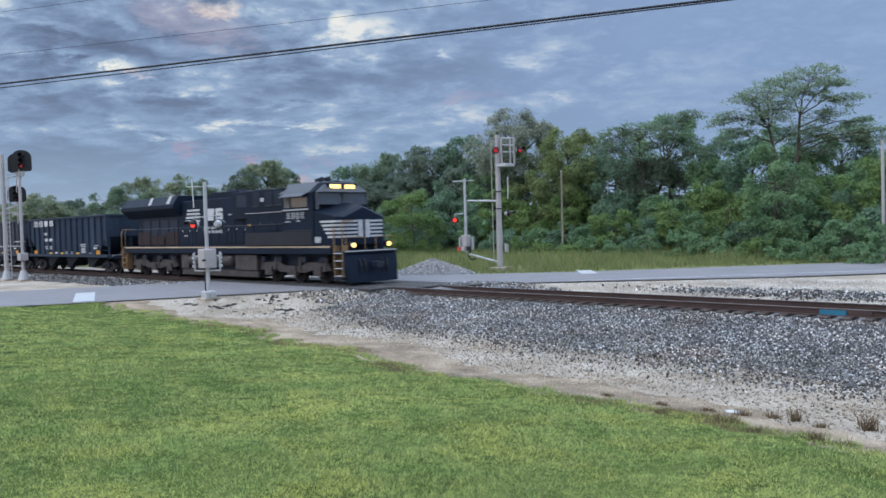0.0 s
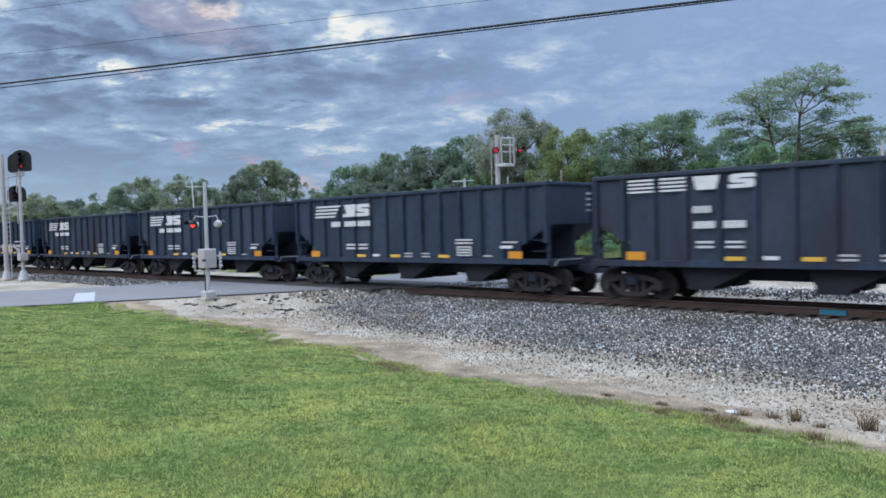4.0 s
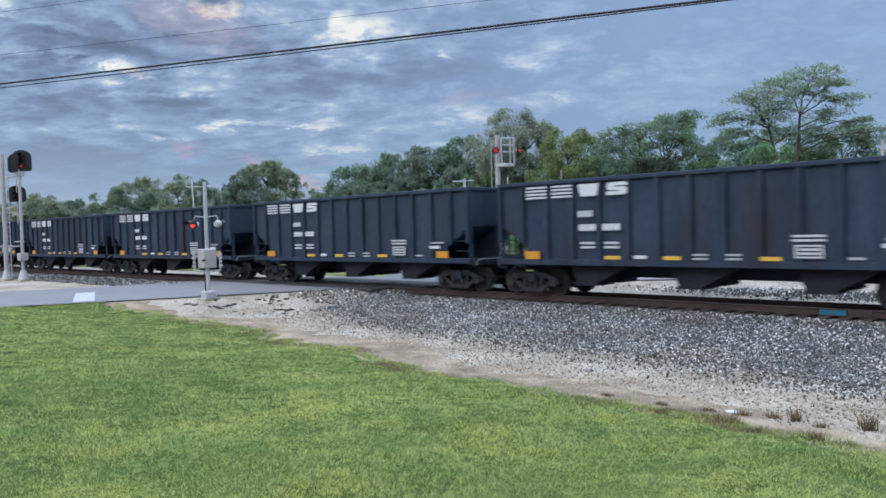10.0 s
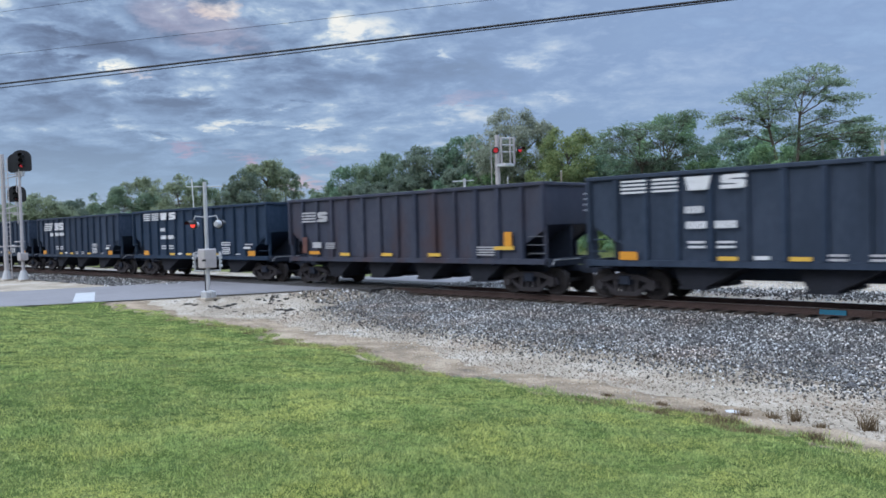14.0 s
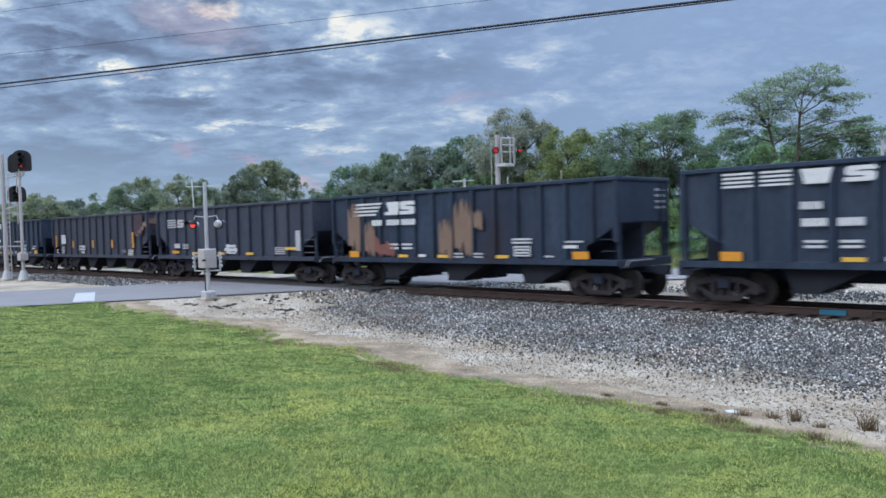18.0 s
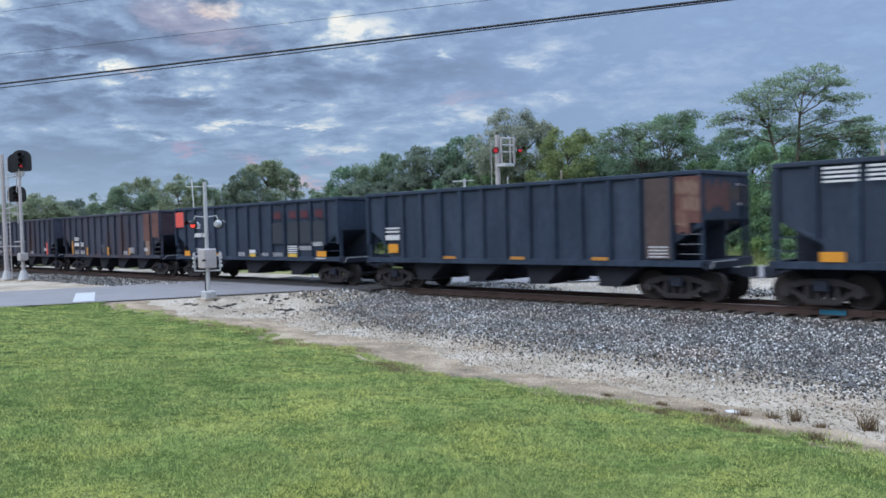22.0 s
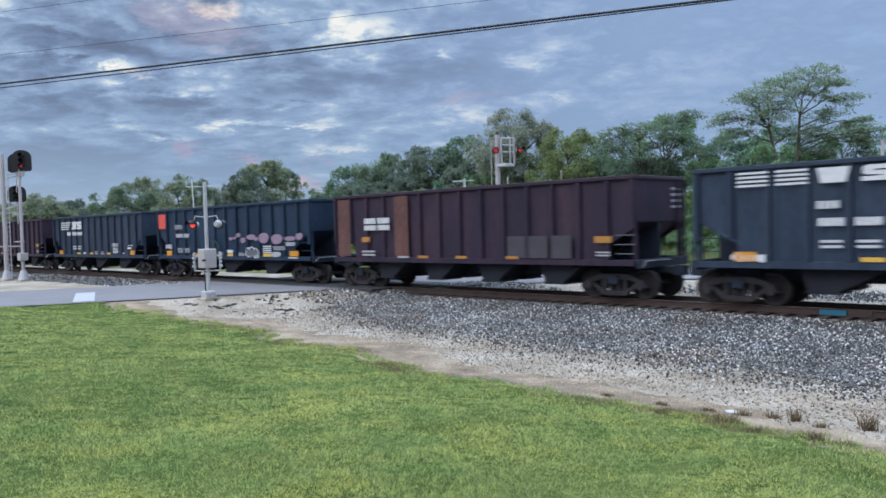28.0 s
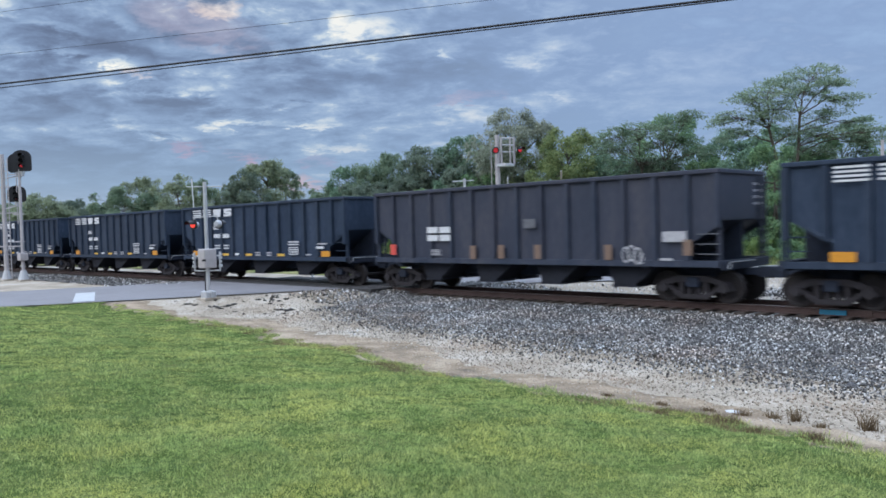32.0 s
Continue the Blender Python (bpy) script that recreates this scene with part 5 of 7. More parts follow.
    p("exhaust_hump", Build().slab([(-8.4, 4.18), (-8.7, 4.52), (-11.6, 4.52), (-12.0, 4.18)], -0.75, 0.75), blk)
    p("exhaust_stack", Build().box(-10.6, -9.7, -0.35, 0.35, 4.52, 4.64), M["under"])
    # flared radiator section over the rear of the hood
    wing = Build()
    for s in (-1, 1):
        wing.loft([[(x, s * 1.0, 3.35), (x, s * 1.53, 3.82), (x, s * 1.53, 4.02), (x, s * 1.18, 4.50), (x, 0.0, 4.52), (x, 0.0, 3.35)] for x in (-14.4, -21.2)])
    rad = p("radiator_housing", wing, blk, bev=0.015)
    for x in (-14.9, -17.2):
        p("radiator_screen", Build().add([(x, -1.50, 4.07), (x - 0.35, -1.50, 4.07), (x - 0.55, -1.19, 4.50), (x - 0.20, -1.19, 4.50)], [(0, 1, 2, 3)]), M["alu"], "pale sloping radiator edge", rad, 0)
    for i in range(4):
        x = -14.9 - i * 1.15
        p("radiator_louvre", Build().box(x - 0.9, x, -1.04, -1.021, 2.3, 3.2), M["under"], par=hood, bev=0.005)
    # cab
    cab = p("cab", Build().loft([[(x, -1.55, 1.72), (x, 1.55, 1.72), (x, 1.55, 4.05), (x, 0.98, 4.48), (x, -0.98, 4.48), (x, -1.55, 4.05)] for x in (-3.6, -1.15)]), blk)
    roof = p("cab_roof", Build().loft([[(x, -1.62, 4.04), (x, -1.0, 4.53), (x, 0, 4.60), (x, 1.0, 4.53), (x, 1.62, 4.04), (x, 0.98, 4.485), (x, 0, 4.55), (x, -0.98, 4.485)] for x in (-3.75, -1.35)]), M["loco_roof"], "grey cab roof with sloping edges", cab, 0.008)
    p("cab_brow", Build().loft([[(-1.6, -1.56, 4.05), (-0.80, -1.30, 4.05), (-0.80, 1.30, 4.05), (-1.6, 1.56, 4.05)], [(-1.6, -1.0, 4.52), (-1.25, -0.86, 4.52), (-1.25, 0.86, 4.52), (-1.6, 1.0, 4.52)]]), M["loco_roof"], "grey sloping brow over the windshield", cab, 0.01)
    p("cab_visor", Build().loft([[(x, -1.56, 4.03), (x, -1.56, 4.06), (x, -1.90, 3.90), (x, -1.90, 3.87)] for x in (-1.55, -3.35)]), M["loco_roof"], "sun visor over the side window", cab, 0)
    for a, c, mt in ((-3.38, -2.92, "pane_light"), (-2.80, -1.55, "cab_glass")):
        p("side_window", Build().box(a, c, -1.572, -1.551, 3.42, 3.90), M[mt], "cab window pane coloured pale for the light behind it" if a < -3 else "cab window reflecting the sky", cab, 0.01)
        p("window_frame", Build().box(a - 0.04, c + 0.04, -1.58, -1.552, 3.37, 3.415).box(a - 0.04, c + 0.04, -1.58, -1.552, 3.905, 3.94).box(a - 0.04, a - 0.002, -1.58, -1.552, 3.37, 3.94), blk, par=cab, bev=0)
    p("arm_rest", Build().box(-3.45, -1.45, -1.63, -1.552, 3.29, 3.35), M["galv"], "pale arm rest below the cab windows", cab, 0.01)
    p("cab_door_line", Build().box(-3.5, -1.25, -1.562, -1.552, 2.38, 2.42), dst, par=cab, bev=0)
    for y0, y1 in ((-1.34, -0.06), (0.06, 1.34)):
        p("windshield", Build().loft([[(-1.14, y0, 3.50), (-1.14, y1, 3.50), (-0.98, y1, 3.50), (-0.98, y0, 3.50)], [(-1.14, y0, 4.04), (-1.14, y1, 4.04), (-1.02, y1, 4.04), (-1.02, y0, 4.04)]]), M["cab_glass"], "raked cab windshield reflecting the sky", cab, 0.01)
    p("windshield_post", Build().box(-1.14, -0.96, -0.055, 0.055, 3.45, 4.05).box(-1.14, -0.98, -1.42, -1.345, 3.3, 4.05).box(-1.14, -0.98, 1.345, 1.42, 3.3, 4.05), M["loco_roof"], par=cab, bev=0)
    p("headlight_box", Build().box(-1.2, -0.96, -0.80, 0.80, 4.16, 4.46), blk, par=cab)
    for y in (-0.44, 0.38):
        p("roof_lamp", Build().box(-0.958, -0.93, y - 0.30, y + 0.30, 4.22, 4.39), M["warm_lit"], "lit warm headlight and number board", cab, 0.01)
    p("horn", Build().tube((-2.6, -0.3, 4.68), (-2.1, -0.3, 4.70), 0.05, 0.11, 8).tube((-2.6, 0.0, 4.70), (-2.0, 0.0, 4.72), 0.05, 0.11, 8).box(-2.62, -2.5, -0.35, 0.05, 4.57, 4.72), M["under"], "roof horn", cab, 0)
    # wide nose with a peaked top
    nose = p("nose", Build().loft([[(-1.15, -1.52, 1.72), (-1.15, 1.52, 1.72), (-1.15, 1.52, 3.22), (-1.15, 0.0, 3.62), (-1.15, -1.52, 3.22)],
                                   [(0.20, -1.38, 1.72), (0.20, 1.38, 1.72), (0.20, 1.38, 2.95), (0.20, 0.0, 3.46), (0.20, -1.38, 2.95)],
                                   [(0.45, -1.08, 1.72), (0.45, 1.08, 1.72), (0.45, 1.08, 2.92), (0.45, 0.0, 3.34), (0.45, -1.08, 2.92)]]), blk)
    for j in range(5):
        z = 2.04 + j * 0.165
        h = 0.088
        for y0, y1 in ((-1.07, -0.36), (0.36, 1.07)):
            p("nose_stripe", Build().box(0.452, 0.462, y0, y1, z, z + h), M["faded"], par=nose, bev=0)
        e = -0.75 + 0.12 * (4 - j)
        ye = -1.52 + (e + 1.15) / 1.35 * 0.14
        for x0, y0, x1, y1 in ((e, ye, 0.20, -1.38), (0.20, -1.38, 0.45, -1.08)):
            p("side_stripe", Build().loft([[(x0, y0 - 0.012, zz), (x1 + 0.006, y1 - 0.012, zz), (x1, y1 + 0.004, zz), (x0, y0 + 0.004, zz)] for zz in (z, z + h)]), M["faded"], par=nose, bev=0)
    p("nose_emblem", Build().slab([(0.452, 2.02), (0.466, 2.02), (0.466, 2.80), (0.452, 2.80)], -0.32, -0.06).slab([(0.452, 2.02), (0.466, 2.02), (0.466, 2.80), (0.452, 2.80)], 0.08, 0.34), M["faded"], "white emblem block on the nose", nose, 0)
    # front platform, pilot, plough and steps
    p("front_platform", Build().box(0.0, 0.9, -1.45, 1.45, 1.30, 1.46), blk)
    p("pilot", Build().loft([[(0.80, -1.45, 1.30), (0.80, 1.45, 1.30), (0.95, 1.45, 1.30), (0.95, -1.45, 1.30)], [(0.80, -1.45, 0.75), (0.80, 1.45, 0.75), (1.05, 1.40, 0.75), (1.05, -1.40, 0.75)],
                             [(0.80, -1.35, 0.12), (0.80, 1.35, 0.12), (1.14, 1.32, 0.12), (1.14, -1.32, 0.12)]]), M["loco_black"], "black snow plough pilot")
    p("platform_rail", Build().path([(0.88, -1.35, 1.50), (0.88, -1.35, 2.05), (0.88, -0.3, 2.05), (0.88, -0.3, 1.5)], 0.022).path([(0.88, 1.35, 1.50), (0.88, 1.35, 2.05), (0.88, 0.3, 2.05), (0.88, 0.3, 1.5)], 0.022), M["tan"], "tan end platform handrail", bev=0)
    p("anticlimber", Build().box(0.78, 1.02, -1.40, 1.40, 1.43, 1.48), M["offwhite"], "pale edge of the front platform", bev=0.01)
    for y in (-0.75, -0.5, 0.5, 0.75):
        p("air_hose", Build().path([(1.0, y, 1.15), (1.14, y, 0.85), (1.12, y, 0.55)], 0.035), M["black"], "hanging rubber air hose", bev=0)
    p("end_bulkhead", Build().box(-0.5, 0.82, -1.05, 1.05, 0.22, 1.32), M["under"])
    p("front_coupler", Build().box(0.9, 1.55, -0.14, 0.14, 0.74, 1.0), M["under"])
    for y in (-1.0, 1.0):
        p("ditch_light", Build().tube((0.93, y, 1.72), (0.99, y, 1.72), 0.10, n=14), M["warm_lit"], "lit ditch light", bev=0)
        p("ditch_light_case", Build().tube((0.70, y, 1.72), (0.93, y, 1.72), 0.15, n=14), blk, bev=0)
    for x0, s in ((0.18, 1), (-21.3, -1)):
        for j in range(4):
            p("step", Build().box(x0, x0 + 0.55, -1.5, -1.12, 0.40 + j * 0.32, 0.44 + j * 0.32), M["tan"] if s < 0 else M["galv"])
        p("step_well", Build().box(x0 - 0.08, x0 + 0.64, -1.12, -1.06, 0.30, 1.5), M["under"])
        for dx in (0.0, 0.58):
            p("step_side", Build().box(x0 + dx - 0.03, x0 + dx + 0.03, -1.5, -1.15, 0.36, 1.72), M["tan"])
    # the crossing signal's red reflection, painted as flat patches on the hood
    for x, w, z0, z1 in ((-19.2, 1.6, 1.80, 2.55), (-17.4, 1.7, 1.80, 2.35), (-15.6, 1.5, 1.80, 2.5)):
        p("dust_patch", Build().box(x - w / 2, x + w / 2, -1.052, -1.046, z0, z1), M["hood_redlight"], "crossing signal's red light painted on the lower hood", hood, 0)
    rails = Build()
    rails.path([(-20.9, -1.46, 1.72), (-20.9, -1.46, 2.72), (-3.7, -1.46, 2.72)], 0.014)
    p("handrail", rails, M["loco_roof"], "thin grey walkway handrail", bev=0)
    for i in range(9):
        p("stanchion", Build().tube((-4.2 - i * 2.05, -1.46, 1.72), (-4.2 - i * 2.05, -1.46, 2.72), 0.014, n=6), M["loco_black"], bev=0)
    for x in (0.15, 0.75, -20.95, -21.5):
        p("end_handrail", Build().path([(x, -1.44, 0.5), (x, -1.44, 2.5), (x - 0.15, -1.3, 2.75), (x - 0.15, -0.7, 2.75)], 0.028), M["tan"], bev=0)
    p("rear_platform", Build().box(-21.7, -20.95, -1.45, 1.45, 1.30, 1.46), blk)
    p("rear_coupler", Build().box(-22.3, -21.6, -0.14, 0.14, 0.74, 1.0), M["under"])
    # fuel tank and air reservoirs
    p("fuel_tank", Build().slab([(-6.1, 1.30), (-6.1, 0.50), (-6.5, 0.17), (-13.9, 0.17), (-14.3, 0.50), (-14.3, 1.30)], -1.15, 1.15), M["under"])
    p("tank_ledge", Build().box(-13.9, -6.15, -1.34, -1.16, 0.20, 0.52), M["loco_truck"], "dusty lower side of the fuel tank")
    p("tank_panel", Build().box(-13.9, -13.05, -1.40, -1.16, 0.54, 1.28), M["loco_truck"], "dusty tank end panel")
    p("tank_panel", Build().box(-8.15, -6.15, -1.40, -1.16, 0.54, 1.28), M["loco_truck"], "dusty tank end panel")
    for a, c in ((-10.4, -8.4), (-12.95, -11.15)):
        p("air_reservoir", Build().loft([[(x, -1.28 + 0.27 * r * math.cos(t), 0.98 + 0.27 * r * math.sin(t)) for t in [math.pi * 2 * i / 16 for i in range(16)]] for x, r in ((a, 0.6), (a + 0.1, 1), (c - 0.1, 1), (c, 0.6))]), M["loco_truck"], "dusty cylindrical air reservoir", bev=0, smooth=False)
    # six-wheel trucks
    wm = wheelset_mesh(0.533)
    fr = Build()
    fr.slab([(-2.75, 0.62), (-2.6, 0.95), (-1.0, 0.98), (-0.7, 0.80), (0.7, 0.80), (1.0, 0.98), (2.6, 0.95), (2.75, 0.62), (2.2, 0.55), (1.35, 0.60), (0.95, 0.50), (-0.95, 0.50), (-1.35, 0.60), (-2.2, 0.55)], -0.08, 0.08)
    for x in (-1.9, 0.0, 1.9):
        fr.slab([(x - 0.30, 0.36), (x + 0.30, 0.36), (x + 0.24, 0.78), (x - 0.24, 0.78)], -0.16, 0.02)
        fr.tube((x + 0.55, -0.04, 0.62), (x + 0.55, -0.04, 1.2), 0.11, n=10)
    frame_me = fr.mesh("loco_side_frame", M["loco_truck"])
    centre = bevelled(Build().box(-2.4, 2.4, -0.6, 0.6, 0.55, 0.95).box(-0.5, 0.5, -0.5, 0.5, 0.9, 1.34), "loco_truck", M["under"], 0.02)
    for x in (-3.2, -16.85):
        tr = part("loco_truck", centre, eng, "dusty three-axle locomotive truck", pose(x, 0, 0))
        for s in (-1, 1):
            part("side_frame", frame_me, tr, at=pose(0, s * 1.12, 0, 0, 0, 0 if s < 0 else 180))
        for dx in (-1.9, 0.0, 1.9):
            part("wheelset", wm, tr, at=pose(dx, 0, 0.533))
        for dx in (-2.3, -0.95, 0.95, 2.3):
            part("brake_cylinder", bevelled(Build().box(dx - 0.16, dx + 0.16, -1.30, -1.16, 0.98, 1.22), "brake_cylinder", M["under"], 0.01), tr)
    # markings on the hood and cab
    def m(u, z, w, h, mat, kd="", y=-1.062, nm="marking"):
        me = plate_mesh(mat) if not kd else bars_mesh(mat, kd)
        part(nm, me, hood, at=pose(-u * LOCO_X, y, z) @ Matrix.Diagonal((w * LOCO_X, 1, h, 1)))
    m(13.1, 3.36, 1.7, 0.68, "faded", "slant", nm="emblem")
    m(11.1, 3.36, 0.85, 0.62, "faded", "wedge", nm="emblem")
    m(10.2, 3.36, 0.80, 0.62, "faded", "curl", nm="emblem")
    for k in range(5):
        m(11.75 - k * 0.40, 2.68, 0.33, 0.13, "offwhite", nm="lettering")
        m(11.7 - k * 0.40, 2.46, 0.33, 0.13, "offwhite", nm="lettering")
    for u in (8.45, 9.1):
        m(u, 3.30, 0.30, 0.06, "offwhite", nm="marking")
    m(13.9, 2.28, 0.45, 0.06, "offwhite", nm="marking")
    m(6.6, 2.72, 0.34, 0.07, "yellow", "", -1.455, nm="marking")
    m(6.6, 2.30, 0.3, 0.05, "offwhite", "", -1.455, nm="marking")
    for i in range(4):
        m(3.05 - i * 0.36, 3.06, 0.28, 0.26, "offwhite", "bars", -1.565, "lettering")
    m(3.1, 2.80, 0.45, 0.05, "offwhite", "", -1.565, "lettering")
    m(2.3, 2.82, 0.30, 0.05, "offwhite", "", -1.565, "lettering")
    m(0.9, 1.97, 0.45, 0.26, "offwhite", "", -1.515, "marking")
    return eng


LOCO = build_loco()


# ---- trees and undergrowth ----
FWD, RGT = Vector((-math.sin(AZ), math.cos(AZ), 0)), Vector((math.cos(AZ), math.sin(AZ), 0))


def spot(side, ahead):
    """Plan place from metres to the right of and ahead of the camera."""
    p = RGT * side + FWD * ahead
    return p.x, p.y


def sprays(rng, p, n, length, width, k=3, droop=0.25):
    """Leaf sprays: k narrow blades fanning out from each point, lying across the direction n."""
    m = len(p)
    n = n / np.linalg.norm(n, axis=1, keepdims=True)
    t = np.cross(n, rng.normal(size=(m, 3)))
    t /= np.linalg.norm(t, axis=1, keepdims=True) + 1e-9
    b = np.cross(n, t)
    turn = rng.random((m, 1)) * 6.283
    size = length * (0.6 + 0.8 * rng.random((m, 1)))
    out = []
    for i in range(k):
        a = turn + 6.283 * i / k + rng.normal(0, 0.35, (m, 1))
        d = t * np.cos(a) + b * np.sin(a) + n * rng.normal(0.05, 0.28, (m, 1))
        d[:, 2] -= droop * rng.random(m)
        side = np.cross(d, n + rng.normal(0, 0.35, (m, 3)))
        side /= np.linalg.norm(side, axis=1, keepdims=True) + 1e-9
        w = width * (size / length)
        out.append(np.stack([p + d * size * 0.15 - side * w * 1.05, p + d * size * 0.40 + side * w * 1.6, p + d * size], 1))
    v = np.stack(out, 1).reshape(-1, 3)
    return v, np.arange(len(v)).reshape(-1, 3)


def clump_leaves(rng, centres, radii, open_to, cover, length, width, flat=0.85, axis=(0.0, 0.0)):
    """Leaves on the outer and upper face of each clump, denser on the side that is open to the light."""
    ps, ns = [], []
    for c, r in zip(centres, radii):
        away = np.array([c[0] - axis[0], c[1] - axis[1], 0.0])
        away /= np.linalg.norm(away) + 1e-6
        facing = float(away @ open_to)
        m = max(6, int(cover * 2.2 * math.pi * r * r / (1.15 * length * width * 3) * (1.0 if facing > -0.25 else 0.30)))
        d = rng.normal(size=(m, 3)) * 0.75 + np.array([0.0, 0.0, 0.45]) + away * 0.35 + open_to * 0.35
        d /= np.linalg.norm(d, axis=1, keepdims=True)
        q = 1.0 - 0.5 * rng.random((m, 1)) ** 2.0
        ps.append(c + d * np.array([1.0, 1.0, flat]) * r * q + rng.normal(0, 0.05, (m, 3)) * r)
        ns.append(d + rng.normal(0, 0.40, (m, 3)) + np.array([0.0, 0.0, 0.55]))
    return sprays(rng, np.concatenate(ps), np.concatenate(ns), length, width)


OPEN = np.array([math.sin(AZ), -math.cos(AZ), 0.0])


def tree(x, y, h, w, mat, seed, lobes=40, cover=1.0, length=0.26, bare=0.25, flat=0.85, name="tree", label="", ragged=0.5):
    """A trunk with limbs; the crown is made of many clumps round its outline, with small ones straying past it."""
    rng = np.random.default_rng(seed)
    z = float(land_z(x, y)) - 0.05
    look_of = {"leaf_dark": "dark green", "leaf_mid": "mid-green", "leaf_light": "bright green", "leaf_olive": "olive-green", "leaf_far": "grey-green", "leaf_grey": "grey-green", "leaf_pale": "silvery", "leaf_dusk": "dull brownish-green"}[mat]
    label = label or look_of + " leafy tree at the wood's edge"
    far = "far along" in label
    t = thing(name, label, "tree" if name == "tree" else "bush", pose(x, y, z), "bushes along the wood" if name == "bush" else "trees along the railway" if far else "trees of the wood")
    b = Build()
    r0 = 0.018 * h
    lean = rng.normal(0, 0.03, 2) * h
    top = Vector((lean[0], lean[1], h * 0.78))
    mid = Vector((lean[0] * 0.4, lean[1] * 0.4, h * 0.36))
    b.tube((0, 0, 0), mid, r0, r0 * 0.7, 7).tube(mid, top, r0 * 0.7, r0 * 0.22, 6)
    cs, rs = [], []
    for i in range(lobes):
        q = 1.0 - (1.0 - rng.random()) ** 0.9
        small = i % 3 == 0
        r = w * ((0.055 if small else 0.095) + 0.065 * rng.random())
        prof = max(math.sin(math.pi * (0.10 + 0.86 * q)), 0.05) ** 0.55
        ang = rng.random() * 6.283
        if rng.random() < 0.6 and math.cos(ang) * OPEN[0] + math.sin(ang) * OPEN[1] < -0.2:
            ang += math.pi
        rr = (w * 0.5 * (1.0 + ragged * 0.22 * rng.normal()) - r * 0.6) * prof * (1.0 if small else 0.60 + 0.40 * math.sqrt(rng.random()))
        zz = h * bare + (h * (1 - bare) - r * 0.9) * q + (ragged * 0.5 * r * rng.random() if small else 0.0)
        c = Vector((math.cos(ang) * rr + lean[0] * q, math.sin(ang) * rr + lean[1] * q, max(zz, r * 0.7)))
        cs.append(c)
        rs.append(r)
        if i % 3 != 1:
            s = mid.lerp(top, min(0.95, 0.15 + q * 0.75))
            b.tube(s, c, r0 * 0.26, r0 * 0.05, 5)
    part("trunk", b.mesh("trunk", M["bark"]), t)
    v, f = clump_leaves(rng, np.array(cs), np.array(rs), OPEN, cover, length, length * 0.2, flat)
    part("crown", raw_mesh("crown", v, f, M[mat]), t)
    return t


# the wood's skyline: bearing and rise, as tangents from the camera
SKY_B = [-0.1482, -0.1059, -0.0635, -0.0212, 0.0318, 0.1059, 0.1588, 0.1905, 0.2117, 0.2541, 0.3017, 0.3176, 0.3493, 0.4023, 0.4764, 0.5822]
SKY_R = [0.0582, 0.0826, 0.1027, 0.1101, 0.1143, 0.1186, 0.1239, 0.1207, 0.1228, 0.1355, 0.1355, 0.1260, 0.1220, 0.1230, 0.1120, 0.0960]


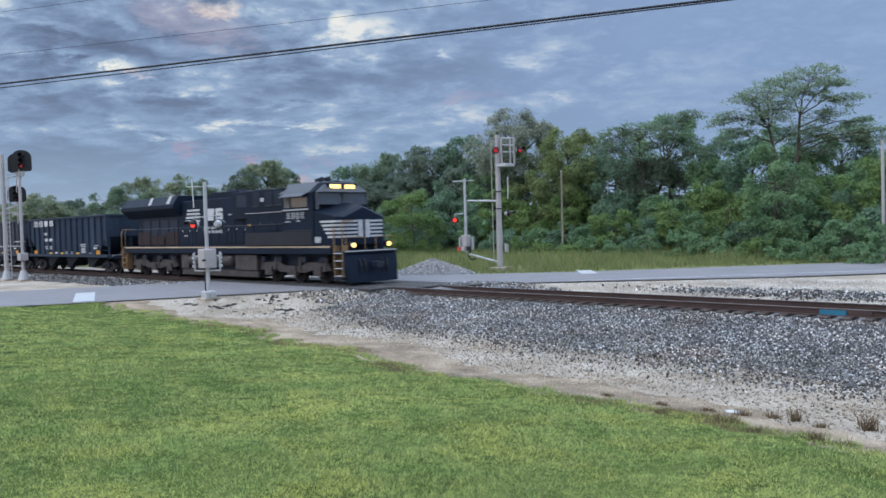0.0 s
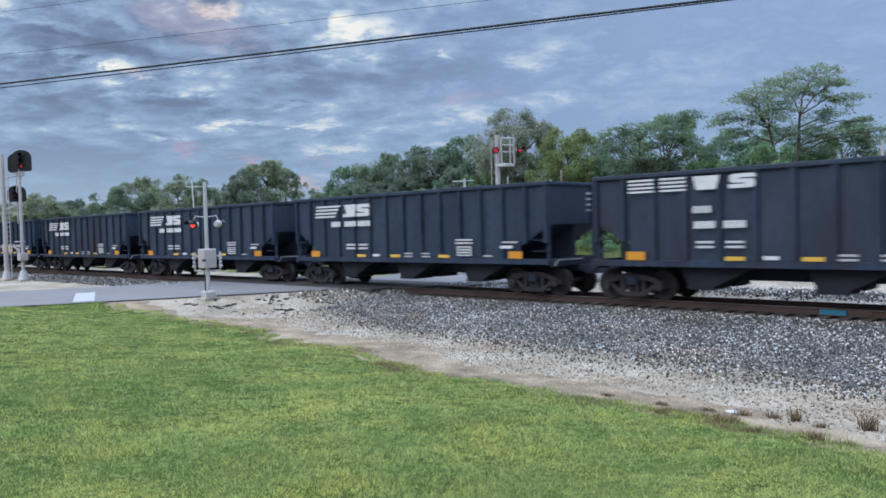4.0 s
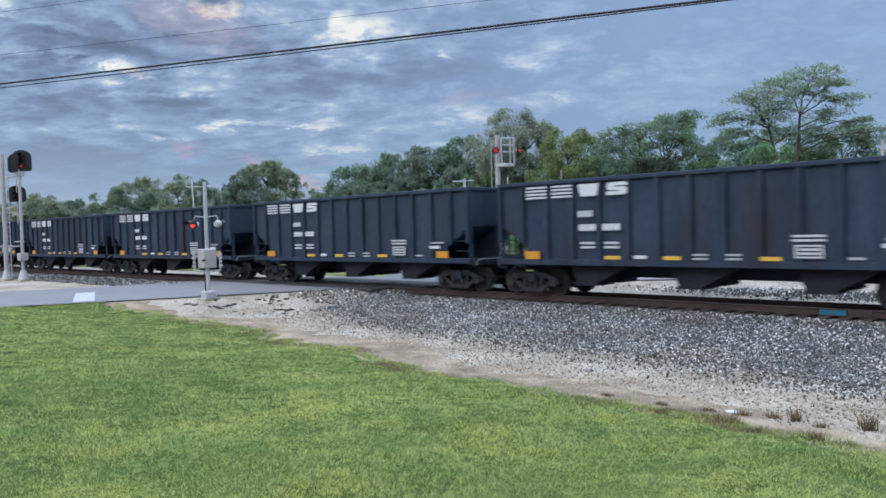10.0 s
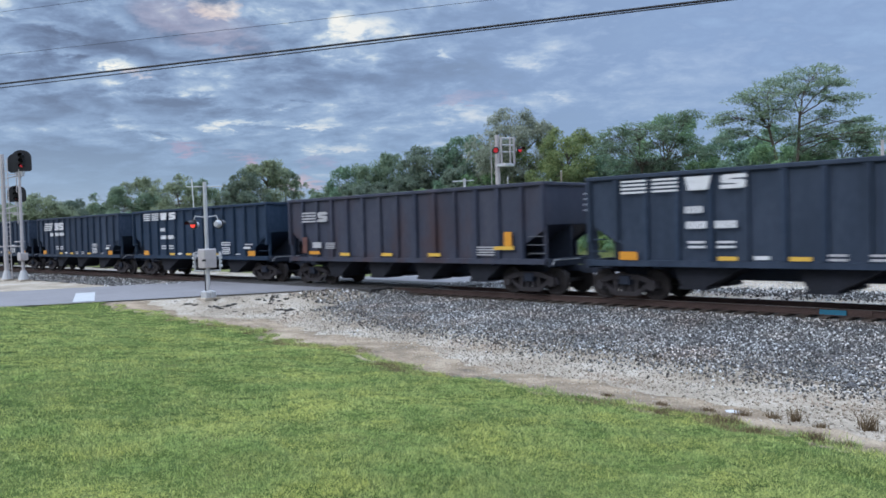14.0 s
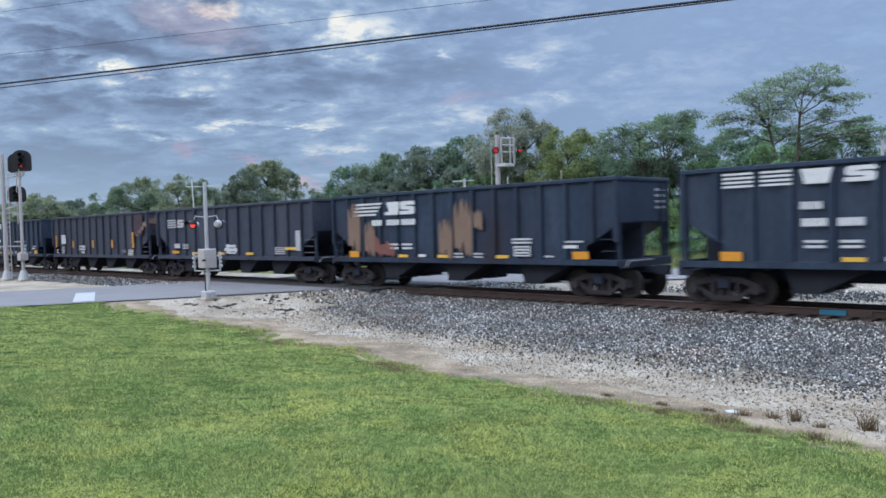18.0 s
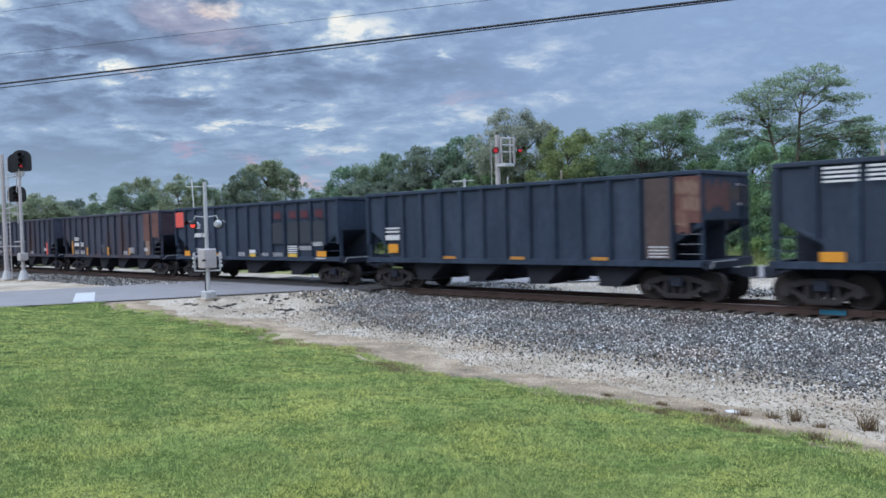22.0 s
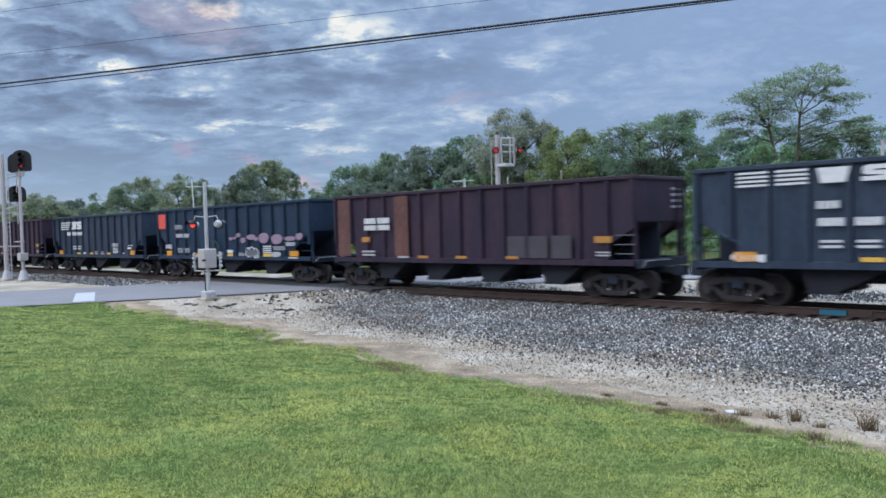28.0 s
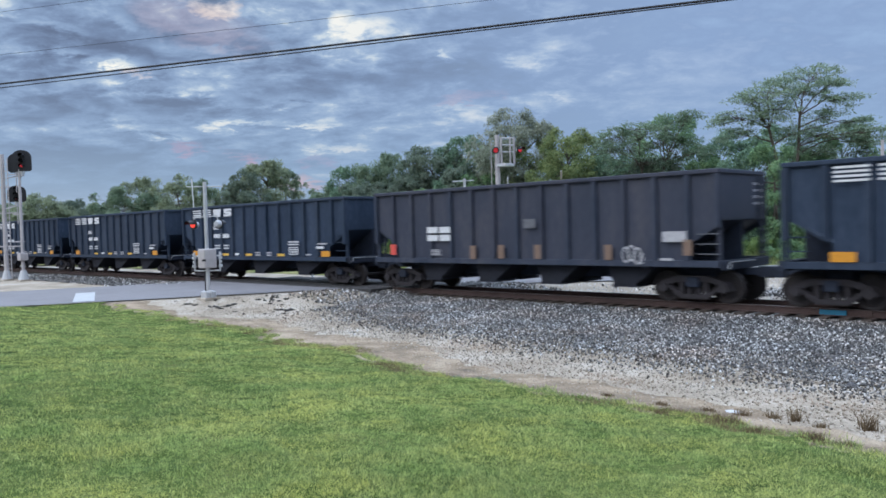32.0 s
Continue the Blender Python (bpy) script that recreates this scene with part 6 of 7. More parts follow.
def wood():
    rng = random.Random(21)
    kinds = ("leaf_dark", "leaf_mid", "leaf_dark", "leaf_mid", "leaf_dusk", "leaf_dark")
    i = 0
    # three ranks of trees behind one another, then bushes down to the meadow
    for rank, (off, share, gap, wide) in enumerate(((9.0, 1.0, 4.4, 6.4), (4.5, 0.80, 4.0, 5.8), (1.0, 0.56, 3.4, 5.0))):
        b = -0.143
        while b < 0.59:
            depth = 77.2 - 52.0 * b + off
            top = CAM_Z + 0.3 + np.interp(b, SKY_B, SKY_R) * depth
            h = top * share * (rng.uniform(0.93, 1.05) if rank == 0 else rng.uniform(0.80, 1.04))
            k = rng.choice(kinds if rank < 2 else ("leaf_mid", "leaf_dark", "leaf_mid", "leaf_dark", "leaf_light", "leaf_dark"))
            if 0.106 < b < 0.18 and rank < 2:
                k = "leaf_olive"
            if b < 0.06 and rank < 2:
                k = rng.choice(("leaf_dusk", "leaf_dark", "leaf_dusk", "leaf_grey"))
            tree(*spot(b * depth, depth + rng.uniform(-1, 1)), h, wide * rng.uniform(0.85, 1.2), k, 100 + i, (30, 46, 56)[rank] + (14 if b < 0.06 else 0), (0.95, 1.0, 1.15)[rank] + (0.15 if b < 0.06 else 0.0), 0.27, (0.50, 0.16, 0.02)[rank])
            b += gap * (0.72 if b < 0.06 else 1.0) / depth * rng.uniform(0.8, 1.2)
            i += 1
    # the depth of the wood behind them
    b = -0.143
    while b < 0.60:
        depth = 93.0 - 52.0 * b
        h = (CAM_Z + 0.3 + np.interp(b, SKY_B, SKY_R) * depth) * rng.uniform(0.55, 0.72)
        tree(*spot(b * depth, depth), h, 8.4, rng.choice(("leaf_dark", "leaf_dusk", "leaf_dark")), 800 + i, 34, 1.0, 0.50, 0.0, label="dark tree deep in the wood")
        b += 4.2 / depth
        i += 1
    b = -0.106
    while b < 0.59:
        depth = 74.0 - 50 * b + rng.uniform(-1.2, 1.2)
        k = rng.choice(("leaf_mid", "leaf_dark", "leaf_mid", "leaf_dark", "leaf_light"))
        tree(*spot(b * depth, depth), rng.uniform(2.4, 4.6), rng.uniform(3.0, 4.4), k, 300 + i, 34, 1.1, 0.22, 0.0, 0.8, "bush", {"leaf_light": "bright green", "leaf_dark": "dark green"}.get(k, "green") + " dense bush along the wood's edge")
        b += 2.4 / depth * rng.uniform(0.8, 1.2)
        i += 1
    b = 0.10
    while b < 0.60:
        depth = 69.5 - 50 * b + rng.uniform(-0.8, 0.8)
        tree(*spot(b * depth, depth), rng.uniform(1.1, 2.3), rng.uniform(2.0, 3.2), rng.choice(("leaf_light", "leaf_mid", "leaf_mid")), 500 + i, 20, 1.1, 0.17, 0.0, 0.8, "bush", "low light green shrub at the meadow's edge")
        b += 1.9 / depth * rng.uniform(0.8, 1.3)
        i += 1
    # single trees that stand out
    tree(*spot(-2.6, 71.5), 6.4, 5.4, "leaf_light", 901, 44, 1.1, 0.23, 0.02, label="bright green rounded tree beside the crossing")
    tree(*spot(6.6, 79.0), 14.4, 8.6, "leaf_pale", 912, 62, 0.62, 0.24, 0.46, label="slender tree with thin silvery leaves", ragged=0.7)
    tree(*spot(11.6, 72.0), 11.7, 7.4, "leaf_olive", 903, 54, 1.0, 0.25, 0.10, label="rounded tree with yellowing olive leaves")
    tree(*spot(21.9, 51.0), 7.8, 4.6, "leaf_mid", 904, 46, 1.1, 0.21, 0.02, label="bright green tree in front of the wood")
    tree(*spot(27.2, 50.5), 6.6, 6.0, "leaf_light", 905, 50, 1.1, 0.21, 0.02, label="bright green tree in front of the wood")
    tree(*spot(20.6, 56.0), 5.0, 3.4, "leaf_light", 907, 34, 1.1, 0.20, 0.0, label="young yellow-green tree among the bushes")
    tree(*spot(30.0, 52.0), 7.0, 4.2, "leaf_mid", 906, 36, 1.0, 0.21, 0.05)
    umbrella_tree(*spot(25.0, 55.5), 13.5, 301, "leaf_feather", ((-1.7, 9.0), (0.5, 9.9)),
                  ((1.5, 13.4, 1.8), (-0.35, 12.9, 1.2), (3.3, 12.6, 0.9), (-2.1, 12.2, 1.8), (0.8, 12.2, 1.6), (-3.3, 11.4, 1.3), (3.1, 11.5, 1.4), (-1.5, 11.0, 1.5), (-4.3, 10.3, 1.3), (-2.6, 10.2, 1.5), (3.0, 10.5, 1.9),
                   (5.4, 9.9, 1.0), (-3.4, 9.3, 1.3), (2.6, 9.3, 2.2), (4.9, 9.0, 1.5), (0.2, 9.2, 1.4), (5.6, 8.3, 0.9), (2.0, 8.0, 2.2)))
    umbrella_tree(*spot(17.7, 66.0), 11.8, 303, "leaf_grey", ((-0.8, 7.2), (1.2, 7.6)),
                  ((3.0, 11.8, 1.0), (1.2, 11.4, 1.8), (-1.2, 11.0, 2.0), (-3.2, 10.6, 1.6), (0.2, 10.2, 2.6), (2.6, 10.2, 1.8), (-3.6, 9.5, 1.9), (3.4, 8.9, 1.9), (-0.6, 8.7, 2.8), (1.6, 8.4, 2.0)))
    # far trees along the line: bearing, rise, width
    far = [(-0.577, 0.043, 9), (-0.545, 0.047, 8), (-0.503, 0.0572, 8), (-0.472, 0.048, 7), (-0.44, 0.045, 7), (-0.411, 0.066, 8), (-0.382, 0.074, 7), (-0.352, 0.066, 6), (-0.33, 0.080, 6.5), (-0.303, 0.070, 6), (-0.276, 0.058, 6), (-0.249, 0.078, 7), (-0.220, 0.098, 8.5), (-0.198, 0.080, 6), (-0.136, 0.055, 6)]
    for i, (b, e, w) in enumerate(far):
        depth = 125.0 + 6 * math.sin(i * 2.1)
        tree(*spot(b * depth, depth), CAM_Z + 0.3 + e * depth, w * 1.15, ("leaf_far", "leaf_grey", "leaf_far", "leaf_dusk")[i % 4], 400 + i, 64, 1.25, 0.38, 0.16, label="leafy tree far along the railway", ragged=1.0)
    b = -0.59
    i = 0
    while b < -0.13:
        depth = 118 + rng.uniform(-3, 3)
        if not -0.185 < b < -0.155:
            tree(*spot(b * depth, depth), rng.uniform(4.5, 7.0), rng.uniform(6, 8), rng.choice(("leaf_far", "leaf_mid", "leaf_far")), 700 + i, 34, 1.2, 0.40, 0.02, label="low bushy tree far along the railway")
        b += 0.036
        i += 1


def umbrella_tree(x, y, h, seed, mat, forks, domes):
    """An open crown of flat feathery leaf layers on forking boughs; forks: sideways, height; domes: sideways, top, half width."""
    rng = np.random.default_rng(seed)
    t = thing("tree", "tall open-crowned tree with flat layered boughs", "tree", pose(x, y, float(land_z(x, y)) - 0.05), "trees of the wood")
    b = Build()
    root = Vector((0, 0, h * 0.30))
    b.tube((0, 0, 0), root, 0.017 * h, 0.013 * h, 8)
    knots = []
    for dx, z in forks:
        k = Vector(RGT * dx) + Vector((0, 0, z))
        bend = root.lerp(k, 0.5) + Vector(RGT * dx * 0.15)
        b.tube(root, bend, 0.010 * h, 0.008 * h, 7).tube(bend, k, 0.008 * h, 0.0065 * h, 7)
        knots.append(k)
    ps, ns = [], []
    up = np.array([0.0, 0.0, 1.0])
    for dx, top, half in domes:
        mid = RGT * dx + FWD * rng.uniform(-1.8, 1.8)
        crown = Vector((mid.x, mid.y, top - 0.35 * half))
        fork = min((k for k in knots), key=lambda k: (k - crown).length + 1.5 * max(0.0, k.z - crown.z))
        low = fork.lerp(root, min(0.9, max(0.0, (fork.z - crown.z + 0.8) / (fork.z - root.z))))
        knee = low.lerp(crown, 0.40) + Vector((0, 0, 0.05 * (crown - low).length)) + Vector(rng.normal(0, 0.12, 3))
        bow = low.lerp(crown, 0.72) + Vector((0, 0, 0.07 * (crown - low).length)) + Vector(rng.normal(0, 0.12, 3))
        b.tube(low, knee, 0.0042 * h, 0.0031 * h, 6).tube(knee, bow, 0.0031 * h, 0.0022 * h, 6).tube(bow, crown, 0.0022 * h, 0.0013 * h, 5)
        for j in range(int(9 + 13 * half)):
            ang, q = rng.random() * 6.283, math.sqrt(rng.random())
            rr = half * q * (1.0 + 0.30 * rng.random() * (q > 0.8))
            e = Vector((mid.x + math.cos(ang) * rr, mid.y + math.sin(ang) * rr, top - 0.30 * half * q * q - 0.50 * half * rng.random() ** 1.4))
            b.tube(knee.lerp(crown, 0.4 + 0.6 * rng.random()), e, 0.0011 * h, 0.0004 * h, 5)
            # each twig ends in a thin level plate of leaves
            m = int(9 + 9 * rng.random())
            wide = 0.20 + 0.18 * rng.random()
            off = rng.normal(size=(m, 3)) * np.array([wide, wide, 0.035])
            tilt = rng.normal(0, 0.16, 2)
            off[:, 2] += off[:, 0] * tilt[0] + off[:, 1] * tilt[1] - 0.12 * (off[:, 0] ** 2 + off[:, 1] ** 2)
            ps.append(np.array(e) + off)
            ns.append(up + rng.normal(0, 0.34, (m, 3)))
    part("trunk", b.mesh("trunk", M["bark"]), t)
    v, f = sprays(rng, np.concatenate(ps), np.concatenate(ns), 0.24, 0.036, 3, 0.2)
    part("crown", raw_mesh("crown", v, f, M[mat]), t)
    return t


wood()


def tufts(name, xs, ys, heights, mat, label, category, seed, width=0.02, blades=5, lean=0.35):
    """Upright blades in tufts, one mesh."""
    rng = np.random.default_rng(seed)
    n = len(xs)
    x, y, h = (np.repeat(np.asarray(a, float), blades) for a in (xs, ys, heights))
    k = n * blades
    spread = width * 2.2
    x = x + rng.normal(0, spread, k)
    y = y + rng.normal(0, spread, k)
    z = land_z(x, y) + 0.02
    h = h * (0.6 + 0.7 * rng.random(k))
    ang = rng.random(k) * 6.283
    dx, dy = np.cos(ang) * width * 0.5, np.sin(ang) * width * 0.5
    lx, ly = rng.normal(0, lean, k) * h, rng.normal(0, lean, k) * h
    v = np.stack([np.stack([x - dx, y - dy, z - 0.02], 1), np.stack([x + dx, y + dy, z - 0.02], 1), np.stack([x + lx, y + ly, z + h], 1)], 1).reshape(-1, 3)
    solid(name, raw_mesh(name, v, np.arange(k * 3).reshape(k, 3), M[mat]), label, category, kind="stuff")


def undergrowth():
    rng = np.random.default_rng(31)
    n = 30000
    x = rng.uniform(-95, 10, n)
    y = rng.uniform(29, 60, n)
    keep = (x < road_left(y) - 0.7) & (y > 29 + 3.0 * (x > -42) + rng.random(n))
    x, y = x[keep], y[keep]
    deep = np.clip((road_left(y) - x) / 7.0, 0.0, 1.0)
    clump = 0.5 + 0.5 * np.sin(x * 0.9 + 2.0 * np.sin(y * 0.7)) * np.sin(y * 0.55 + 1.2)
    tufts("meadow_weeds", x, y, (0.10 + 0.34 * deep) * (0.5 + clump) + 0.42 * deep * rng.random(len(x)) ** 3, "weeds", "tall dry grass and weeds beside the road", "weeds", 32, 0.035, 6)


undergrowth()


def edge_weeds():
    """Brown and green weeds where the lawn meets the dirt."""
    rng = np.random.default_rng(77)
    spots = [(-3.0, 10.84, 0.20), (-3.9, 10.72, 0.16), (-4.15, 10.70, 0.07), (-4.5, 10.50, 0.08), (-3.45, 10.45, 0.06), (-4.95, 10.40, 0.05), (-5.6, 10.3, 0.05), (-2.55, 10.6, 0.07), (-6.6, 10.4, 0.04)]
    for i, (x, y, h) in enumerate(spots):
        n = 24
        xs, ys = x + rng.normal(0, 0.045, n), y + rng.normal(0, 0.04, n)
        tufts("weed_clump", xs, ys, np.full(n, h), "dry_weed", "small brown dry weed clump on bare dirt", "weed", 80 + i, 0.012, 4, 0.32)
    xs, ys, hs = [], [], []
    for i in range(34):
        x = -5.5 + 2.7 * rng.random() ** 0.8
        n = 16
        xs.append(x + rng.normal(0, 0.05, n))
        ys.append(float(lawn_edge(x)) + rng.normal(0.10, 0.08) + rng.normal(0, 0.03, n))
        hs.append(np.full(n, 0.035 + 0.075 * rng.random() ** 2))
    tufts("withered_weeds", np.concatenate(xs), np.concatenate(ys), np.concatenate(hs), "dry_weed", "low brown withered weeds on the lawn's edge", "weeds", 180, 0.012, 4, 0.45)
    for x, y, h in ((-9.1, 0.22, 0.05), (-8.85, 0.30, 0.05), (-8.5, 0.14, 0.07), (-8.35, 0.16, 0.06)):
        n = 26
        tufts("weed_clump", x + rng.normal(0, 0.07, n), float(lawn_edge(x)) + y + rng.normal(0, 0.04, n), np.full(n, h), "leaf_dark", "small dark green weed clump on bare dirt", "weed", 240 + int(x * -10), 0.014, 5, 0.6)
    n = 9000
    xs = rng.uniform(-26, 1, n)
    xs = xs[np.sin(xs * 1.9) * np.sin(xs * 0.7 + 1.0) + rng.normal(0, 0.25, n) > -0.1]
    ys = lawn_edge(xs) + rng.normal(-0.10, 0.26, len(xs))
    tufts("dead_grass", xs, ys, 0.018 + 0.03 * rng.random(len(xs)), "dead_grass", "brown dead grass straggling over bare dirt", "grass", 92, 0.012, 7, 0.9)
    n = 2600
    xs = rng.uniform(-30, 1, n)
    ys = lawn_edge(xs) + np.abs(rng.normal(0.05, 0.30, n)) * (0.5 + 0.5 * np.sin(xs * 2.7) * np.sin(xs * 1.1 + 1))
    keep = xs > road_right(ys) + 0.4
    tufts("edge_grass", xs[keep], ys[keep], 0.035 + 0.05 * rng.random(int(keep.sum())), "blades", "straggling grass tufts along the lawn's edge", "grass", 91, 0.012, 6, 0.6)


edge_weeds()


# ---- signals ----
def bucket_signal(par, x, y, z, lit, towards):
    """A round crossing flasher with its backing disc and hood, facing the way given."""
    d = Vector(towards).normalized()
    c = Vector((x, y, z))
    part("backing_disc", Build().tube(c - d * 0.02, c + d * 0.02, 0.20, n=24).mesh("backing_disc", M["black"]), par)
    part("lens", Build().tube(c + d * 0.02, c + d * 0.05, 0.125, n=20).mesh("lens", M[("red_soft" if lit > 1 else "red_lit") if lit else "red_dim"]), par, "lit red lens" if lit else "red lens")
    part("lamp_case", Build().tube(c - d * 0.22, c - d * 0.02, 0.10, 0.16, n=16).mesh("lamp_case", M["galv"]), par)
    hood = Build()
    a = d.cross(Vector((0, 0, 1))).normalized()
    u = Vector((0, 0, 1))
    rings = []
    for k in (0.03, 0.34):
        rings.append([c + d * k + (a * math.cos(t) + u * math.sin(t)) * 0.145 for t in [math.pi * i / 10 for i in range(11)]])
    hood.loft(rings, False)
    me = hood.mesh("hood", M["black"])
    part("hood", me, par)


def signals():
    # near crossing signal
    x, y = -28.1, 15.7
    z = float(land_z(x, y))
    s = thing("crossing_signal", "galvanised crossing signal mast with flashers and gate box", "crossing signal", pose(x, y, z))
    P = lambda name, b, mat, label="", bev=0: part(name, bevelled(b, name, M[mat], bev) if bev else b.mesh(name, M[mat]), s, label)
    P("foundation", Build().box(-0.35, 0.35, -0.35, 0.35, -0.2, 0.06), "limestone", "", 0.02)
    P("base_casting", Build().box(-0.22, 0.22, -0.22, 0.22, 0.05, 0.30).box(-0.30, 0.30, -0.06, 0.06, 0.05, 0.34), "galv", "", 0.02)
    P("mast", Build().tube((0, 0, 0.1), (0, 0, 4.62), 0.076, n=14), "galv")
    f = FWD
    r = RGT
    P("mechanism_box", Build().box(-0.27, 0.27, -0.27, 0.27, 1.22, 1.98), "alu", "grey gate mechanism box", 0.04)
    P("box_label", Build().add([tuple(-f * 0.44 + r * a + Vector((0, 0, b))) for a, b in ((-0.08, 1.50), (0.08, 1.50), (0.08, 1.58), (-0.08, 1.58))], [(0, 1, 2, 3)]), "black")
    for q in (-1, 1):
        P("bracket", Build().path([tuple(r * q * 0.50 + Vector((0, 0, 1.15))), tuple(r * q * 0.50 + Vector((0, 0, 1.85)))], 0.035).path([(0, 0, 1.12), tuple(r * q * 0.52 + Vector((0, 0, 1.12)))], 0.03).path([tuple(r * q * 0.3 + Vector((0, 0, 1.7))), tuple(r * q * 0.52 + Vector((0, 0, 1.7)))], 0.03), "galv")
        for zz, wd in ((1.30, 0.06), (1.46, 0.045), (1.62, 0.06), (1.76, 0.045)):
            c = r * q * 0.52 + Vector((0, 0, zz))
            P("counterweight", Build().box(c.x - wd, c.x + wd, c.y - wd, c.y + wd, zz - 0.05, zz + 0.05), "galv", "", 0.012)
        P("flasher_arm", Build().path([(0, 0, 3.22), tuple(r * q * 0.42 + Vector((0, 0, 3.28))), tuple(r * q * 0.48 + Vector((0, 0, 3.10)))], 0.022), "galv")
        c = r * q * 0.5
        bucket_signal(s, c.x, c.y, 2.95, q < 0, (0.25, -0.97, 0) if q < 0 else (-0.5, 0.86, 0))
    P("cross_arm", Build().path([tuple(-r * 0.72 + Vector((0, 0, 4.44))), tuple(r * 0.72 + Vector((0, 0, 4.42)))], 0.022), "galv")
    P("antenna", Build().tube(tuple(-r * 0.46 + Vector((0, 0, 3.62))), tuple(-r * 0.50 + Vector((0, 0, 4.75))), 0.022, n=6), "white")
    P("cable", Build().path([tuple(-r * 0.16 + Vector((0, 0, 1.4))), tuple(-r * 0.12 + Vector((0, 0, 0.8))), tuple(-r * 0.10 + Vector((0, 0, 0.2)))], 0.025), "cable")
    # cantilever mast beyond the road
    x, y = -29.2, 35.0
    z = float(land_z(x, y))
    m = thing("cantilever_mast", "tall grey cantilever signal mast with ladder and cage", "crossing signal", pose(x, y, z))
    Q = lambda name, b, mat, label="", bev=0, par=None: part(name, bevelled(b, name, M[mat], bev) if bev else b.mesh(name, M[mat]), par or m, label)
    Q("foundation", Build().box(-0.5, 0.5, -0.5, 0.5, -0.2, 0.25), "limestone", "", 0.03)
    Q("mast", Build().tube((0, 0, 0.2), (0, 0, 7.9), 0.19, 0.13, 14), "alu")
    for zz in (3.6, 4.6):
        Q("clamp_band", Build().tube((0, 0, zz), (0, 0, zz + 0.06), 0.20, n=14), "black")
    lad = Build()
    for q in (-0.06, 0.10):
        lad.tube(tuple(-r * 0.36 + f * q + Vector((0, 0, 0.6))), tuple(-r * 0.36 + f * q + Vector((0, 0, 7.6))), 0.02, n=5)
    for i in range(22):
        lad.tube(tuple(-r * 0.36 - f * 0.06 + Vector((0, 0, 0.7 + i * 0.31))), tuple(-r * 0.36 + f * 0.10 + Vector((0, 0, 0.7 + i * 0.31))), 0.015, n=5)
    Q("ladder", lad, "alu")
    plat = Q("platform", Build().box(0.0, 0.78, -0.15, 0.60, 6.05, 6.22), "galv", "grated service platform", 0.02)
    for (a, b) in ((0.12, -0.3), (0.62, -0.3), (0.88, -0.1), (0.15, 0.35), (0.88, 0.35)):
        p0 = r * (a + 0.1) + f * b
        Q("guard_post", Build().tube((p0.x, p0.y, 6.18), (p0.x, p0.y, 7.75), 0.05, n=6), "alu", "", 0, plat)
    for zz in (6.9, 7.3, 7.7):
        Q("guard_rail", Build().path([tuple(r * 0.22 - f * 0.3 + Vector((0, 0, zz))), tuple(r * 0.98 - f * 0.1 + Vector((0, 0, zz))), tuple(r * 0.98 + f * 0.35 + Vector((0, 0, zz)))], 0.04), "galv", "", 0, plat)
    for q, lit in ((-0.12, 2), (1.25, 2)):
        c = r * q - f * 0.45
        bucket_signal(m, c.x, c.y, 6.98, lit, (0.62, -0.78, 0) if q < 0 else (0.9, -0.2, 0))
    c = r * 0.55
    bucket_signal(m, c.x, c.y, 3.35, False, (0.9, 0.3, 0))
    Q("antenna", Build().tube(tuple(r * 0.55 + Vector((0, 0, 4.2))), tuple(r * 0.57 + Vector((0, 0, 5.5))), 0.03, n=6), "white")
    Q("conduit_box", Build().box(0.25, 0.42, 0.1, 0.3, 1.1, 1.6), "alu", "", 0.02)
    # gate post carried on two brackets beside the mast
    g = -r * 1.95
    for z0, z1, a in ((4.15, 4.1, 0.05), (1.05, 0.50, 0.06)):
        Q("bracket_arm", Build().tube(tuple(g * 0.93 + Vector((0, 0, z0))), (0, 0, z1), a, n=8), "white")
    Q("gate_post", Build().tube(tuple(g + Vector((0, 0, 1.1))), tuple(g + Vector((0, 0, 5.45))), 0.085, 0.075, 10), "galv")
    Q("post_cross_arm", Build().tube(tuple(g - r * 0.7 + Vector((0, 0, 5.28))), tuple(g + r * 0.55 + Vector((0, 0, 5.32))), 0.03, n=6), "galv")
    gm = Q("gate_mechanism", Build().box(g.x - 0.2, g.x + 0.2, g.y - 0.2, g.y + 0.2, 1.50, 2.15), "alu", "grey gate mechanism", 0.03)
    for q in (-0.33, 0.37):
        Q("counterweight_arm", Build().box(g.x + r.x * q - 0.04, g.x + r.x * q + 0.04, g.y + r.y * q - 0.1, g.y + r.y * q + 0.1, 1.30, 2.05), "galv", "", 0.01, gm)
    for k, mt in ((-0.42, "redpaint"), (-0.22, "white"), (0.12, "black")):
        c = g + r * k - f * 0.3
        Q("gate_arm_stub", Build().box(c.x - 0.09, c.x + 0.09, c.y - 0.09, c.y + 0.09, 1.26, 1.50), mt, "red and white gate arm stub", 0.01, gm)
    c = g - r * 0.62 - f * 0.1
    bucket_signal(m, c.x, c.y, 3.05, True, (0.62, -0.78, 0))
    Q("lamp_arm", Build().path([tuple(g + Vector((0, 0, 3.4))), tuple(c + Vector((0, 0, 3.4))), tuple(c + Vector((0, 0, 3.1)))], 0.025), "galv")
    Q("cable", Build().path([tuple(g + r * 0.25 + Vector((0, 0, 1.30))), tuple(g + r * 0.12 + Vector((0, 0, 0.95))), tuple(g + r * 0.28 + Vector((0, 0, 0.72))), tuple(g + r * 0.55 + Vector((0, 0, 0.78)))], 0.045), "cable")
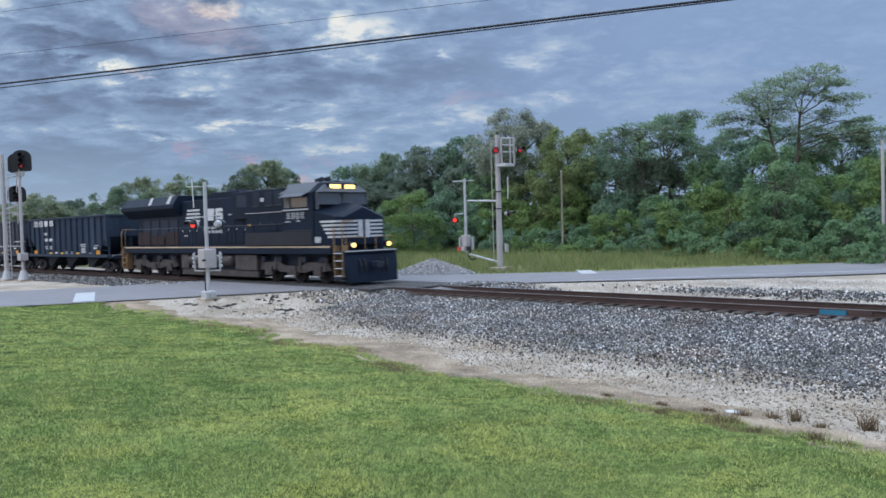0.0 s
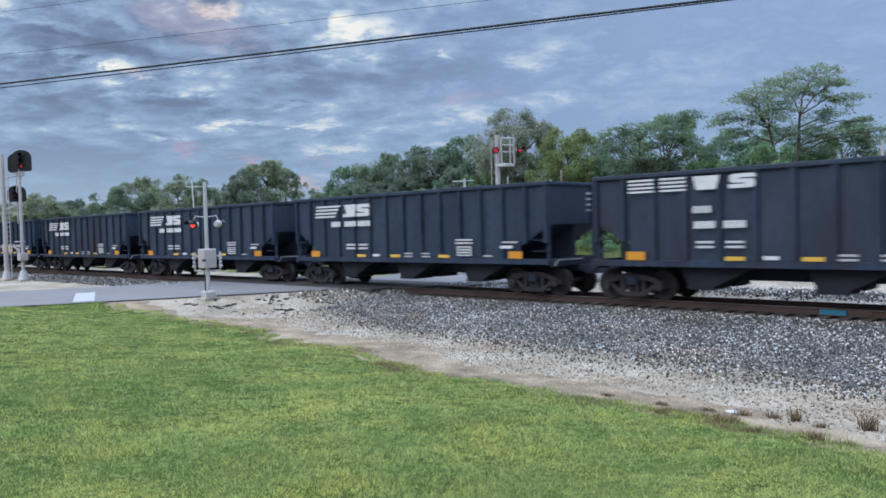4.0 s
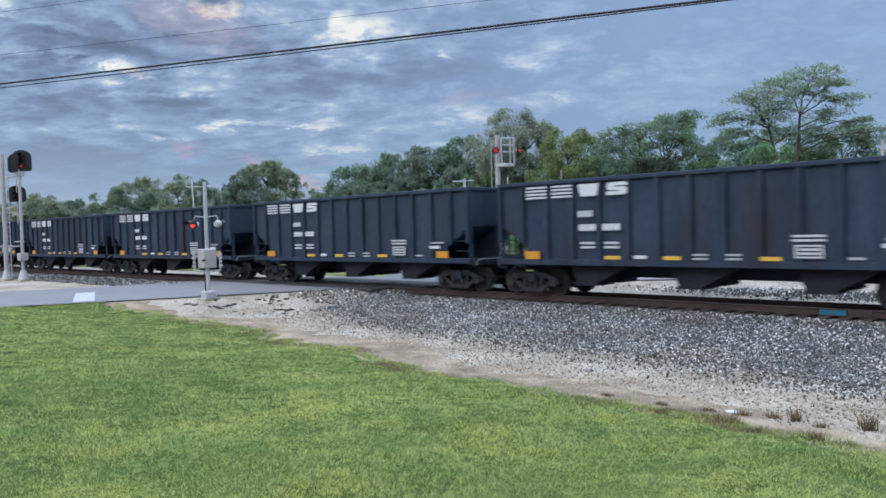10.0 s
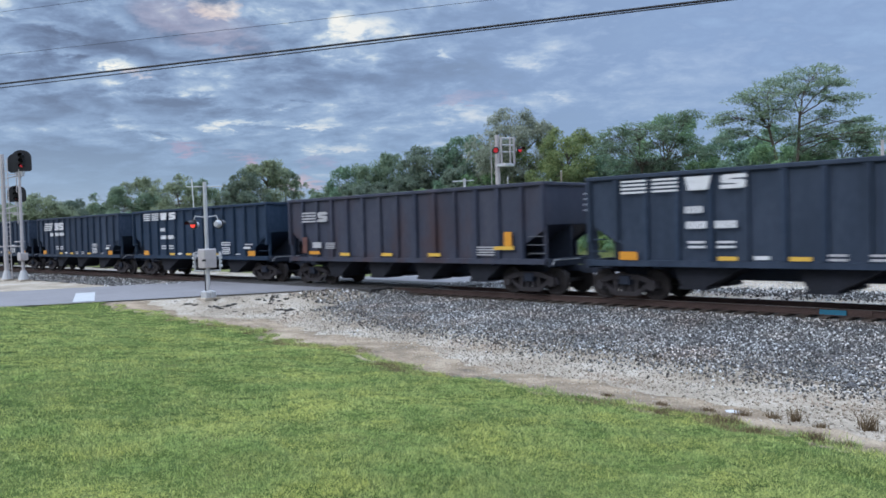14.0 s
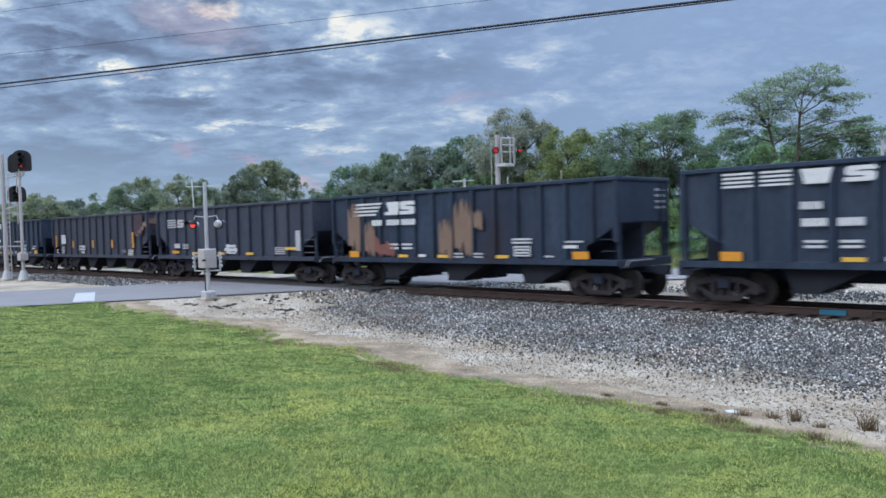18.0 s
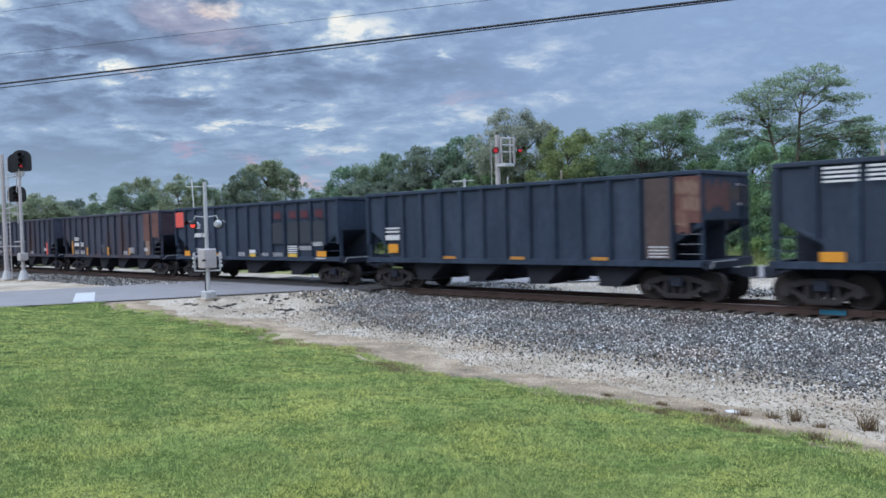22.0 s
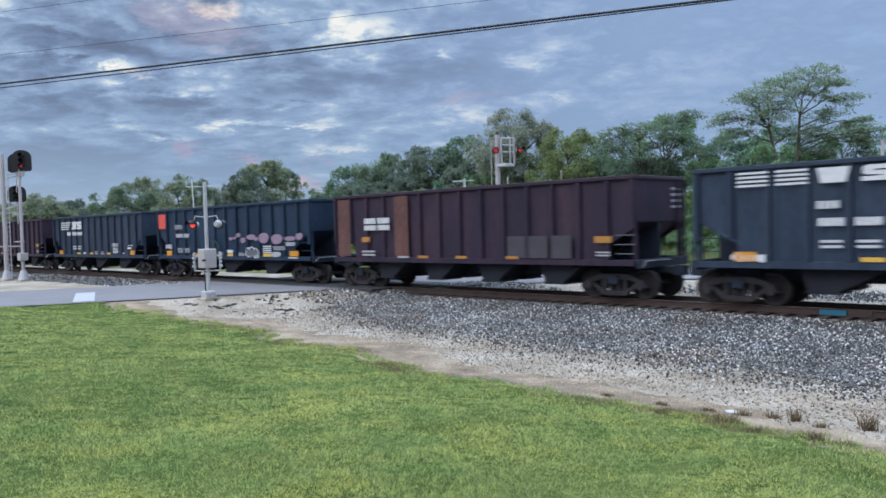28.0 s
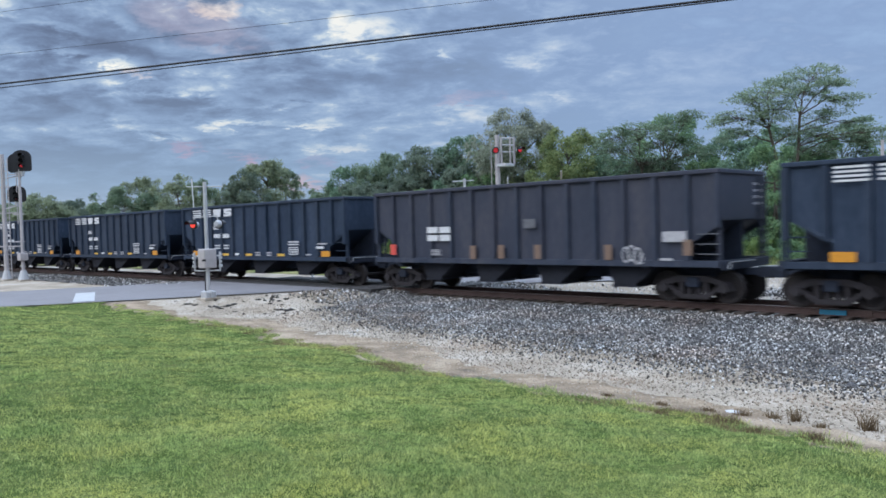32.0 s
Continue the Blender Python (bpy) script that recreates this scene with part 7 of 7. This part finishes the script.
    # two railway signal masts, each with a target head, ladder and cage
    for k, (x, y, top) in enumerate(((-58.0, 17.5, 8.1), (-55.7, 17.8, 6.95))):
        z = float(land_z(x, y))
        w = thing("railway_signal", "grey railway signal mast with black target heads and ladder", "railway signal", pose(x, y, z), "railway signals")
        K = lambda name, b, mat, label="", bev=0: part(name, bevelled(b, name, M[mat], bev) if bev else b.mesh(name, M[mat]), w, label)
        top -= z
        K("foundation", Build().box(-0.35, 0.35, -0.35, 0.35, -0.3, 0.10), "limestone", "", 0.02)
        K("mast", Build().tube((0, 0, 0.05), (0, 0, top), 0.15 if k == 0 else 0.105, 0.13 if k == 0 else 0.09, 12), "alu")
        K("base_casting", Build().tube((0, 0, 0.08), (0, 0, 0.7), 0.34, 0.17, 12), "galv")
        if k:
            K("junction_box", Build().box(-0.3, 0.3, -0.25, 0.25, 1.35, 1.85), "alu", "", 0.03)
        # head: height, half width, half height, offset; a rounded top and a flat foot
        heads = ((7.55 - z, 0.44, 0.66, r * 0.72 + f * 0.5), (5.42 - z, 0.46, 0.56, r * 0.90)) if k == 0 else ((7.50 - z, 0.47, 0.70, r * 0.20),)
        face = Vector((0.86, -0.5, 0)).normalized()
        for hz, rad, tall, off in heads:
            c = off + Vector((0, 0, hz))
            a = face.cross(Vector((0, 0, 1))).normalized()
            u = Vector((0, 0, 1))
            ring = []
            for d in (-0.03, 0.03):
                shape = [(rad * math.cos(t), tall - rad + rad * math.sin(t)) for t in [math.pi * i / 16 for i in range(17)]] + [(-rad, -tall + 0.12), (-rad + 0.12, -tall), (rad - 0.12, -tall), (rad, -tall + 0.12)]
                ring.append([c + face * d + a * q * 1.25 + u * w2 for q, w2 in shape])
            K("target", Build().loft(ring), "black", "black signal target with a rounded top")
            hood = Build()
            for dz in (0.34, 0.0, -0.34):
                cc = c + u * dz
                hood.loft([[cc + face * q + (a * math.cos(t) + u * math.sin(t)) * 0.15 for t in [-0.4 + (math.pi + 0.8) * i / 12 for i in range(13)]] for q in (0.03, 0.42)], False)
            K("lamp_hood", hood, "black")
            K("lamp_housing", Build().tube(c - face * 0.32, c - face * 0.03, 0.30, 0.36, 12), "black")
            lc = c - u * 0.37
            K("lens", Build().tube(lc + face * 0.04, lc + face * 0.30, 0.052, n=14), "red_soft" if k == 1 else "red_dim", "red signal lens")
            K("head_bracket", Build().tube(c - u * (tall + 0.30) - face * 0.05, c - u * (tall - 0.02) - face * 0.05, 0.10, 0.16, 10).tube(c - u * (tall + 0.22) - face * 0.05, (0, 0, hz - tall - 0.45), 0.05, n=8), "galv")
        lad = Build()
        out = -f * 0.5 if k else -f * 0.45
        l0 = r * (0.42 if k == 0 else -0.35)
        for q in (-0.17, 0.17):
            lad.tube(tuple(l0 + r * q + out + Vector((0, 0, 0.2))), tuple(l0 + r * q + out + Vector((0, 0, top - 0.3))), 0.03, n=5)
        for i in range(int((top - 0.6) / 0.31)):
            zz = 0.5 + i * 0.31
            lad.tube(tuple(l0 - r * 0.17 + out + Vector((0, 0, zz))), tuple(l0 + r * 0.17 + out + Vector((0, 0, zz))), 0.018, n=5)
        if k == 0:
            K("ladder", lad, "alu")
        for zz in ((2.3, 4.55, 6.3) if k == 0 else (2.6, 4.4)):
            K("platform_arm", Build().tube(tuple(-r * 0.5 + Vector((0, 0, zz))), tuple(r * (1.0 if k == 0 else 0.2) + Vector((0, 0, zz))), 0.04, n=6), "alu")
        if k == 0:
            cage = Build()
            for zz in (5.0, 7.1):
                p = r * 0.62 - f * 0.4
                cage.path([tuple(p + Vector((0, 0, zz))), tuple(p + r * 0.5 + Vector((0, 0, zz))), tuple(p + r * 0.5 + Vector((0, 0, zz - 1.2)))], 0.035)
            K("guard_hoop", cage, "alu")


signals()


def cables():
    """Overhead lines crossing above the lawn, each a slack span."""
    def span(p, q, r, sag, label):
        p, q = Vector(p), Vector(q)
        d = q - p
        a, c = p - d * 1.6, q + d * 2.2
        pts = []
        for i in range(49):
            t = i / 48
            pts.append(a.lerp(c, t) - Vector((0, 0, sag * (1 - (2 * t - 1) ** 2))) + Vector((0, 0, sag * 0.95)))
        cu = bpy.data.curves.new("overhead_cable", "CURVE")
        cu.dimensions, cu.bevel_depth, cu.bevel_resolution = "3D", r, 2
        sp = cu.splines.new("POLY")
        sp.points.add(len(pts) - 1)
        for k, v in zip(sp.points, pts):
            k.co = (*v, 1)
        cu.materials.append(M["cable"])
        solid("overhead_cable", cu, label, "cable", "overhead cables")
    span((-34.05, 10.32, 8.5), (-9.68, 21.13, 8.5), 0.036, 0.35, "thick black overhead cable bundle")
    span((-33.8, 10.24, 8.3), (-9.8, 20.8, 8.37), 0.020, 0.35, "thin black overhead cable below the bundle")
    span((-37.98, 11.57, 10.5), (-18.33, 21.72, 10.5), 0.008, 0.3, "thin grey overhead wire")
    span((-30.79, 9.44, 10.5), (-27.22, 11.28, 10.5), 0.007, 0.05, "thin grey overhead wire")


cables()


def small_things():
    x, y = -30.5, 30.7
    z = float(land_z(x, y))
    rng = np.random.default_rng(8)
    # heap of stone
    n, m = 40, 16
    v = [(x, y, z + 0.95)]
    for i in range(1, m + 1):
        for j in range(n):
            a, q = 2 * math.pi * j / n, i / m
            rr = q * (2.15 + 0.2 * math.sin(3 * a))
            p = RGT * (math.cos(a) * rr * 1.18) + FWD * (math.sin(a) * rr * 0.8)
            v.append((x + p.x, y + p.y, z - 0.05 + 1.0 * (1 - q) ** 0.9 + rng.normal(0, 0.02)))
    fs = [(0, 1 + j, 1 + (j + 1) % n) for j in range(n)]
    for i in range(m - 1):
        for j in range(n):
            a, c = 1 + i * n + j, 1 + i * n + (j + 1) % n
            fs.append((a, a + n, c + n, c))
    heap = thing("stone_heap", "heap of grey crushed stone beside the road", "stone heap", pose(0, 0, 0))
    part("heap_core", Build().add(v, fs).mesh("heap_core", M["heap_bed"]), heap)
    k = 2600
    a, q = rng.random(k) * 6.283, np.sqrt(rng.random(k))
    rr = q * (2.15 + 0.2 * np.sin(3 * a))
    px = x + RGT.x * np.cos(a) * rr * 1.18 + FWD.x * np.sin(a) * rr * 0.8
    py = y + RGT.y * np.cos(a) * rr * 1.18 + FWD.y * np.sin(a) * rr * 0.8
    pz = z - 0.05 + 1.0 * (1 - q) ** 0.9
    vv, ff = stones(rng, px, py, pz, 0.05, 0.11)
    tagged(part("loose_stone", raw_mesh("loose_stone", vv, ff, M["heap_stone"]), heap), kind="stuff")
    # poles by the wood
    p = thing("utility_pole", "weathered grey wooden pole among the bushes", "pole", pose(-37.4, 52.9, -0.4))
    part("shaft", Build().tube((0, 0, 0), (0, 0, 7.05), 0.085, 0.07, 10).mesh("shaft", M["wood_pole"]), p)
    part("pole_cap", Build().tube((0, 0, 7.05), (0, 0, 7.11), 0.08, 0.05, 10).mesh("pole_cap", M["galv"]), p)
    p = thing("roadside_pole", "pale grey pole beside the road", "pole", pose(-13.3, 51.2, -0.35))
    part("shaft", Build().tube((0, 0, 0), (0, 0, 7.1), 0.10, 0.085, 12).mesh("shaft", M["alu"]), p)
    part("base_flange", Build().tube((0, 0, 0), (0, 0, 0.12), 0.2, 0.18, 12).mesh("base_flange", M["galv"]), p)
    p = thing("marker_post", "short white marker post beyond the track", "post", pose(-34.9, 25.8, float(land_z(-34.9, 25.8)) - 0.02))
    part("post", bevelled(Build().box(-0.06, 0.06, -0.06, 0.06, 0, 0.34), "post", M["white"], 0.01), p)
    part("cap", bevelled(Build().box(-0.07, 0.07, -0.07, 0.07, 0.34, 0.38), "cap", M["white"], 0.01), p)


def stones(rng, x, y, z, lo, hi):
    """Angular little stones: squashed, turned octahedra."""
    k = len(x)
    a = rng.normal(size=(k, 3))
    a /= np.linalg.norm(a, axis=1, keepdims=True)
    b = np.cross(a, rng.normal(size=(k, 3)))
    b /= np.linalg.norm(b, axis=1, keepdims=True)
    c = np.cross(a, b)
    s = (lo + (hi - lo) * rng.random(k) ** 1.6)[:, None] * 0.5
    o = np.stack([x, y, z], 1)
    j = lambda: s * (0.6 + 0.7 * rng.random((k, 1)))
    v = np.stack([o + a * j() * 1.3, o - a * j() * 1.3, o + b * j(), o - b * j(), o + c * j() * 0.8, o - c * j() * 0.8], 1)
    t = np.array([(0, 2, 4), (2, 1, 4), (1, 3, 4), (3, 0, 4), (2, 0, 5), (1, 2, 5), (3, 1, 5), (0, 3, 5)])
    f = (np.arange(k)[:, None, None] * 6 + t[None]).reshape(-1, 3)
    return v.reshape(-1, 3), f


def near_edge(x):
    return np.interp(x, [-110, -60, -41, -23.8, -20.6, -17.2, -12.1, -8.8, -3.6, 40], [18.4, 18.2, 18.5, 18.7, 16.9, 15.7, 15.1, 14.75, 14.1, 13.9]) + wobble(x, 2.0, 0.18)


def strew():
    rng = np.random.default_rng(17)
    # ballast stones on the near side of the track
    n = 84000
    x = -22.8 + 27.0 * rng.random(n) ** 0.8
    y = near_edge(x) - 2.4 + (23.3 - near_edge(x)) * rng.random(n)
    over = near_edge(x) - y
    keep = (np.abs(y - TRACK_Y + 0.755) > 0.10) & (y < 21.9) & (rng.random(n) < np.clip(0.8 - over / 2.2, 0.03, 1.0))
    x, y = x[keep], y[keep]
    v, f = stones(rng, x, y, land_z(x, y) + 0.045 + 0.012 * rng.random(len(x)), 0.026, 0.066)
    solid("ballast_stones", raw_mesh("ballast_stones", v, f, M["ballast_stone"]), "loose angular grey and white ballast stones", "ballast", kind="stuff")
    n = 6000
    x = rng.uniform(-62, -36.5, n)
    y = rng.uniform(18.2, 21.6, n)
    v, f = stones(rng, x, y, land_z(x, y) + 0.05, 0.05, 0.11)
    solid("ballast_stones", raw_mesh("ballast_stones", v, f, M["ballast_stone"]), "grey ballast stones beyond the road crossing", "ballast", kind="stuff")
    n = 7500
    x = rng.uniform(-22.8, 6, n)
    y = rng.uniform(23.0, 25.8, n)
    v, f = stones(rng, x, y, land_z(x, y) + 0.05, 0.05, 0.10)
    solid("ballast_stones", raw_mesh("ballast_stones", v, f, M["ballast_stone"]), "grey ballast stones on the far shoulder", "ballast", kind="stuff")
    n = 2600
    x = rng.uniform(-26.2, -22.6, n)
    y = rng.uniform(18.0, 21.2, n)
    keep = (x > road_right(y) + 0.1) & (rng.random(n) < (y - 17.6) / 3.0)
    x, y = x[keep], y[keep]
    v, f = stones(rng, x, y, land_z(x, y) + 0.03, 0.04, 0.12)
    solid("ballast_stones", raw_mesh("ballast_stones", v, f, M["ballast_stone"]), "scattered dark stones at the road's edge", "ballast", kind="stuff")
    n = 5200
    x = rng.normal(-9.0, 2.6, n)
    y = rng.normal(27.9, 0.55, n)
    v, f = stones(rng, x, y, land_z(x, y) + 0.05 + 0.12 * np.exp(-((x + 9) / 2.5) ** 2 - ((y - 27.9) / 0.7) ** 2) * rng.random(n), 0.05, 0.12)
    solid("spilled_ballast", raw_mesh("spilled_ballast", v, f, M["ballast_stone"]), "low spill of dark ballast stones on pale gravel", "ballast", kind="stuff")
    # pale limestone chips on the shoulder
    n = 46000
    x = -34.0 + 37.0 * rng.random(n) ** 0.75
    y0 = lawn_edge(x) + 0.05
    y = y0 + (near_edge(x) + 2.2 - y0) * rng.random(n) ** 0.80
    gap = y - lawn_edge(x)
    deep = np.clip((y - near_edge(x)) / 2.2, 0.0, 1.0)
    keep = (x > road_right(y) + 0.15) & (rng.random(n) > deep) & (rng.random(n) < np.clip((gap - 0.35) / 1.8, 0.14, 1.0))
    x, y = x[keep], y[keep]
    v, f = stones(rng, x, y, land_z(x, y) + 0.012 + 0.035 * (y > near_edge(x)), 0.018, 0.048)
    solid("gravel_chips", raw_mesh("gravel_chips", v, f, M["pale_stone"]), "pale limestone chips strewn over the shoulder", "gravel", kind="stuff")
    n = 15000
    x = rng.uniform(-24, 10, n)
    y = 24.6 + 10.4 * rng.random(n) ** 1.4
    keep = x > road_right(y) + 0.2
    x, y = x[keep], y[keep]
    v, f = stones(rng, x, y, land_z(x, y) + 0.008, 0.03, 0.075)
    solid("gravel_chips", raw_mesh("gravel_chips", v, f, M["grey_chip"]), "pale gravel between the track and the road", "gravel", kind="stuff")


small_things()
strew()


def shoulder_litter():
    """Broken asphalt crumbs along the road's edge and single larger stones on the dirt."""
    rng = np.random.default_rng(53)
    n = 420
    x = rng.uniform(-29.5, -20.5, n)
    y = rng.uniform(14.6, 18.6, n)
    keep = (x > road_right(y) + 0.2) & (np.sin(x * 1.7 + y) * np.sin(y * 2.1) > 0.1)
    x, y = x[keep], y[keep]
    v, f = stones(rng, x, y, land_z(x, y) + 0.01, 0.08, 0.30)
    v = v.reshape(-1, 6, 3)
    mid = v.mean(1, keepdims=True)
    v = (mid + (v - mid) * np.array([1.0, 1.0, 0.35])).reshape(-1, 3)
    solid("asphalt_crumbs", raw_mesh("asphalt_crumbs", v, f, M["panel"]), "dark crumbs of broken asphalt on the shoulder", "asphalt", kind="stuff")
    for i, (px, py, size, mat, label) in enumerate(((-4.7, 10.65, 0.12, "faded", "flat white stone on bare dirt"), (-4.09, 13.84, 0.11, "ballast", "single dark stone on pale gravel"))):
        b = Build()
        rings = []
        for z, q in ((0.0, 0.8), (0.25, 1.0), (0.5, 0.75)):
            rings.append([(size * q * math.cos(t) * (1 + 0.18 * math.sin(3 * t + i)), size * 0.7 * q * math.sin(t), z * size * (0.5 if i == 0 else 1.3)) for t in [2 * math.pi * j / 9 for j in range(9)]])
        b.loft(rings)
        solid("stone", b.mesh("stone", M[mat]), label, "stone", at=pose(px, py, float(land_z(px, py)) + 0.005))


shoulder_litter()


def lawn_blades():
    """Short blades in small tufts, taller and shorter by patches."""
    rng = np.random.default_rng(41)
    tufts_n, per = 115000, 8
    d = 5.2 * (7.0 ** rng.random(tufts_n))
    a = AZ + np.radians(rng.uniform(-33, 33, tufts_n))
    x, y = -np.sin(a) * d, np.cos(a) * d
    grow = 0.55 + 1.5 * rng.random(tufts_n) ** 3.0
    side = np.repeat(0.0035 * d, per) * 1.0
    x = np.repeat(x, per) + rng.normal(0, 1, tufts_n * per) * side
    y = np.repeat(y, per) + rng.normal(0, 1, tufts_n * per) * side
    d, grow = np.repeat(d, per), np.repeat(grow, per)
    inside = lawn_edge(x) - y + 0.12 * np.sin(x * 5.1 + 2.0 * np.sin(y * 6.0))
    keep = (rng.random(len(x)) < np.clip(inside / 0.75 + 0.12, 0.0, 1.0)) & (inside > -0.22) & (x > road_right(y) + 0.3)
    x, y, d, grow = x[keep], y[keep], d[keep], grow[keep]
    n2 = 70000
    x2, y2 = rng.uniform(-39, 13.5, n2), rng.uniform(-13.8, 12.5, n2)
    d2 = np.hypot(x2, y2)
    off = np.abs(np.arctan2(-x2, y2) - AZ)
    keep = ((off > np.radians(33)) | (d2 < 5.3)) & (y2 < lawn_edge(x2)) & (x2 > road_right(y2) + 0.4)
    x, y = np.concatenate([x, x2[keep]]), np.concatenate([y, y2[keep]])
    d, grow = np.concatenate([d, np.full(int(keep.sum()), 22.0)]), np.concatenate([grow, np.full(int(keep.sum()), 0.9)])
    k = len(x)
    patch = 0.5 + 0.25 * np.sin(x * 1.7 + y * 0.6) + 0.25 * np.sin(y * 2.3 - x * 0.9 + 1.0)
    h = (0.013 + 0.018 * rng.random(k)) * (0.7 + 0.5 * patch) * grow
    w = 0.00068 * d * (0.6 + 0.8 * rng.random(k))
    ang = rng.random(k) * 6.283
    dx, dy = np.cos(ang) * w, np.sin(ang) * w
    lx, ly = rng.normal(0, 0.6, k) * h, rng.normal(0, 0.6, k) * h
    z = land_z(x, y) + 0.03 + lumps(x, y) * (y < lawn_edge(x))
    v = np.stack([np.stack([x - dx, y - dy, z], 1), np.stack([x + dx, y + dy, z], 1), np.stack([x + lx, y + ly, z + h], 1)], 1).reshape(-1, 3)
    solid("grass_blades", raw_mesh("grass_blades", v, np.arange(k * 3).reshape(k, 3), M["blades"]), "short mown grass blades of the lawn", "grass", kind="stuff")


lawn_blades()


def turning(radius, start, t0, t1):
    """Rows that roll a wheel, a thirtieth of a second apart, between two times."""
    rows, t = [(0.0, 0.0)], t0
    a0 = gone(t0) / radius
    while t <= t1:
        rows.append((t, gone(t) / radius - a0))
        t += 1 / 30
    last = rows[-1][1]
    if rows[-1][0] < 31.95:
        rows.append((32.0, last))
    return [(t, start @ Matrix.Rotation(a, 4, "Y")) for t, a in rows if t > 0 or a == 0]


def motions():
    times = [float(t) for t in range(0, 33, 2)]
    for car, x in zip(CARS, CAR_AT):
        walk(car, [(t, pose(x + gone(t), TRACK_Y, 0)) for t in times])
    for owner, x, radius in [(LOCO, LOCO_AT, 0.533)] + [(c, x, 0.457) for c, x in zip(CARS, CAR_AT)]:
        # from entering the view near the signals until it has run out of it
        t0 = max((-66.0 - x) / 20.2, 0.0)
        t1 = min((14.0 - x) / 20.2, 32.0)
        if t0 < 32.0:
            for w in [o for o in owner.children_recursive if o.name.startswith("wheelset")]:
                start = pose(*w.location)
                walk(w, [(t, m) for t, m in turning(radius, start, round(t0 * 30) / 30, t1)])
    walk(LOCO, [(t, pose(LOCO_AT + gone(t), TRACK_Y, 0)) for t in times])


motions()
